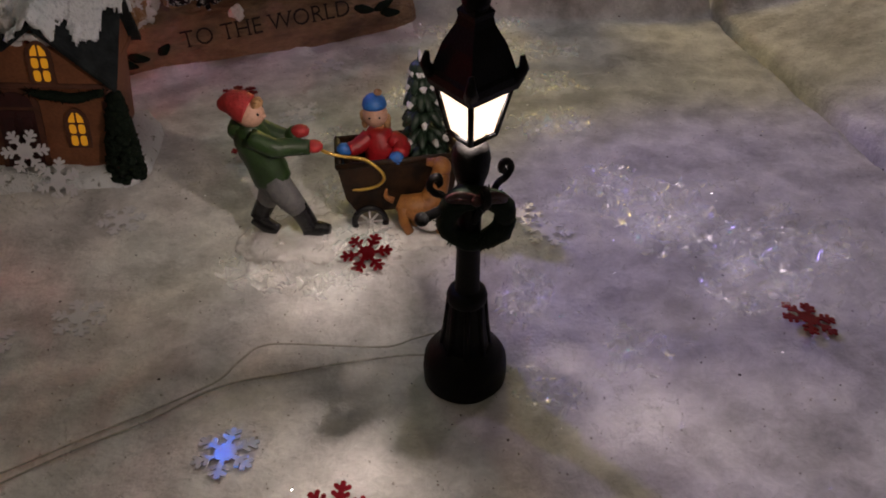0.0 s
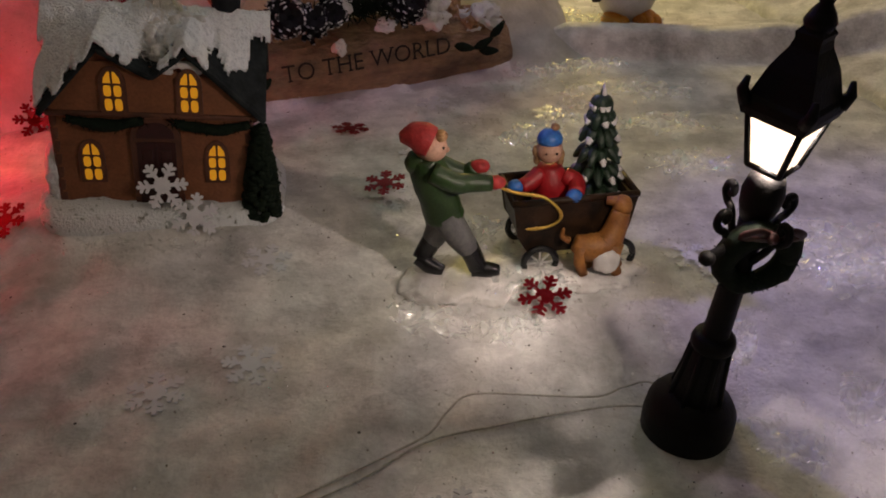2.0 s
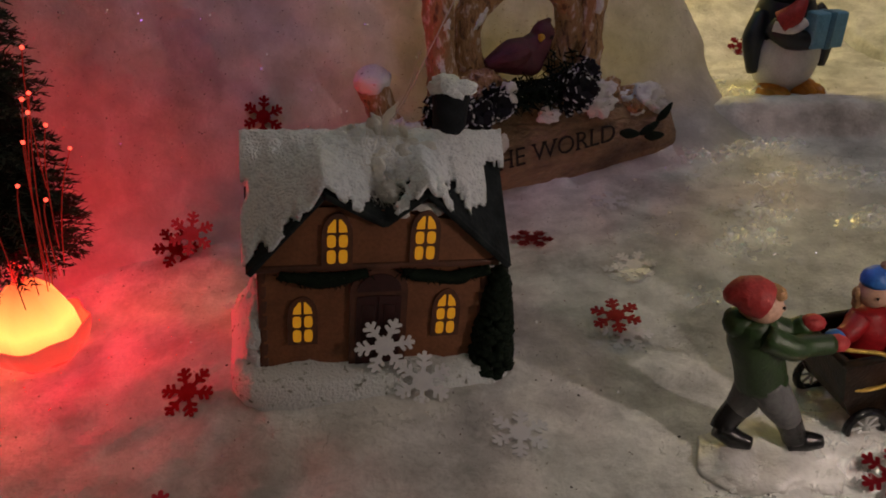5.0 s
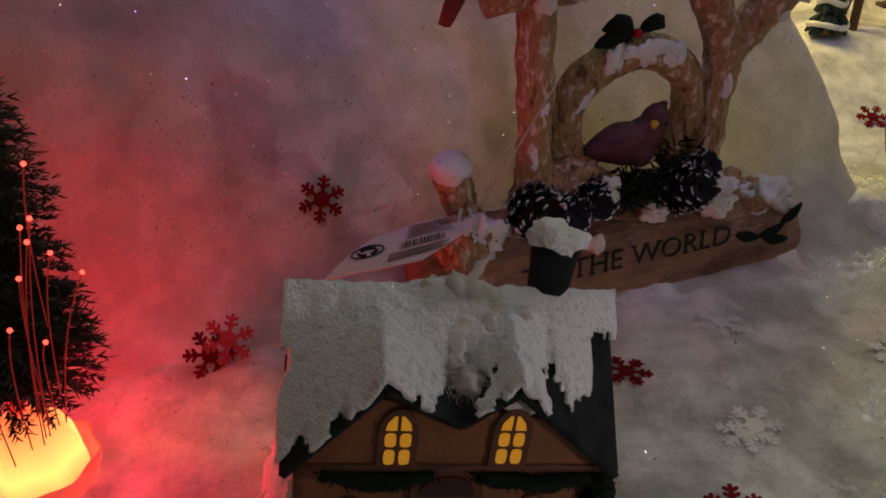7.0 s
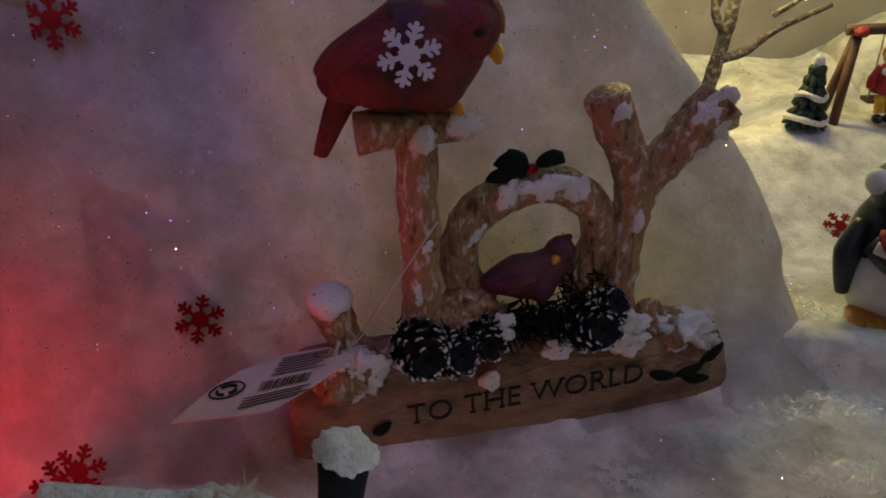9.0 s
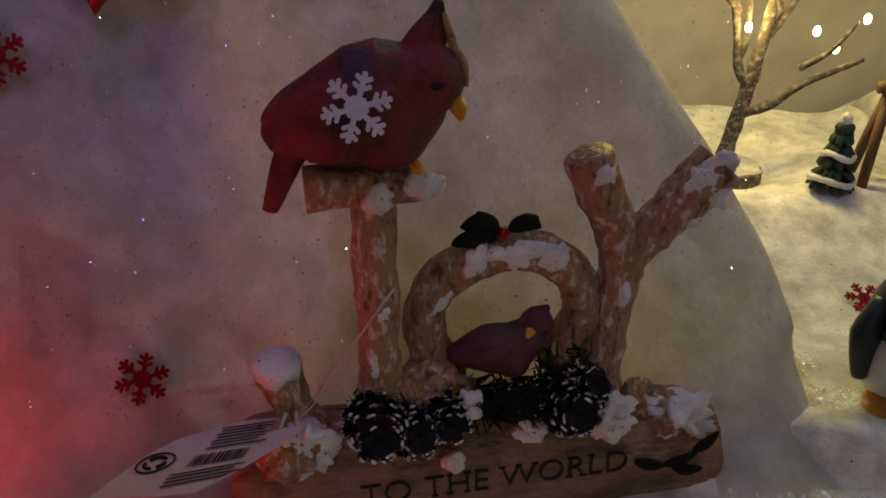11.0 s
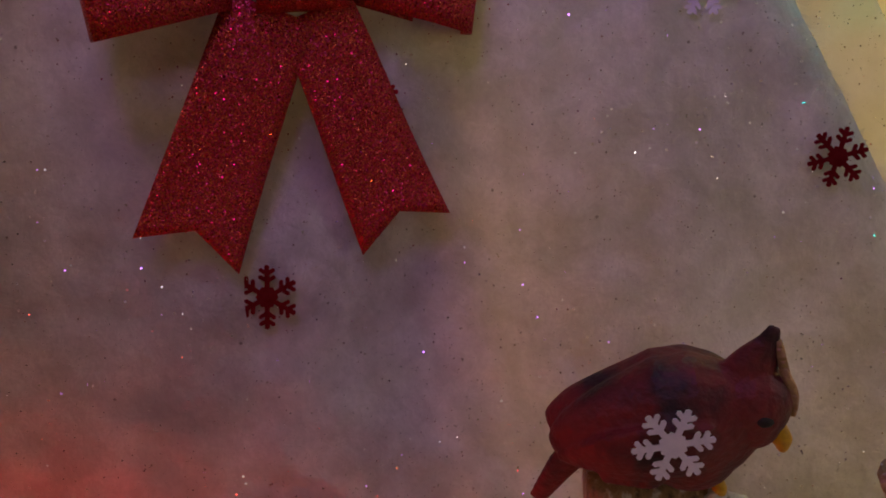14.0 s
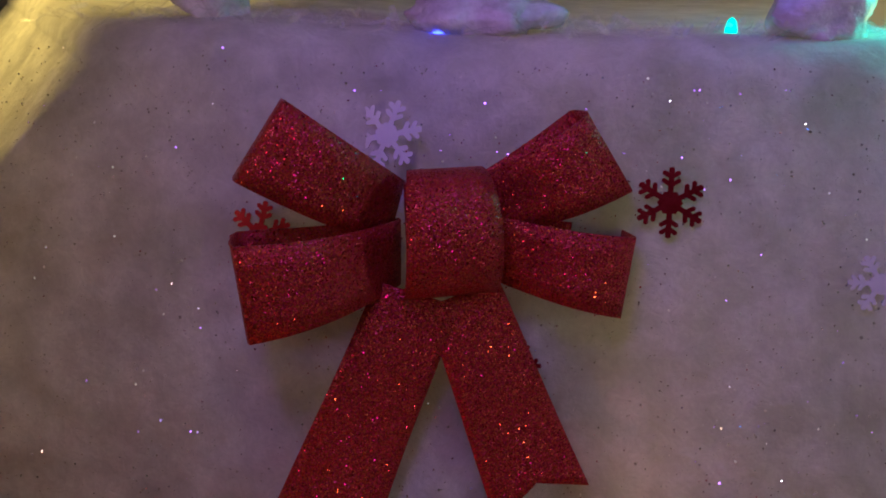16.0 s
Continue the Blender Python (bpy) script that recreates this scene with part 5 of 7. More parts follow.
    block(bm, (27 * mm, 37 * mm, 7 * mm), Matrix.Translation(Vector((5.5, 28, -8)) * mm), 2 * mm)
    part("knot_core", bm, BOW, knot)


bow()

# ---- confetti snowflakes ----


def flake_mesh(name, mat_, r=0.0112):
    """A flat six-armed snowflake, 0.4 mm thick."""
    bm = bmesh.new()
    w, d = 0.078, Vector((math.cos(math.radians(58)), math.sin(math.radians(58))))
    q = Vector((-d.y, d.x)) * w * 0.85
    spans, tips = [0.31], []
    for at, length in ((0.50, 0.27), (0.73, 0.25)):
        p = Vector((at, 0))
        spans += [(p + q + d * ((w - q.y) / d.y)).x, (p - q + d * ((w + q.y) / d.y)).x]
        tips.append([p + d * length + q, p + d * (length + w * 0.6), p + d * length - q])
    spans.append(0.985)
    hub = []
    for k in range(6):
        a = k * math.pi / 3
        c, s = math.cos(a), math.sin(a)
        vert = lambda x, y: bm.verts.new((r * (x * c - y * s), r * (x * s + y * c), 0))
        up = [vert(x, w) for x in spans]
        down = [vert(x, -w) for x in spans]
        for j in range(len(spans) - 1):
            bm.faces.new((down[j], down[j + 1], up[j + 1], up[j]))
        bm.faces.new((down[-1], vert(1.02, 0), up[-1]))
        for n, tip in enumerate(tips):
            i = 1 + 2 * n
            bm.faces.new([up[i], up[i + 1]] + [vert(p.x, p.y) for p in tip[::-1]])
            bm.faces.new([down[i + 1], down[i]] + [vert(p.x, -p.y) for p in tip])
        hub += [down[0], up[0], bm.verts.new((0.36 * r * math.cos(a + math.pi / 6), 0.36 * r * math.sin(a + math.pi / 6), 0))]
    bm.faces.new(hub)
    bmesh.ops.recalc_face_normals(bm, faces=bm.faces)
    bmesh.ops.solidify(bm, geom=bm.faces[:], thickness=0.0004)
    bmesh.ops.recalc_face_normals(bm, faces=bm.faces)
    data = bpy.data.meshes.new(name)
    bm.to_mesh(data)
    bm.free()
    data.materials.append(mat_)
    return data


FLAKES = {"red": flake_mesh("red_snowflake", RED_FOIL), "white": flake_mesh("white_snowflake", WHITE_FOIL), "pale": flake_mesh("pale_snowflake", CLEAR_FOIL), "pearl": flake_mesh("pearl_snowflake", PEARL)}
FLAKE_LABEL = {"red": "shiny red foil snowflake", "white": "white pearly snowflake", "pale": "pale pearly snowflake", "pearl": "glossy pearly snowflake with a blue gleam"}


def flake(tone, at, normal, spin, where, size=1.0):
    ob = new(tone + "_snowflake", FLAKES[tone])
    turn = Vector(normal).to_track_quat("Z", "Y").to_matrix().to_4x4()
    ob.matrix_basis = Matrix.Translation(at) @ turn @ pose(0, 0, 0, 0, 0, spin) @ Matrix.Scale(size, 4)
    return tagged(ob, FLAKE_LABEL[tone] + " " + where, "snowflake", "scattered snowflakes")


def ground_flake(tone, x, y, spin, tilt=(0, 0), size=1.0, lift=0.0026):
    e = 0.009
    sx = (ground_height(x + e, y) - ground_height(x - e, y)) / (2 * e)
    sy = (ground_height(x, y + e) - ground_height(x, y - e)) / (2 * e)
    top = max(ground_height(x + e * a, y + e * b) - sx * e * a - sy * e * b for a in (-1, 0, 1) for b in (-1, 0, 1))
    lean = 0.35 * size * 0.011 * math.hypot(*tilt)
    return flake(tone, (x, y, top + lift * 0.35 + lean), (tilt[0] * 0.7 - sx, tilt[1] * 0.7 - sy, 1), spin, "lying on the snow", size)


def hill_flake(tone, u, v, spin, size=1.0, lift=0.0026):
    n = HILL_OUT.copy()
    return flake(tone, hill_surface(u, v, lift), n, spin, "stuck on the snow hill", size)

for row in (("red", 0.1385, 0.2310, 20, (0.35, 0.15)), ("red", -0.0305, 0.2835, 10, (0, -0.25), 1.0, 0.007), ("red", -0.1222, 0.462, 25, (0.1, 0.1)), ("red", -0.0985, 0.381, 5, (-0.15, -0.12), 1.0, 0.014),
            ("white", -0.0955, 0.3735, 40, (0, -0.3)), ("white", -0.0775, 0.428, 12, (0, -0.2)), ("pale", -0.001, 0.4785, 33, (0, -0.1)), ("pale", -0.1434, 0.2493, 0, (0, -0.1)),
            ("red", -0.2712, 0.2885, 8, (0.2, -0.4)), ("white", -0.2621, 0.2765, 28, (0, -0.2)), ("red", -0.2725, 0.3450, 15, (-0.2, -0.5)), ("pale", -0.0722, 0.4993, 8, (0, 0)),
            ("pale", -0.0824, 0.4248, 48, (0, 0)), ("pale", -0.175, 0.236, 44, (0, 0)),
            ("pale", 0.049, 0.2979, 0, (0, 0)), ("pale", 0.0373, 0.313, 30, (0, 0)), ("red", -0.0305, 0.153, 20, (0, -0.2)), ("pale", -0.168, 0.508, 16, (0, -0.5)),
            ("pale", -0.1486, 0.3184, 37, (0, 0)), ("pale", -0.258, 0.405, 37, (0, 0))):
    ground_flake(*row)
# a glossy flake that mirrors the blue bulb on the hill
flake("pearl", (-0.0690, 0.1788, ground_height(-0.0690, 0.1788) + 0.0016), (0.056, 0.071, 1), 5, "lying on the snow")
ground_flake("red", 0.0886, 0.7245, 0, (0, -0.4))
flake("red", (-0.2925, 0.4545, 0.022), (0.2, -0.75, 0.6), 12, "leaning at the foot of the snow hill")
flake("red", (-0.3005, 0.452, 0.016), (0.5, -0.6, 0.6), 40, "leaning at the foot of the snow hill")
for tone, u, v, spin, size in (("red", -0.0586, -0.1615, 15, 1.0), ("red", -0.098, -0.032, 30, 1.05), ("white", -0.2060, -0.0545, 10, 1.0), ("pale", -0.109, 0.1225, 12, 1.12),
                               ("red", -0.0105, 0.1037, 30, 1.08), ("red", -0.1505, 0.0855, 20, 1.05), ("red", -0.0618, 0.0425, 5, 0.95), ("red", 0.110, 0.022, 15, 1.0), ("pale", 0.0573, 0.0805, 0, 0.9)):
    hill_flake(tone, u, v, spin, size)
flake("white", SIGN @ Vector((-0.0470, -0.0068, 0.1825)), (0.25, -0.93, 0.14), 14, "stuck on the cardinal's side")
HOUSE = pose(-0.1995, 0.349, 0.0085) @ pose(0, 0, 0, 0, 0, 8) @ pose(0, 0, 0, 0, 7.5, 0)
flake("white", HOUSE @ Vector((0.0005, -0.0075, 0.0195)), (0.1, -0.95, 0.25), 0, "leaning on the house door")
flake("white", HOUSE @ Vector((0.0145, -0.0138, 0.0070)), (0.0, -0.85, 0.5), 22, "leaning on the house base")

# ---- lamp cable ----


def cable(points, radius=0.00042):
    bm = bmesh.new()
    pts = smooth_path([(x, y, ground_height(x, y) + 0.0012 + lift) for x, y, lift in points], 8)
    ring_tube(bm, pts, radius, 6)
    return tagged(part("lamp_cable", bm, CABLE), "thin white lamp cable lying over the snow", "cable", "lamp cables")


CABLE = material("white_wire", (0.62, 0.6, 0.56), rough=0.4, scale=300)
cable([(-0.1416, 0.1735, 0), (-0.1194, 0.1878, 0), (-0.0947, 0.2021, 0), (-0.0787, 0.2109, 0.002), (-0.0722, 0.2193, 0.003), (-0.0632, 0.2274, 0.003), (-0.0378, 0.2291, 0.002), (-0.0187, 0.2303, 0.002), (-0.0081, 0.2362, 0.003), (0.003, 0.2384, 0.002), (0.0085, 0.224, 0.002)])
cable([(-0.150, 0.163, 0), (-0.124, 0.181, 0), (-0.100, 0.195, 0), (-0.0784, 0.2095, 0), (-0.0531, 0.2169, 0), (-0.0268, 0.2245, 0), (-0.0058, 0.2274, 0.002), (0.006, 0.222, 0.003)])

# ---- figurine: a child pulls a wagon ----
SKIN = material("pale_skin_paint", (0.55, 0.33, 0.24), (0.48, 0.27, 0.19), rough=0.55, scale=120, bump=0.1)
HAT_RED = material("red_knit_paint", (0.42, 0.03, 0.03), (0.3, 0.018, 0.02), rough=0.6, scale=400, bump=0.6)
COAT_GREEN = material("olive_green_paint", (0.022, 0.055, 0.012), (0.012, 0.03, 0.008), rough=0.45, scale=160, bump=0.4)
TROUSER = material("grey_paint", (0.14, 0.14, 0.14), (0.09, 0.09, 0.095), rough=0.6, scale=200)
BOOT = material("black_gloss_paint", (0.01, 0.01, 0.012), rough=0.25, scale=200)
RED_COAT = material("red_coat_paint", (0.4, 0.012, 0.018), (0.26, 0.008, 0.012), rough=0.45, scale=160, bump=0.4)
BLUE_PAINT = material("bright_blue_paint", (0.03, 0.16, 0.5), (0.02, 0.1, 0.36), rough=0.45, scale=250)
WAGON = material("dark_wagon_paint", (0.009, 0.006, 0.004), (0.035, 0.017, 0.008), spec=0.25, rough=0.4, scale=160, bump=0.4)
SILVER = material("silver_spoke_paint", (0.62, 0.62, 0.6), rough=0.35, metal=0.2, scale=300)
DOG = material("tan_dog_paint", (0.36, 0.15, 0.035), (0.24, 0.09, 0.02), rough=0.55, scale=140, bump=0.4)
PINE_GREEN = material("painted_fir_green", (0.012, 0.03, 0.016), (0.4, 0.42, 0.42), rough=0.45, scale=300, cover=0.74, edge=0.04, bump=0.6)
ROPE = material("gold_cord", (0.6, 0.38, 0.08), rough=0.35, metal=0.5, scale=700, bump=0.8)
RESIN_SNOW = material("glossy_resin_snow", (0.78, 0.76, 0.74), (0.6, 0.58, 0.56), rough=0.25, scale=90, fine=400, bump=0.8, depth=0.001)


def wagon_figurine():
    mm = 0.001
    V = lambda x, y, z: Vector((x, y, z)) * mm
    group = thing("wagon_figurine", pose(0.0005, 0.004, -0.0015), "painted resin figurine of a child pulling a loaded wagon", "figurine")
    bm = bmesh.new()
    path = smooth_path([V(-89, 300, -1.0), V(-76, 296, -0.5), V(-60, 297, 0), V(-40, 301, 0), V(-18, 301, 0.5), V(0, 304, 0.5), V(11, 310, 0)], 8)
    radii = spread([8 * mm, 17 * mm, 18 * mm, 14 * mm, 13.5 * mm, 14 * mm, 8 * mm], len(path))
    ring_tube(bm, path, radii, 30, flat=1.0, wob=0.34)
    for v in bm.verts:
        v.co.z = max(v.co.z * 0.26, -0.004)
    part("snow_base", bm, RESIN_SNOW, group, "glossy white snow base")
    # child who pulls
    bm = bmesh.new()
    ring_tube(bm, smooth_path([V(-77, 301, 57), V(-76, 301, 50), V(-73, 301, 41), V(-70.5, 301, 30)], 5), spread([5.5 * mm, 8 * mm, 8.4 * mm, 8.2 * mm], 16), 16, mi=0, wob=0.1)
    blob(bm, V(-80.5, 302, 54), (5 * mm, 6 * mm, 5 * mm), mi=0, wob=0.2)
    for y, end in ((295, V(-51.5, 297, 46.5)), (306, V(-57.5, 303, 51))):
        ring_tube(bm, smooth_path([V(-75, y, 53), V(-66, y - 1, 48.5), V(-61, (y + end.y * 1000) / 2, 47.5), end], 4), spread([4.4 * mm, 4.2 * mm, 3.9 * mm, 3.2 * mm], 13), 10, mi=0)
        blob(bm, end + V(1.8, 0, 0.3), (4.0 * mm, 3.4 * mm, 3.0 * mm), mi=3, wob=0.15, level=2)
    ring_tube(bm, smooth_path([V(-70, 299, 31), V(-65, 297, 23), V(-60.5, 297, 16)], 4), spread([6.6 * mm, 5.8 * mm, 4.4 * mm], 9), 12, mi=1)
    ring_tube(bm, smooth_path([V(-71, 303, 31), V(-73, 303, 23), V(-76, 303, 17)], 4), spread([6.6 * mm, 5.6 * mm, 4.4 * mm], 9), 12, mi=1)
    ring_tube(bm, smooth_path([V(-61.5, 297, 18), V(-58.5, 297, 11), V(-57, 296.5, 7)], 4), spread([4.6 * mm, 4.2 * mm, 4.2 * mm], 9), 12, mi=2)
    ring_tube(bm, smooth_path([V(-59.5, 297, 6), V(-53, 296, 6.2), V(-48, 295, 6.4)], 4), spread([3.8 * mm, 3.6 * mm, 2.2 * mm], 9), 12, mi=2)
    ring_tube(bm, smooth_path([V(-75, 303, 19), V(-79, 303, 12), V(-80.5, 302, 9)], 4), spread([4.6 * mm, 4.2 * mm, 4.2 * mm], 9), 12, mi=2)
    ring_tube(bm, smooth_path([V(-82, 302, 10), V(-77, 300, 6.6), V(-71.5, 298, 5)], 4), spread([3.6 * mm, 3.7 * mm, 2.4 * mm], 9), 12, mi=2)
    blob(bm, V(-74.5, 300, 61.5), (6.0 * mm, 5.8 * mm, 5.8 * mm), mi=4)
    blob(bm, V(-69.2, 299, 60.8), (1.5 * mm, 1.4 * mm, 1.3 * mm), mi=4, level=2)
    blob(bm, V(-78, 302, 60), (3.6 * mm, 5 * mm, 4 * mm), mi=5, wob=0.2, level=2)
    ring_tube(bm, smooth_path([V(-74.8, 300, 63.5), V(-78, 300.5, 65), V(-82, 301, 66), V(-87, 301, 65.5)], 5), spread([6.4 * mm, 6.6 * mm, 5.4 * mm, 1.6 * mm], 16), 14, mi=3, wob=0.06)
    for x, y, z in ((-70.2, 295.6, 63), (-69.6, 302, 63.4)):
        blob(bm, V(x, y, z), (0.6 * mm, 0.6 * mm, 0.7 * mm), mi=2, level=1)
    blob(bm, V(-71, 300, 66), (2.4 * mm, 4.4 * mm, 1.8 * mm), mi=5, wob=0.3, level=2)
    part("pulling_child", bm, [COAT_GREEN, TROUSER, BOOT, HAT_RED, SKIN, BARK_PLAIN], group, "figure in a red hat, green coat and black boots")
    # wagon with raked ends
    turn = pose(-0.0175, 0.3175, -0.004) @ pose(0, 0, 0, 0, 0, 7)
    bm = bmesh.new()
    out = [(-26, 37), (-23.5, 37), (-20.5, 19.5), (20.5, 19.5), (23.5, 37), (26, 37), (24, 24), (21, 14.5), (-20, 14.5), (-24, 22)]
    prism(bm, [(x * mm, z * mm) for x, z in out], -12 * mm, 12 * mm, turn)
    for y in (-12.8, 12.8):
        prism(bm, [(x * mm, z * mm) for x, z in ((-26.5, 37.5), (26.5, 37.5), (24, 24), (21, 14), (-20, 14), (-24.5, 22))], (y - 1.1) * mm, (y + 1.1) * mm, turn)
    part("wagon_body", bm, WAGON, group, "dark brown wooden wagon", smooth=False)
    bm = bmesh.new()
    for y in (-13, 13):
        ring_tube(bm, [turn @ V(-27, y, 37.8), turn @ V(27, y, 37.8)], 1.5 * mm, 8)
    for x in (-26, 26):
        ring_tube(bm, [turn @ V(x, -13, 37.8), turn @ V(x, 13, 37.8)], 1.5 * mm, 8)
    part("wagon_rim", bm, WAGON, group)
    for x in (-15, 19):
        for y in (-15.4, 15.4):
            tyre_m = turn @ Matrix.Translation(V(x, y, 10.0)) @ pose(0, 0, 0, 90, 0, 0)
            bm = bmesh.new()
            ring_tube(bm, [tyre_m @ V(7.0 * math.cos(a), 7.0 * math.sin(a), 0) for a in np.linspace(0, 2 * math.pi, 21)], 1.5 * mm, 8)
            wheel = part("wheel", bm, BOOT, group, "black wheel with silver spokes")
            bm = bmesh.new()
            for k in range(8):
                a = 2 * math.pi * k / 8
                ring_tube(bm, [tyre_m @ V(0, 0, 0), tyre_m @ V(6.2 * math.cos(a), 6.2 * math.sin(a), 0)], 0.55 * mm, 6)
            blob(bm, tyre_m @ V(0, 0, 0), (1.5 * mm, 1.5 * mm, 1.5 * mm), level=2)
            part("spokes", bm, SILVER, wheel, "silver spokes")
    # gold rope from the mittens round the wagon's front
    bm = bmesh.new()
    ring_tube(bm, smooth_path([V(-49, 300, 44.5), V(-46, 302, 41), V(-40, 302.5, 38.5), V(-30, 302, 36.5), V(-24, 301.5, 31.5), V(-22.5, 301.5, 27), V(-26, 301.5, 23.5), V(-33, 301.5, 22), V(-38, 302, 22.5)], 6), 0.75 * mm, 8, wob=0.15)
    part("rope", bm, ROPE, group, "gold cord")
    # child in the wagon
    bm = bmesh.new()
    ring_tube(bm, smooth_path([V(-25, 321, 42), V(-24.5, 321, 35), V(-23, 322, 25)], 5), spread([5 * mm, 8 * mm, 9 * mm], 11), 14, mi=0, wob=0.1)
    ring_tube(bm, smooth_path([V(-29, 319, 39), V(-34, 316, 36), V(-38, 314, 35.5)], 4), spread([4 * mm, 3.8 * mm, 3.2 * mm], 9), 10, mi=0)
    ring_tube(bm, smooth_path([V(-19, 318, 38), V(-14.5, 315, 36), V(-15.5, 308, 34.5)], 4), spread([4 * mm, 4 * mm, 3.4 * mm], 9), 10, mi=0)
    blob(bm, V(-40, 314, 35.5), (3.8 * mm, 3.2 * mm, 3 * mm), mi=1, wob=0.15, level=2)
    blob(bm, V(-16.5, 306, 34.5), (3.6 * mm, 3.2 * mm, 3 * mm), mi=1, wob=0.15, level=2)
    blob(bm, V(-25.5, 320.5, 49), (5.6 * mm, 5.4 * mm, 6.0 * mm), mi=2)
    for x, z in ((-31, 48), (-20.4, 46), (-30.5, 44.5), (-20.6, 43.5)):
        blob(bm, V(x, 321.5, z), (1.6 * mm, 2 * mm, 2.8 * mm), mi=3, level=2)
    lathe(bm, [(r * mm, z * mm) for r, z in ((5.3, 52.4), (5.4, 53.6), (4.8, 55.8), (3.0, 57.6), (0.8, 58.4))], 18, Matrix.Translation(V(-25.5, 321, 0)), mi=1)
    blob(bm, V(-23.5, 321, 58.9), (1.9 * mm, 1.8 * mm, 1.6 * mm), mi=3, level=2)
    for x in (-27.6, -23.2):
        blob(bm, V(x, 314.9, 49.6), (0.5 * mm, 0.5 * mm, 0.6 * mm), mi=4, level=1)
    part("riding_child", bm, [RED_COAT, BLUE_PAINT, SKIN, BARK_PLAIN, BOOT], group, "figure in a red coat with blue hat and gloves")
    # fir in the wagon: tiers of drooping boughs
    bm, tips = bmesh.new(), bmesh.new()
    base = V(-4.5, 323, 24)
    lathe(bm, [(3 * mm, 0), (2.0 * mm, 46 * mm)], 10, Matrix.Translation(base))
    for tier, (z, r) in enumerate(((4, 12.5), (12, 11.3), (20.5, 9.8), (29, 8.0), (36, 6.0), (42, 3.8))):
        for k in range(9):
            a = 2 * math.pi * (k + 0.5 * (tier % 2)) / 9 + random.uniform(-0.15, 0.15)
            d = Vector((math.cos(a), math.sin(a), 0))
            p = base + Vector((0, 0, z * mm))
            ring_tube(bm, smooth_path([p + V(0, 0, 5), p + d * r * 0.6 * mm + V(0, 0, 2.6), p + d * r * mm + V(0, 0, -1.6)], 3), spread([1.6 * mm, 2.6 * mm, 0.9 * mm], 7), 7, wob=0.25)
            if random.random() < 0.6:
                q = p + d * r * mm + V(0, 0, -0.6)
                ring_tube(tips, [q - d * r * 0.38 * mm + V(0, 0, 3.0), q - d * r * 0.12 * mm + V(0, 0, 1.6), q + d * 0.4 * mm], [0.6 * mm, 1.9 * mm, 0.9 * mm], 6, wob=0.4)
    ring_tube(bm, [base + V(0, 0, 42), base + V(0, 0, 52)], [2.2 * mm, 0.4 * mm], 8)
    ring_tube(tips, [base + V(0.5, -1, 46), base + V(0.2, -0.3, 52.5)], [1.2 * mm, 0.5 * mm], 6)
    fir = part("fir", bm, PINE_GREEN, group, "painted green fir with snow")
    part("fir_snow", tips, PATCH, fir, "white painted snow on the bough tips")
    # dog by the wheel
    bm = bmesh.new()
    ring_tube(bm, smooth_path([V(-17, 298, 17), V(-11, 297, 15), V(-4, 298, 15), V(0, 300, 21), V(2.5, 302, 29)], 5), spread([3.5 * mm, 6.0 * mm, 6.4 * mm, 5 * mm, 4 * mm], 21), 14)
    blob(bm, V(2.8, 302.5, 31), (4.2 * mm, 4.4 * mm, 4.6 * mm), wob=0.1)
    ring_tube(bm, [V(2, 303, 33), V(-3.5, 304, 33)], [2.6 * mm, 1.8 * mm], 8)
    for x, y in ((-14, 295), (-11, 301), (0, 295), (1.5, 301)):
        ring_tube(bm, [V(x, y, 17), V(x - 1, y - 0.5, 9), V(x + 1.2, y - 1, 3.5)], [3.4 * mm, 2.4 * mm, 2.2 * mm], 8)
    ring_tube(bm, smooth_path([V(-19, 298, 18), V(-22, 298, 20), V(-21.5, 298, 24)], 4), spread([1.6 * mm, 1.2 * mm, 0.6 * mm], 9), 7)
    blob(bm, V(-4, 292.6, 10.5), (6.0 * mm, 3 * mm, 5.6 * mm), mi=1, wob=0.15)
    part("dog", bm, [DOG, RESIN_SNOW], group, "tan dog with a white chest")


wagon_figurine()

# ---- fibre optic tree with a glowing base ----
TREE_GREEN = material("dark_brush_bristles", (0.022, 0.036, 0.024), (0.22, 0.23, 0.18), rough=0.6, scale=420, cover=0.63, edge=0.05)
TREE_CORE = material("shaded_crown_core", (0.006, 0.009, 0.006), (0.012, 0.016, 0.01), rough=0.9, scale=500, bump=1.0, spec=0.1)
FIBRE = glowing("clear_fibre_lit_red", (0.5, 0.03, 0.02), 0.14)
SAUCER = glowing("milky_saucer", (1.0, 0.10, 0.07), 0.5)
TIP = glowing("red_fibre_tip", (1.0, 0.08, 0.05), 2.6)


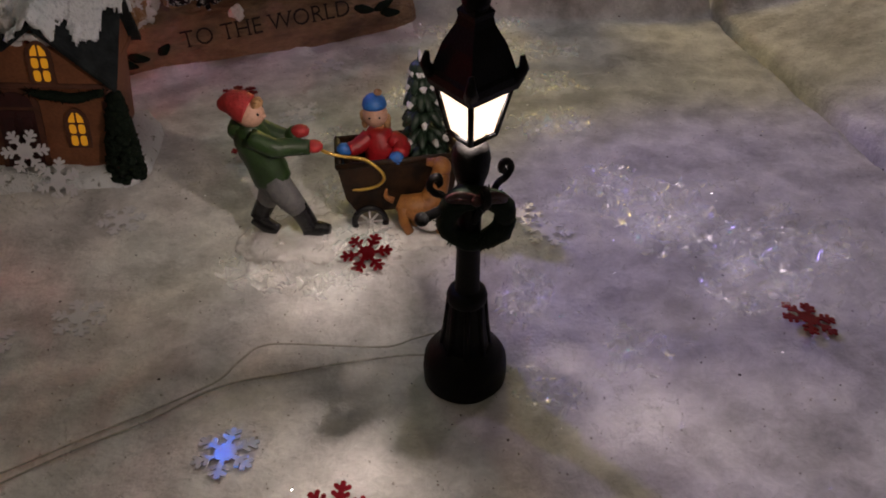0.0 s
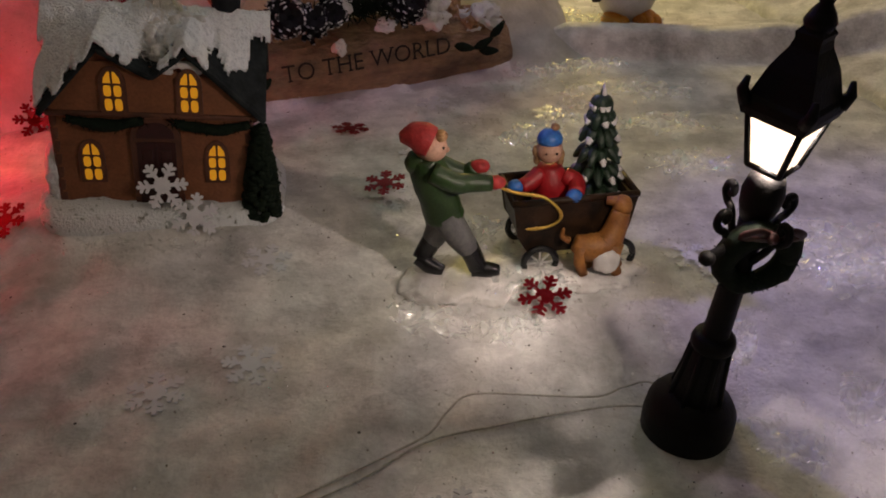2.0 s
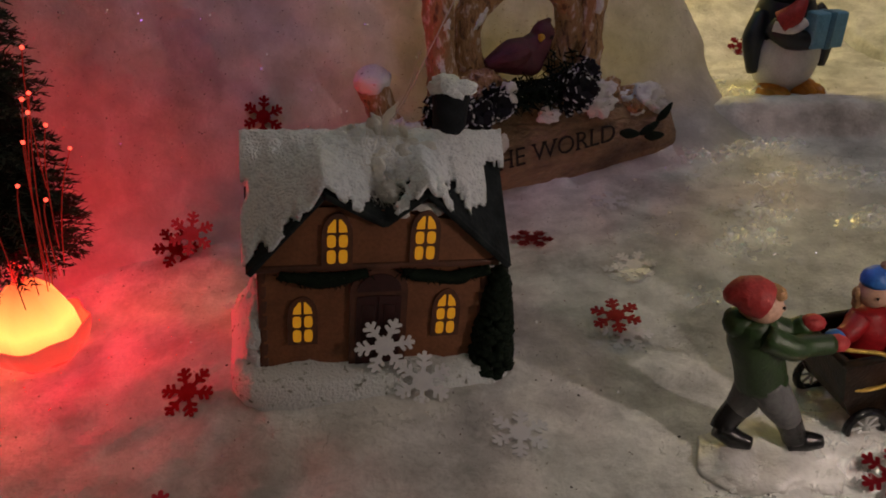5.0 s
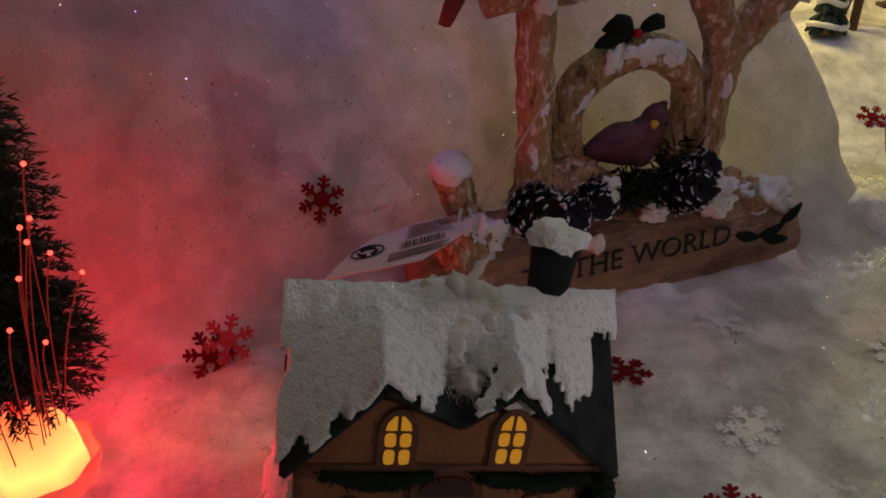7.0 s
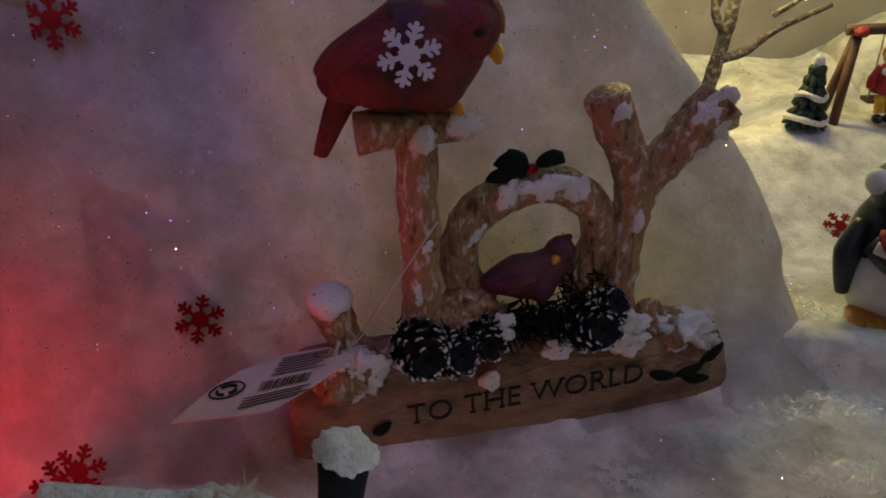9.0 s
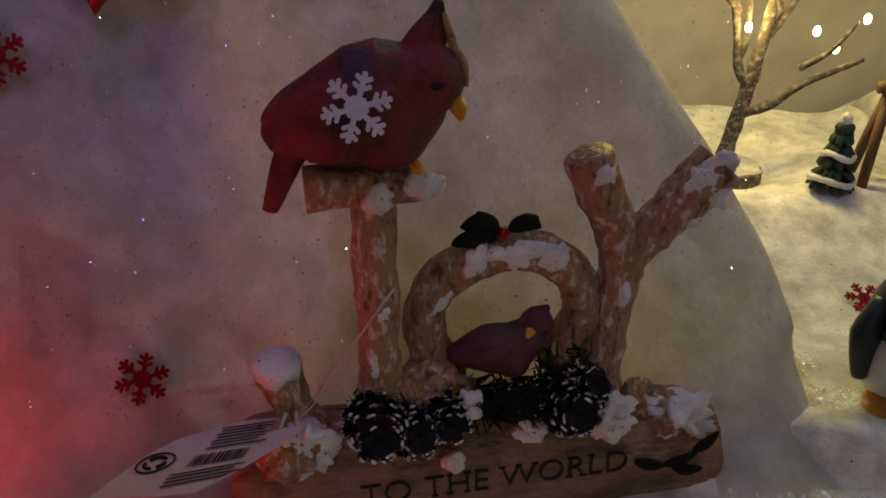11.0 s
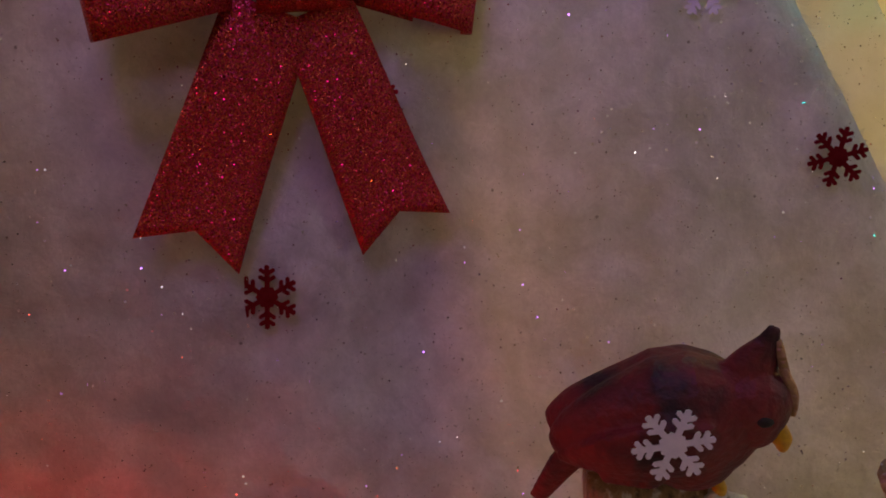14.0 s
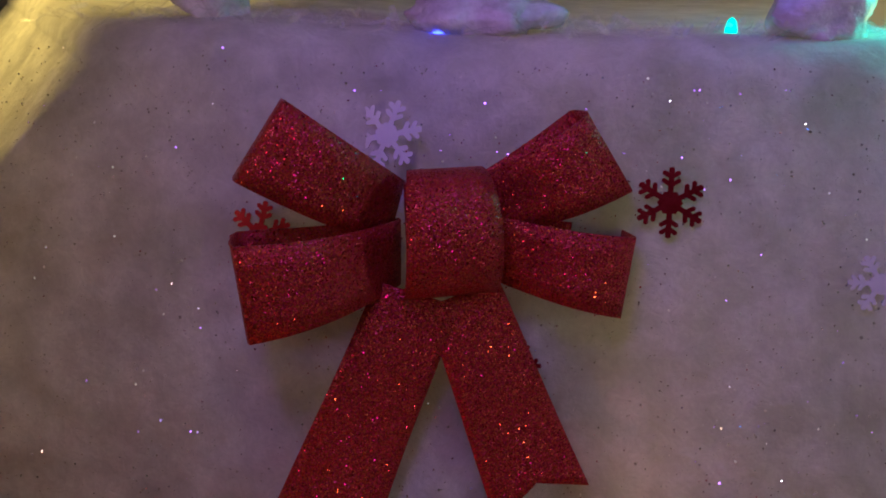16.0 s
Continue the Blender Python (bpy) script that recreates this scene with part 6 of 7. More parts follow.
def fibre_tree():
    mm = 0.001
    tree = thing("fibre_optic_tree", pose(*RED_TREE), "dark bottle-brush tree with red fibre optics on a glowing base", "christmas tree")
    bm = bmesh.new()
    prof = [(15, -5), (18.5, 3), (19.5, 12), (18.5, 20), (14.5, 29), (8, 36), (3, 39)]
    lathe(bm, [(r * 0.84 * mm, z * 0.92 * mm) for r, z in prof], 28)
    for v in bm.verts:
        a = math.atan2(v.co.y, v.co.x)
        v.co.xy = v.co.xy * (1 + 0.07 * math.sin(a * 7))
    base = part("glowing_base", bm, HOT_BASE, tree, "translucent base glowing red and yellow")
    base.visible_shadow = False
    bm = bmesh.new()
    lathe(bm, [(2.4 * mm, 34 * mm), (0.9 * mm, 250 * mm)], 8)
    part("trunk", bm, BARK_PLAIN, tree)
    # added solid core closes the thin crown; near-black paints the shade inside
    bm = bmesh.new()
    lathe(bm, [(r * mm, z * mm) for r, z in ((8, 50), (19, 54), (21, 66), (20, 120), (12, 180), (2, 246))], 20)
    part("crown_core", bm, TREE_CORE, tree, "added solid core, near-black for the shade inside the bristles")
    # drooping boughs, each a spray of stiff needles
    verts, faces = [], []

    def needle(p, q, wide):
        d = (q - p).normalized()
        e = d.cross(Vector((random.gauss(0, 1), random.gauss(0, 1), random.gauss(0, 1)))).normalized() * wide
        n = len(verts)
        verts.extend(tuple(x * mm) for x in (p - e, p + e, q + e * 0.3, q - e * 0.3))
        faces.append((n, n + 1, n + 2, n + 3))
    for k in range(1150):
        z = 47 + 205 * random.random() ** 1.1
        a = random.uniform(0, 2 * math.pi)
        wide = float(np.interp(z, [47, 55, 66, 90, 100, 112, 124, 150, 200, 252], [27, 33, 32.5, 33.5, 28, 31.5, 33, 27, 15, 2])) * random.uniform(0.86, 1.02)
        out, across = Vector((math.cos(a), math.sin(a), 0)), Vector((-math.sin(a), math.cos(a), 0))
        tip = Vector((0, 0, z - 0.16 * wide)) + out * wide
        root = Vector((0, 0, z + 0.12 * wide))
        for j in range(40):
            f = random.uniform(0.30, 1.0)
            c = root.lerp(tip, f) + Vector((0, 0, 1.6 * math.sin(f * math.pi)))
            side = random.choice((-1, 1))
            d = (out * random.uniform(0.5, 1.1) + across * side * random.uniform(0.15, 0.95) + Vector((0, 0, random.gauss(-0.05, 0.35)))).normalized()
            needle(c, c + d * random.uniform(3.2, 5.6) * (1.15 - 0.45 * f), 0.40)
    data = bpy.data.meshes.new("bristles")
    data.from_pydata(verts, [], faces)
    data.materials.append(TREE_GREEN)
    ob = new("bristles", data)
    ob.parent = tree
    tagged(ob, "dark green brush bristles", kind="stuff")
    for a0, z0, a1, z1 in ((-44, 72, -24, 116), (-42, 72, -18, 117), (-46, 70, -23, 111), (-30, 78, 6, 90), (-36, 74, -30, 79), (-52, 70, -43, 88), (-40, 76, -32, 102), (-30, 84, -13, 104), (-25, 108, -12, 132), (-62, 66, -60, 108)):
        along = []
        for f in np.linspace(0, 1, 9):
            a, r = math.radians(a0 + (a1 - a0) * f), 33.5 + 1.8 * f
            along.append(Vector((math.cos(a) * r, math.sin(a) * r, z0 - 26 * (1 - f) ** 3 + (z1 - z0) * f)) * mm)
        bm = bmesh.new()
        ring_tube(bm, along, 0.22 * mm, 5)
        fibre = part("fibre", bm, FIBRE, tree, "clear fibre lit red")
        bm = bmesh.new()
        blob(bm, along[-1], (0.8 * mm, 0.8 * mm, 0.8 * mm), level=2)
        part("fibre_tip", bm, TIP, fibre, "glowing red tip")
    # thin pleated saucer round the lit base
    bm = bmesh.new()
    rings = []
    for r, z in ((15.5, 0.5), (18, 3), (20, 8), (21, 13), (20.4, 13.2), (19.2, 8.4), (17, 4), (15, 1.5)):
        rings.append([bm.verts.new(Vector((math.cos(2 * math.pi * k / 56) * r * (1 + 0.05 * math.sin(k * math.pi / 4)), math.sin(2 * math.pi * k / 56) * r * (1 + 0.05 * math.sin(k * math.pi / 4)), z + 0.8 * math.sin(k * math.pi / 4 + 1))) * mm) for k in range(56)])
    for a, b in zip(rings, rings[1:]):
        for k in range(56):
            bm.faces.new((a[k], a[(k + 1) % 56], b[(k + 1) % 56], b[k]))
    saucer = part("saucer", bm, SAUCER, tree, "milky pleated saucer lit from within")
    saucer.visible_shadow = False


def base_glow():
    """The lit base: yellow in its core, red towards the rim of each facet."""
    m = glowing("lit_translucent_base", (1.0, 0.05, 0.03), 1.35)
    nodes, links = m.node_tree.nodes, m.node_tree.links
    coord = next(n for n in nodes if n.type == "TEX_COORD")
    split, ramp = nodes.new("ShaderNodeSeparateXYZ"), nodes.new("ShaderNodeValToRGB")
    links.new(coord.outputs["Object"], split.inputs[0])
    scale = nodes.new("ShaderNodeMath")
    scale.operation, scale.inputs[1].default_value = "MULTIPLY", 26.0
    links.new(split.outputs[2], scale.inputs[0])
    links.new(scale.outputs[0], ramp.inputs[0])
    e = ramp.color_ramp.elements
    e[0].position, e[0].color = 0.0, (1.0, 0.02, 0.02, 1)
    e[1].position, e[1].color = 1.0, (1.0, 0.03, 0.02, 1)
    mid = ramp.color_ramp.elements.new(0.45)
    mid.color = (1.0, 0.7, 0.16, 1)
    links.new(ramp.outputs[0], nodes["Principled BSDF"].inputs["Emission Color"])
    return m


HOT_BASE = base_glow()
fibre_tree()

# ---- penguin figure ----


def penguin():
    mm = 0.001
    V = lambda x, y, z: Vector((x, y, z)) * mm
    x, y = PENGUIN
    bm = bmesh.new()
    blob(bm, V(0, 0, 24), (21 * mm, 18 * mm, 24 * mm), mi=1, level=4)
    ring_tube(bm, smooth_path([V(0, 3, 12), V(0, 5, 30), V(0, 5, 48), V(0, 4, 58)], 6), spread([17 * mm, 21.5 * mm, 18 * mm, 13 * mm], 19), 20, mi=0)
    blob(bm, V(0, 2, 66), (17 * mm, 16 * mm, 16 * mm), mi=0)
    for side in (-1, 1):
        ring_tube(bm, smooth_path([V(side * 17, 2, 50), V(side * 23, -2, 36), V(side * 22, -4, 16)], 5), spread([4 * mm, 6.5 * mm, 3 * mm], 11), 10, mi=0)
        for toe in (-5, 0, 5):
            blob(bm, V(side * 11 + toe, -13, 4), (4.6 * mm, 9 * mm, 4.4 * mm), mi=2, level=2)
        blob(bm, V(side * 11, -8, 5), (8 * mm, 9 * mm, 5.5 * mm), mi=2)
        blob(bm, V(side * 17, 1, 70), (5 * mm, 6 * mm, 6 * mm), mi=3)
    ring_tube(bm, smooth_path([V(-17, -8, 44), V(-8, -17, 38), V(6, -20, 36)], 5), spread([5 * mm, 6.5 * mm, 4.5 * mm], 11), 12, mi=0)
    block(bm, (22 * mm, 10 * mm, 20 * mm), pose(0.011, -0.019, 0.042, 0, 4, 8), 1.2 * mm, mi=4)
    block(bm, (4 * mm, 10.6 * mm, 20.6 * mm), pose(0.011, -0.0192, 0.042, 0, 4, 8), 0.4 * mm, mi=6)
    ring_tube(bm, smooth_path([V(-14, -15, 47), V(-9, -18, 52), V(-3, -17, 60)], 5), spread([7 * mm, 6 * mm, 2 * mm], 11), 12, mi=5)
    ring_tube(bm, smooth_path([V(-18, -14, 45), V(-10, -20, 44), V(-2, -19, 47)], 5), 3.0 * mm, 10, mi=3)
    ob = part("penguin_figure", bm, [PENG_BLACK, PENG_WHITE, PENG_ORANGE, PENG_WHITE, PENG_BLUE, HAT_RED, PENG_BLUE_DARK])
    ob.matrix_basis = pose(x, y, ground_height(x, y) - 0.001, 0, 0, 6) @ Matrix.Diagonal((1.12, 1.12, 1.15, 1))
    tagged(ob, "black and white penguin figure with orange feet holding a blue gift", "penguin figure")


PENGUIN = (0.0765, 0.6255)
PENG_BLACK = material("penguin_black_paint", (0.012, 0.018, 0.024), (0.02, 0.026, 0.034), rough=0.4, scale=150)
PENG_WHITE = material("penguin_white_paint", (0.72, 0.72, 0.72), (0.62, 0.62, 0.62), rough=0.5, scale=120)
PENG_ORANGE = material("orange_paint", (0.6, 0.25, 0.02), (0.46, 0.17, 0.012), rough=0.45, scale=150)
PENG_BLUE = material("light_blue_paint", (0.16, 0.42, 0.6), (0.11, 0.32, 0.5), rough=0.4, scale=150)
PENG_BLUE_DARK = material("deep_blue_ribbon_paint", (0.05, 0.2, 0.34), rough=0.4, scale=150)
penguin()

# ---- lit twig tree behind the hill ----
TWIG = material("brown_twig_with_frost", (0.07, 0.05, 0.04), (0.3, 0.28, 0.26), rough=0.8, scale=260, cover=0.6, edge=0.12, bump=0.9)
WARM_LED = glowing("warm_led", (1.0, 0.72, 0.25), 30.0)
LEDS = []


def twig_tree():
    mm = 0.001
    x, y = TWIG_TREE
    z = ground_height(x, y)
    tree = thing("twig_tree", pose(x, y, z), "bare brown frosted twig tree with warm lights", "lit tree")
    bm = bmesh.new()
    lathe(bm, [(r * mm, h * mm) for r, h in ((26, -8), (26.5, 2), (26, 13), (25, 15))], 24, pose(0.002, -0.010, 0))
    stump = part("base", bm, TWIG, tree, "round bark base")
    bm = bmesh.new()
    blob(bm, (0.002, -0.010, 14.5 * mm), (25.5 * mm, 25.5 * mm, 3 * mm), wob=0.2)
    part("base_snow", bm, SNOW, stump, "snow on the base")
    V = lambda a, b, c: Vector((a, b, c)) * mm
    limbs = [([(0, 0, 8), (3, 0, 35), (7, 0, 60), (9, 0, 80)], (6.4, 5.4)), ([(9, 0, 76), (13, -2, 112), (17, 0, 160), (20, 2, 225)], (5.6, 2.4)),
             ([(8, 0, 74), (-2, -4, 90), (-8, -6, 118), (-20, -6, 165)], (4.0, 2.0)), ([(-2, -3, 92), (0, -8, 112), (-4, -10, 145)], (2.8, 1.5)),
             ([(6, 0, 52), (26, -5, 62), (46, -6, 80), (82, -4, 98)], (4.4, 2.2)), ([(40, -6, 90), (56, -12, 104), (70, -14, 126)], (2.6, 1.3)),
             ([(16, 0, 110), (32, 4, 140), (44, 8, 178)], (3.2, 1.5)), ([(20, -2, 130), (8, -8, 156), (2, -10, 190)], (2.6, 1.2)), ([(-7, -6, 128), (-22, -8, 140), (-34, -10, 150)], (2.2, 1.1)), ([(-18, -6, 160), (-22, -7, 185), (-24, -8, 212)], (2.0, 1.1)), ([(42, 8, 176), (48, 2, 200), (52, -2, 222)], (1.8, 1.1))]
    for pts, (r0, r1) in limbs:
        bm = bmesh.new()
        path = smooth_path([V(*p) for p in pts], 6)
        ring_tube(bm, path, spread([r0 * mm, r1 * mm], len(path)), 10, wob=0.25)
        part("limb", bm, TWIG, tree)
    for p in ((-1, -12, 118), (4, -12, 142), (44, -14, 118), (74, -16, 128), (60, -10, 106), (-16, -10, 172), (26, -6, 168), (44, 4, 180), (18, -4, 226), (-24, -8, 212), (52, -2, 222)):
        bm = bmesh.new()
        blob(bm, V(*p), (2.4 * mm, 2.4 * mm, 3.6 * mm), level=2)
        led = part("led", bm, WARM_LED, tree, "glowing warm led")
        led.visible_shadow = False
        LEDS.append(Vector((x, y, z)) + V(*p))


TWIG_TREE = (0.022, 0.880)
twig_tree()
lamp("twig_tree_light", "POINT", LEDS[0] + Vector((0, 0, 0.006)), 0.3, (1.0, 0.72, 0.2), 0.02)
for k in (8, 9, 10):
    lamp("twig_tree_light", "POINT", LEDS[k] + Vector((0, 0, 0.006)), 0.5, (1.0, 0.75, 0.22), 0.03)

# ---- swing with a doll, and a small fir ----


def swing():
    mm = 0.001
    V = lambda a, b, c: Vector((a, b, c)) * mm
    x, y = 0.109, 0.836
    frame_ = thing("toy_swing", pose(x, y, ground_height(x, y), 0, 0, 8), "brown wooden toy swing with a small doll in a red coat", "toy swing")
    for sx in (0, 62):
        for sy in (-10, 12):
            bm = bmesh.new()
            ring_tube(bm, [V(sx - 4, sy, -3), V(sx + 4, 1, 66)], 3.6 * mm, 10, wob=0.15)
            part("leg", bm, SWING_WOOD, frame_)
    bm = bmesh.new()
    ring_tube(bm, [V(-4, 1, 66), V(30, 1, 67), V(70, 1, 66)], 4.2 * mm, 10, wob=0.15)
    part("crossbar", bm, SWING_WOOD, frame_)
    for sx in (23, 43):
        bm = bmesh.new()
        ring_tube(bm, [V(sx, 0, 66), V(sx - 2, -4, 16)], 0.6 * mm, 6)
        part("rope", bm, ROPE, frame_)
    bm = bmesh.new()
    block(bm, (26 * mm, 12 * mm, 3 * mm), pose(0.031, -0.004, 0.016), 0.6 * mm)
    part("seat", bm, SWING_WOOD, frame_)
    bm = bmesh.new()
    blob(bm, V(4, -4, 66), (5 * mm, 4 * mm, 4 * mm), wob=0.4)
    part("bow", bm, HAT_RED, frame_, "dark red bow")
    bm = bmesh.new()
    ring_tube(bm, smooth_path([V(31, -4, 42), V(31, -4, 32), V(31, -4, 22)], 4), spread([5 * mm, 9 * mm, 10 * mm], 9), 14, mi=0)
    blob(bm, V(31, -4, 48), (6.4 * mm, 6 * mm, 6.4 * mm), mi=1)
    blob(bm, V(31, -2, 50.5), (6.8 * mm, 5.6 * mm, 5.4 * mm), mi=2)
    for s in (-1, 1):
        ring_tube(bm, smooth_path([V(31 + s * 6, -4, 40), V(31 + s * 12, -6, 32), V(31 + s * 12, -7, 26)], 4), 3.2 * mm, 8, mi=0)
        ring_tube(bm, [V(31 + s * 4, -9, 20), V(31 + s * 4, -12, 8)], [4 * mm, 3.6 * mm], 8, mi=3)
        blob(bm, V(31 + s * 4, -13, 4), (4 * mm, 5.5 * mm, 3.6 * mm), mi=4, level=2)
    ring_tube(bm, [V(24, -8, 39), V(31, -11, 36), V(38, -8, 39)], 2.2 * mm, 8, mi=5)
    part("doll", bm, [RED_COAT, SKIN, BARK_PLAIN, YELLOW, BOOT, PENG_WHITE], frame_, "doll in a red coat and yellow trousers")
    tx, ty = 0.0845, 0.820
    fir = thing("toy_fir", pose(tx, ty, ground_height(tx, ty)), "small dark green toy fir with snow on its boughs", "toy tree")
    bm = bmesh.new()
    lathe(bm, [(3 * mm, -3 * mm), (1 * mm, 50 * mm)], 8)
    part("trunk", bm, BARK_PLAIN, fir)
    bm = bmesh.new()
    for tier, (z, r) in enumerate(((4, 15.5), (12, 14), (20, 12), (28, 10), (36, 7.5), (43, 5))):
        for k in range(11):
            a = 2 * math.pi * (k + 0.5 * (tier % 2)) / 11 + random.uniform(-0.2, 0.2)
            d = Vector((math.cos(a), math.sin(a), 0))
            p = Vector((0, 0, z * mm))
            ring_tube(bm, smooth_path([p + V(0, 0, 4), p + d * r * 0.6 * mm + V(0, 0, 2), p + d * r * mm + V(0, 0, -2)], 3), spread([2 * mm, 3.0 * mm, 0.9 * mm], 7), 6, wob=0.7)
    crown = part("crown", bm, BLACK_GREEN_LIT, fir)
    bm = bmesh.new()
    for tier, (z, r) in enumerate(((9, 14), (26, 9.5))):
        pts = [V(math.cos(a) * r, math.sin(a) * r, z + 2 * math.sin(2 * a)) for a in np.linspace(0, 2 * math.pi, 25)]
        ring_tube(bm, pts, 2.2 * mm, 8, wob=0.4)
    blob(bm, V(0, 0, 50), (4 * mm, 4 * mm, 5 * mm), wob=0.3)
    part("bough_snow", bm, PATCH, fir, "white snow along the boughs")


SWING_WOOD = material("dark_brown_wood_paint", (0.13, 0.06, 0.032), (0.07, 0.032, 0.018), rough=0.6, scale=120, stretch=(1, 1, 0.3))
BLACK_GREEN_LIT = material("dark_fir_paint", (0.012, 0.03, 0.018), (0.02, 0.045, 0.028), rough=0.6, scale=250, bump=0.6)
swing()

# ---- top of the hill: snowy feet of figures and small lights ----


def top_of_hill(u, back):
    p = hill_point(u, TOP_V) + HILL_V * 0.016 + HILL_BACK * (0.016 + back)
    return p


def figure_foot(u, back, a, b, c, label):
    bm = bmesh.new()
    blob(bm, (0, 0, c * 0.6), (a, b, c), wob=0.3, freq=75, level=4)
    for v in bm.verts:
        v.co.z = max(v.co.z, -0.002)
    ob = part("figure_base", bm, RESIN_SNOW)
    p = top_of_hill(u, back)
    ob.matrix_basis = pose(*p, 0, 0, 19.5)
    return tagged(ob, label, "figure base", "figure bases on the hill")


figure_foot(-0.187, 0.022, 0.014, 0.014, 0.012, "dark grey figure base standing on the snow hill")
figure_foot(-0.083, 0.020, 0.029, 0.02, 0.009, "white snowy figure base standing on the snow hill")
figure_foot(0.042, 0.016, 0.018, 0.016, 0.013, "white snowy figure base at the edge of the snow hill")


def bulb(u, back, color, power, label):
    m = glowing("led_" + label.split()[0], color, power)
    bm = bmesh.new()
    lathe(bm, [(0.0016, -0.004), (0.0022, 0.0), (0.0024, 0.003), (0.0016, 0.0058), (0.0004, 0.007)], 12)
    ob = part("led_bulb", bm, m)
    ob.visible_shadow = False
    p = top_of_hill(u, back)
    ob.matrix_basis = pose(*(p + Vector((0, 0, -0.0015))))
    tagged(ob, label, "led bulb", "led bulbs on the hill")
    return p + Vector((0, 0, 0.008))


bulb(-0.098, 0.008, (0.03, 0.05, 1.0), 12, "blue led bulb lying on the snow hill")
bulb(0.012, 0.026, (0.0, 1.0, 0.7), 2, "teal led bulb lying on the snow hill")

# ---- crinkled film and glitter on the snow ----


def scatter_film():
    verts, faces = [], []
    patches = ((0.10, 0.30, 0.05, 0.03, 90), (0.155, 0.27, 0.04, 0.04, 60), (0.03, 0.53, 0.05, 0.025, 90), (-0.03, 0.275, 0.04, 0.02, 60), (0.03, 0.30, 0.03, 0.03, 50), (-0.05, 0.325, 0.02, 0.02, 24),
               (0.03, 0.235, 0.02, 0.02, 30), (0.06, 0.20, 0.03, 0.02, 30), (-0.02, 0.46, 0.06, 0.04, 60), (-0.08, 0.29, 0.02, 0.015, 20), (-0.20, 0.325, 0.04, 0.008, 30), (-0.12, 0.17, 0.05, 0.02, 14), (0.09, 0.66, 0.05, 0.04, 30))
    for cx, cy, sx, sy, n in patches:
        for _ in range(n):
            x, y = random.gauss(cx, sx * 0.6), random.gauss(cy, sy * 0.6)
            p = Vector((x, y, ground_height(x, y) + random.uniform(0.0005, 0.0045)))
            a, length, wide = random.uniform(0, 2 * math.pi), random.uniform(0.002, 0.008), random.uniform(0.0002, 0.0012)
            d = Vector((math.cos(a), math.sin(a), random.gauss(0, 0.3))).normalized()
            s = d.cross(Vector((random.gauss(0, 0.5), random.gauss(0, 0.5), 1))).normalized()
            k0 = len(verts)
            for k in range(5):
                t = k / 4 - 0.5
                q = p + d * length * t + Vector((random.gauss(0, 1), random.gauss(0, 1), random.gauss(0, 1))) * 0.0006
                w = s * wide * (0.3 + 0.7 * math.sin((t + 0.5) * math.pi)) + Vector((0, 0, random.gauss(0, 0.0008)))
                verts += [tuple(q - w), tuple(q), tuple(q + w)]
            for k in range(4):
                for j in range(2):
                    b = k0 + k * 3 + j
                    faces.append((b, b + 1, b + 4, b + 3))
    for _ in range(520):
        u, back = random.uniform(-0.26, 0.07), random.uniform(-0.004, 0.03)
        p = top_of_hill(u, back) + Vector((0, 0, random.uniform(0.0, 0.005)))
        d = Vector((random.gauss(0, 1), random.gauss(0, 1), random.gauss(0, 0.5))).normalized()
        s = d.cross(Vector((random.gauss(0, 0.6), random.gauss(0, 0.6), 1))).normalized() * random.uniform(0.0004, 0.002)
        e, k0 = d * random.uniform(0.001, 0.005), len(verts)
        verts += [tuple(p - e - s), tuple(p + e - s * 0.4), tuple(p + e + s), tuple(p - e + s * 0.4)]
        faces.append((k0, k0 + 1, k0 + 2, k0 + 3))
    data = bpy.data.meshes.new("film_shreds")
    data.from_pydata(verts, [], faces)
    data.materials.append(FILM)
    film = new("film_shreds", data)
    film.visible_shadow = False
    tagged(film, "clear crinkled plastic snow shreds scattered on the batting", "film shreds", kind="stuff")


def snow_bank():
    """Loose snow heaped against the front of the lettered log."""
    grid = np.zeros((140, 16, 3))
    for i, x in enumerate(np.linspace(-0.112, 0.122, 140)):
        heap = 0.0016 + 0.0055 * max(0.0, noise.noise((x * 26, 3.1, 0)) + 0.18) + 0.0045 * float(smoothstep(0.05, 0.10, x))
        ends = min(1.0, (x + 0.112) / 0.02, (0.122 - x) / 0.014)
        for j in range(16):
            f = j / 15
            p = SIGN @ Vector((x, 0.003 - f * (0.020 + 0.008 * noise.noise((x * 40, 8, 0))), 0))
            bump = 0.0011 * noise.fractal((p.x * 140, p.y * 140, 4), 0.9, 2.1, 3) * (1 - f)
            grid[i, j] = (p.x, p.y, ground_height(p.x, p.y) - 0.0012 * f + ends * heap * (1 - f) ** 1.6 + bump)
    tagged(sheet("snow_bank", grid, SNOW), "loose white snow heaped along the sign log", "snow", kind="stuff")


snow_bank()


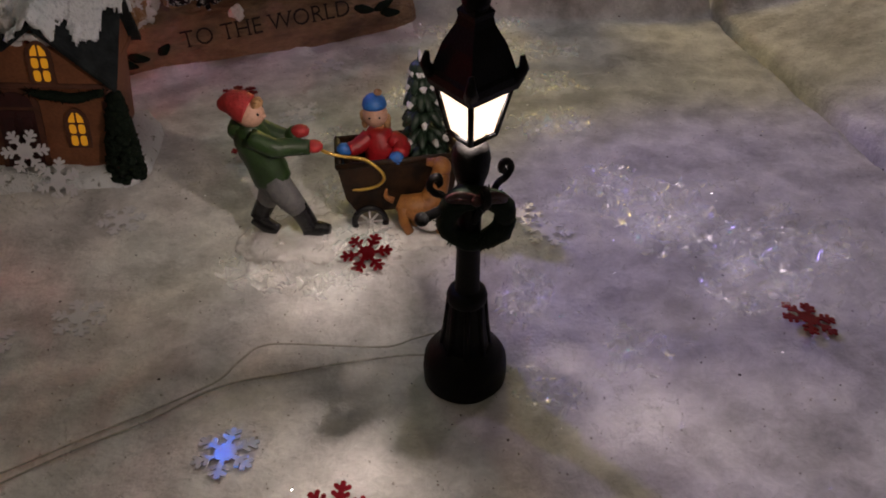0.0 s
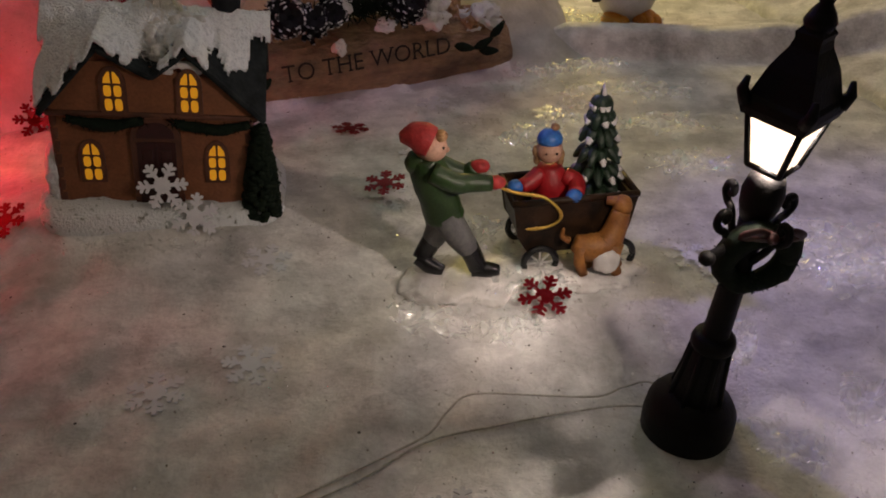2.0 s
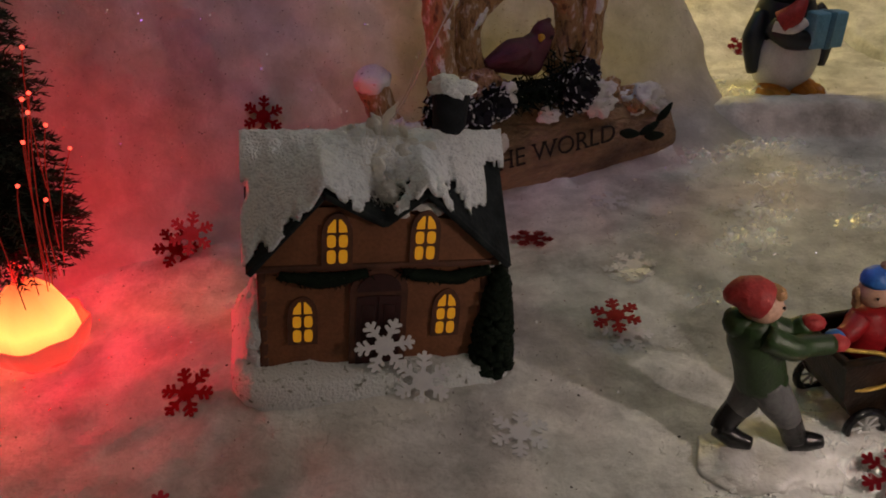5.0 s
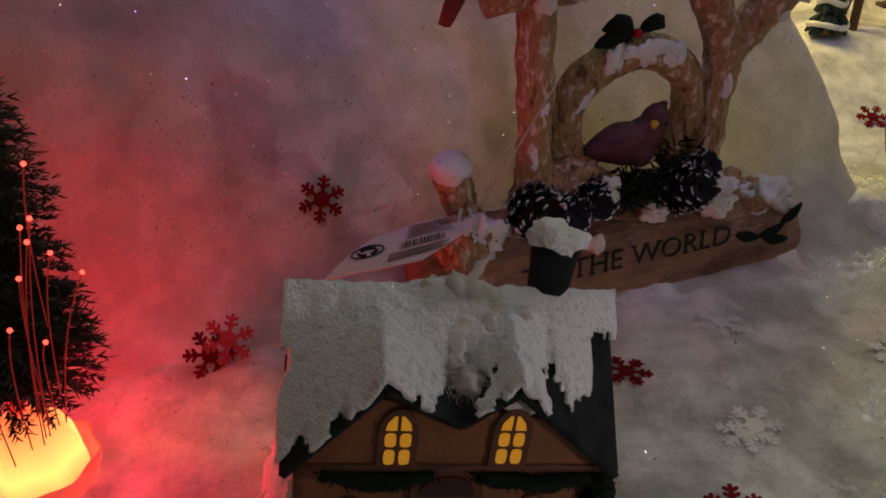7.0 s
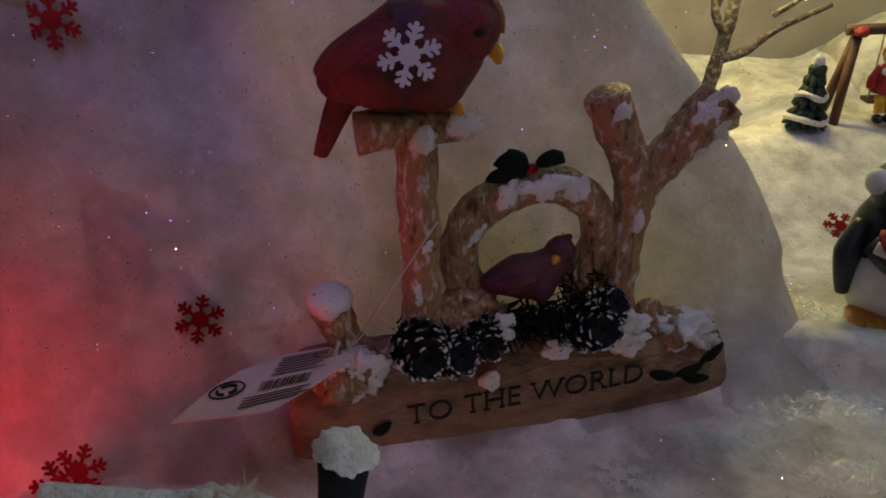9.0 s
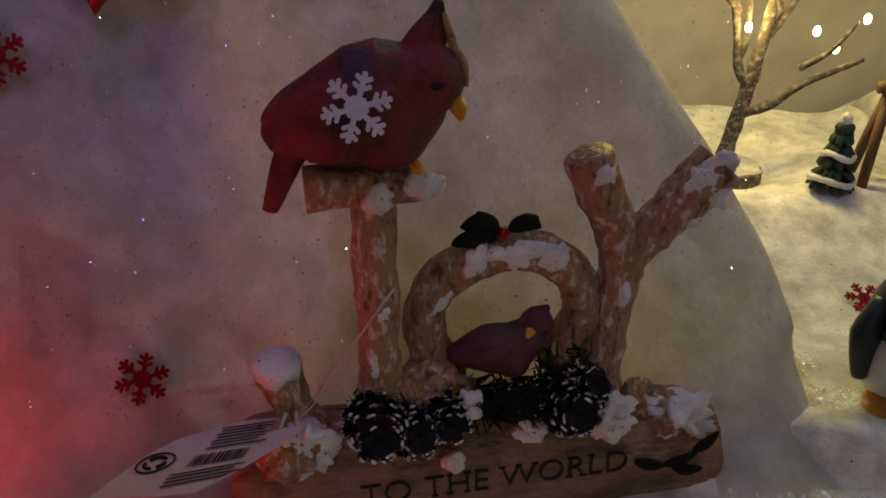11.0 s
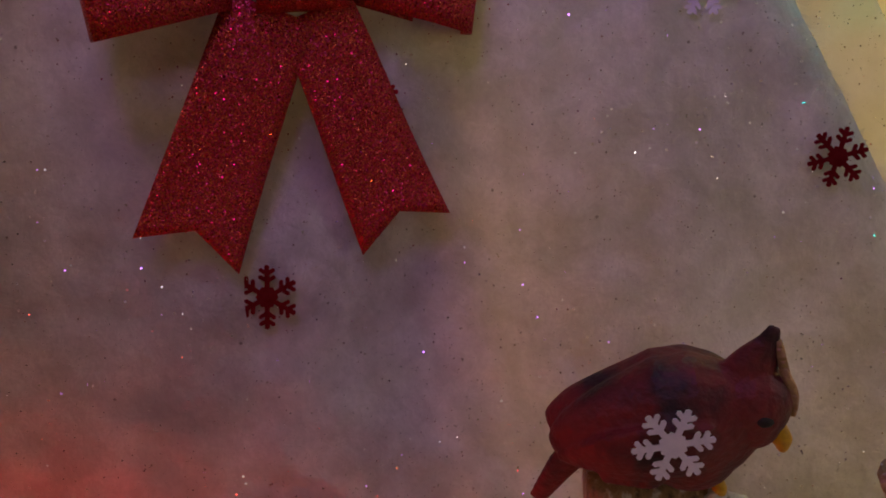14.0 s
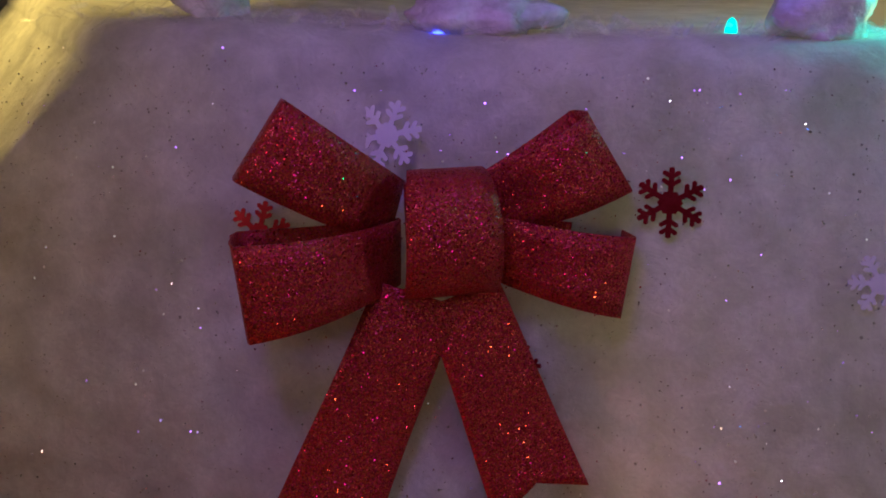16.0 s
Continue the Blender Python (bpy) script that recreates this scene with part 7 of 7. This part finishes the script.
def scatter_glitter():
    verts, faces = [], []

    def speck(p, n):
        a = Vector((random.gauss(0, 1), random.gauss(0, 1), random.gauss(0, 1))).normalized()
        b = a.cross(n + Vector((random.gauss(0, 0.5), random.gauss(0, 0.5), random.gauss(0, 0.5)))).normalized()
        r = random.uniform(0.00016, 0.00046)
        k = len(verts)
        verts.extend(tuple(p + x * r) for x in (a, b, -a, -b))
        faces.append((k, k + 1, k + 2, k + 3))
    for _ in range(10000):
        x, y = random.uniform(-0.36, 0.26), random.uniform(0.12, 0.7)
        speck(Vector((x, y, ground_height(x, y) + 0.0007)), Vector((0, 0, 1)))
    for _ in range(16000):
        u, v = random.uniform(-0.36, 0.22), random.uniform(-0.18, 0.15)
        speck(hill_surface(u, v, 0.0006), HILL_OUT)
    data = bpy.data.meshes.new("glitter_specks")
    data.from_pydata(verts, [], faces)
    data.materials.append(SPECK)
    tagged(new("glitter_specks", data), "fine silver glitter specks on the snow", "glitter", kind="stuff")


def edge_fibres():
    """Loose fibres that stand out along the rounded edge of the hill."""
    verts, faces = [], []
    for _ in range(1500):
        v = random.uniform(-0.10, TOP_V)
        u = float(np.interp(v, HILL_EDGE_V, HILL_EDGE_U)) - 0.022
        a = math.radians(random.uniform(15, 100))
        lie_out = HILL_U * math.sin(a) + HILL_BACK * -math.cos(a)
        p = hill_point(u, v) + HILL_U * 0.03 * math.sin(a) + HILL_BACK * 0.03 * (1 - math.cos(a))
        d = (lie_out + Vector((random.gauss(0, 0.7), random.gauss(0, 0.7), random.gauss(0, 0.7)))).normalized()
        e = d.orthogonal().normalized() * 0.00006
        n, k = random.uniform(0.0025, 0.006), len(verts)
        bend = Vector((random.gauss(0, 1), random.gauss(0, 1), random.gauss(0, 1))) * 0.0008
        mid, end = p + d * n * 0.5 + bend, p + d * n
        verts += [tuple(q) for q in (p - d * 0.002 - e, p - d * 0.002 + e, mid + e, mid - e, end)]
        faces += [(k, k + 1, k + 2, k + 3), (k + 3, k + 2, k + 4)]
    data = bpy.data.meshes.new("batting_fibres")
    data.from_pydata(verts, [], faces)
    data.materials.append(SNOW_FLAP)
    tagged(new("batting_fibres", data), "loose white fibres along the edge of the batting", "fibres", kind="stuff")


edge_fibres()


def film_scrap(x, y, wide, deep, spin, seed):
    """A crinkled piece of clear film lying on the batting."""
    n, m_ = 36, 30
    s, c = math.sin(math.radians(spin)), math.cos(math.radians(spin))
    grid, keep = np.zeros((n, m_, 3)), np.zeros((n, m_), bool)
    for i in range(n):
        for j in range(m_):
            a, b = i / (n - 1) - 0.5, j / (m_ - 1) - 0.5
            px, py = x + (a * c * wide - b * s * deep), y + (a * s * wide + b * c * deep)
            ridge = (0.5 - abs(noise.noise((px * 130, py * 130, seed)))) * 0.009 + abs(noise.noise((px * 280, py * 280, seed + 4))) * 0.0034
            grid[i, j] = (px, py, ground_height(px, py) + 0.0006 + ridge)
            keep[i, j] = math.hypot(a, b) < 0.40 + 0.16 * noise.noise((a * 5, b * 5, seed))
    ob = sheet("film_scrap", grid, SCRAP, keep=keep)
    ob.visible_shadow = False
    tagged(ob, "crinkled scrap of clear plastic film lying on the snow", "film scrap", "film scraps on the snow")


def wispy_film():
    """Clear film, milky in streaks."""
    m = film_material("clear_film_scrap")
    nodes, links = m.node_tree.nodes, m.node_tree.links
    coord, wisp, level = nodes.new("ShaderNodeTexCoord"), nodes.new("ShaderNodeTexNoise"), nodes.new("ShaderNodeMapRange")
    wisp.inputs["Scale"].default_value, wisp.inputs["Detail"].default_value, wisp.inputs["Distortion"].default_value = 90, 5, 1.6
    links.new(coord.outputs["Object"], wisp.inputs["Vector"])
    for k, value in ((1, 0.38), (2, 0.66), (3, 0.05), (4, 0.6)):
        level.inputs[k].default_value = value
    links.new(wisp.outputs["Fac"], level.inputs[0])
    last = nodes["Material Output"].inputs[0].links[0].from_node
    links.new(level.outputs[0], last.inputs[0])
    return m


SCRAP = wispy_film()
FILM_AT = ((0.10, 0.313, 0.075, 0.06, 20), (0.11, 0.285, 0.08, 0.06, -30), (0.145, 0.276, 0.075, 0.06, 50), (0.123, 0.249, 0.055, 0.04, 10), (0.035, 0.2545, 0.04, 0.026, 70), (0.0725, 0.2192, 0.035, 0.026, -20),
           (0.061, 0.3966, 0.055, 0.04, 0), (0.078, 0.335, 0.05, 0.035, 30), (-0.041, 0.266, 0.04, 0.02, 20), (-0.051, 0.339, 0.028, 0.02, 60), (0.0365, 0.205, 0.04, 0.026, -40),
           (0.03, 0.51, 0.06, 0.026, 10), (0.06, 0.45, 0.075, 0.045, -10), (-0.015, 0.44, 0.06, 0.04, 40), (-0.035, 0.295, 0.05, 0.03, 15), (-0.075, 0.27, 0.05, 0.03, -25), (0.034, 0.552, 0.07, 0.025, 5), (0.000, 0.550, 0.05, 0.025, -10), (0.043, 0.612, 0.05, 0.03, 30), (0.032, 0.645, 0.045, 0.03, 0),
           (-0.056, 0.392, 0.035, 0.02, 15), (0.070, 0.500, 0.06, 0.035, -20), (0.012, 0.475, 0.05, 0.03, 50))
scatter_film()
scatter_glitter()
for n, row in enumerate(FILM_AT):
    film_scrap(*row, seed=n * 3.7)
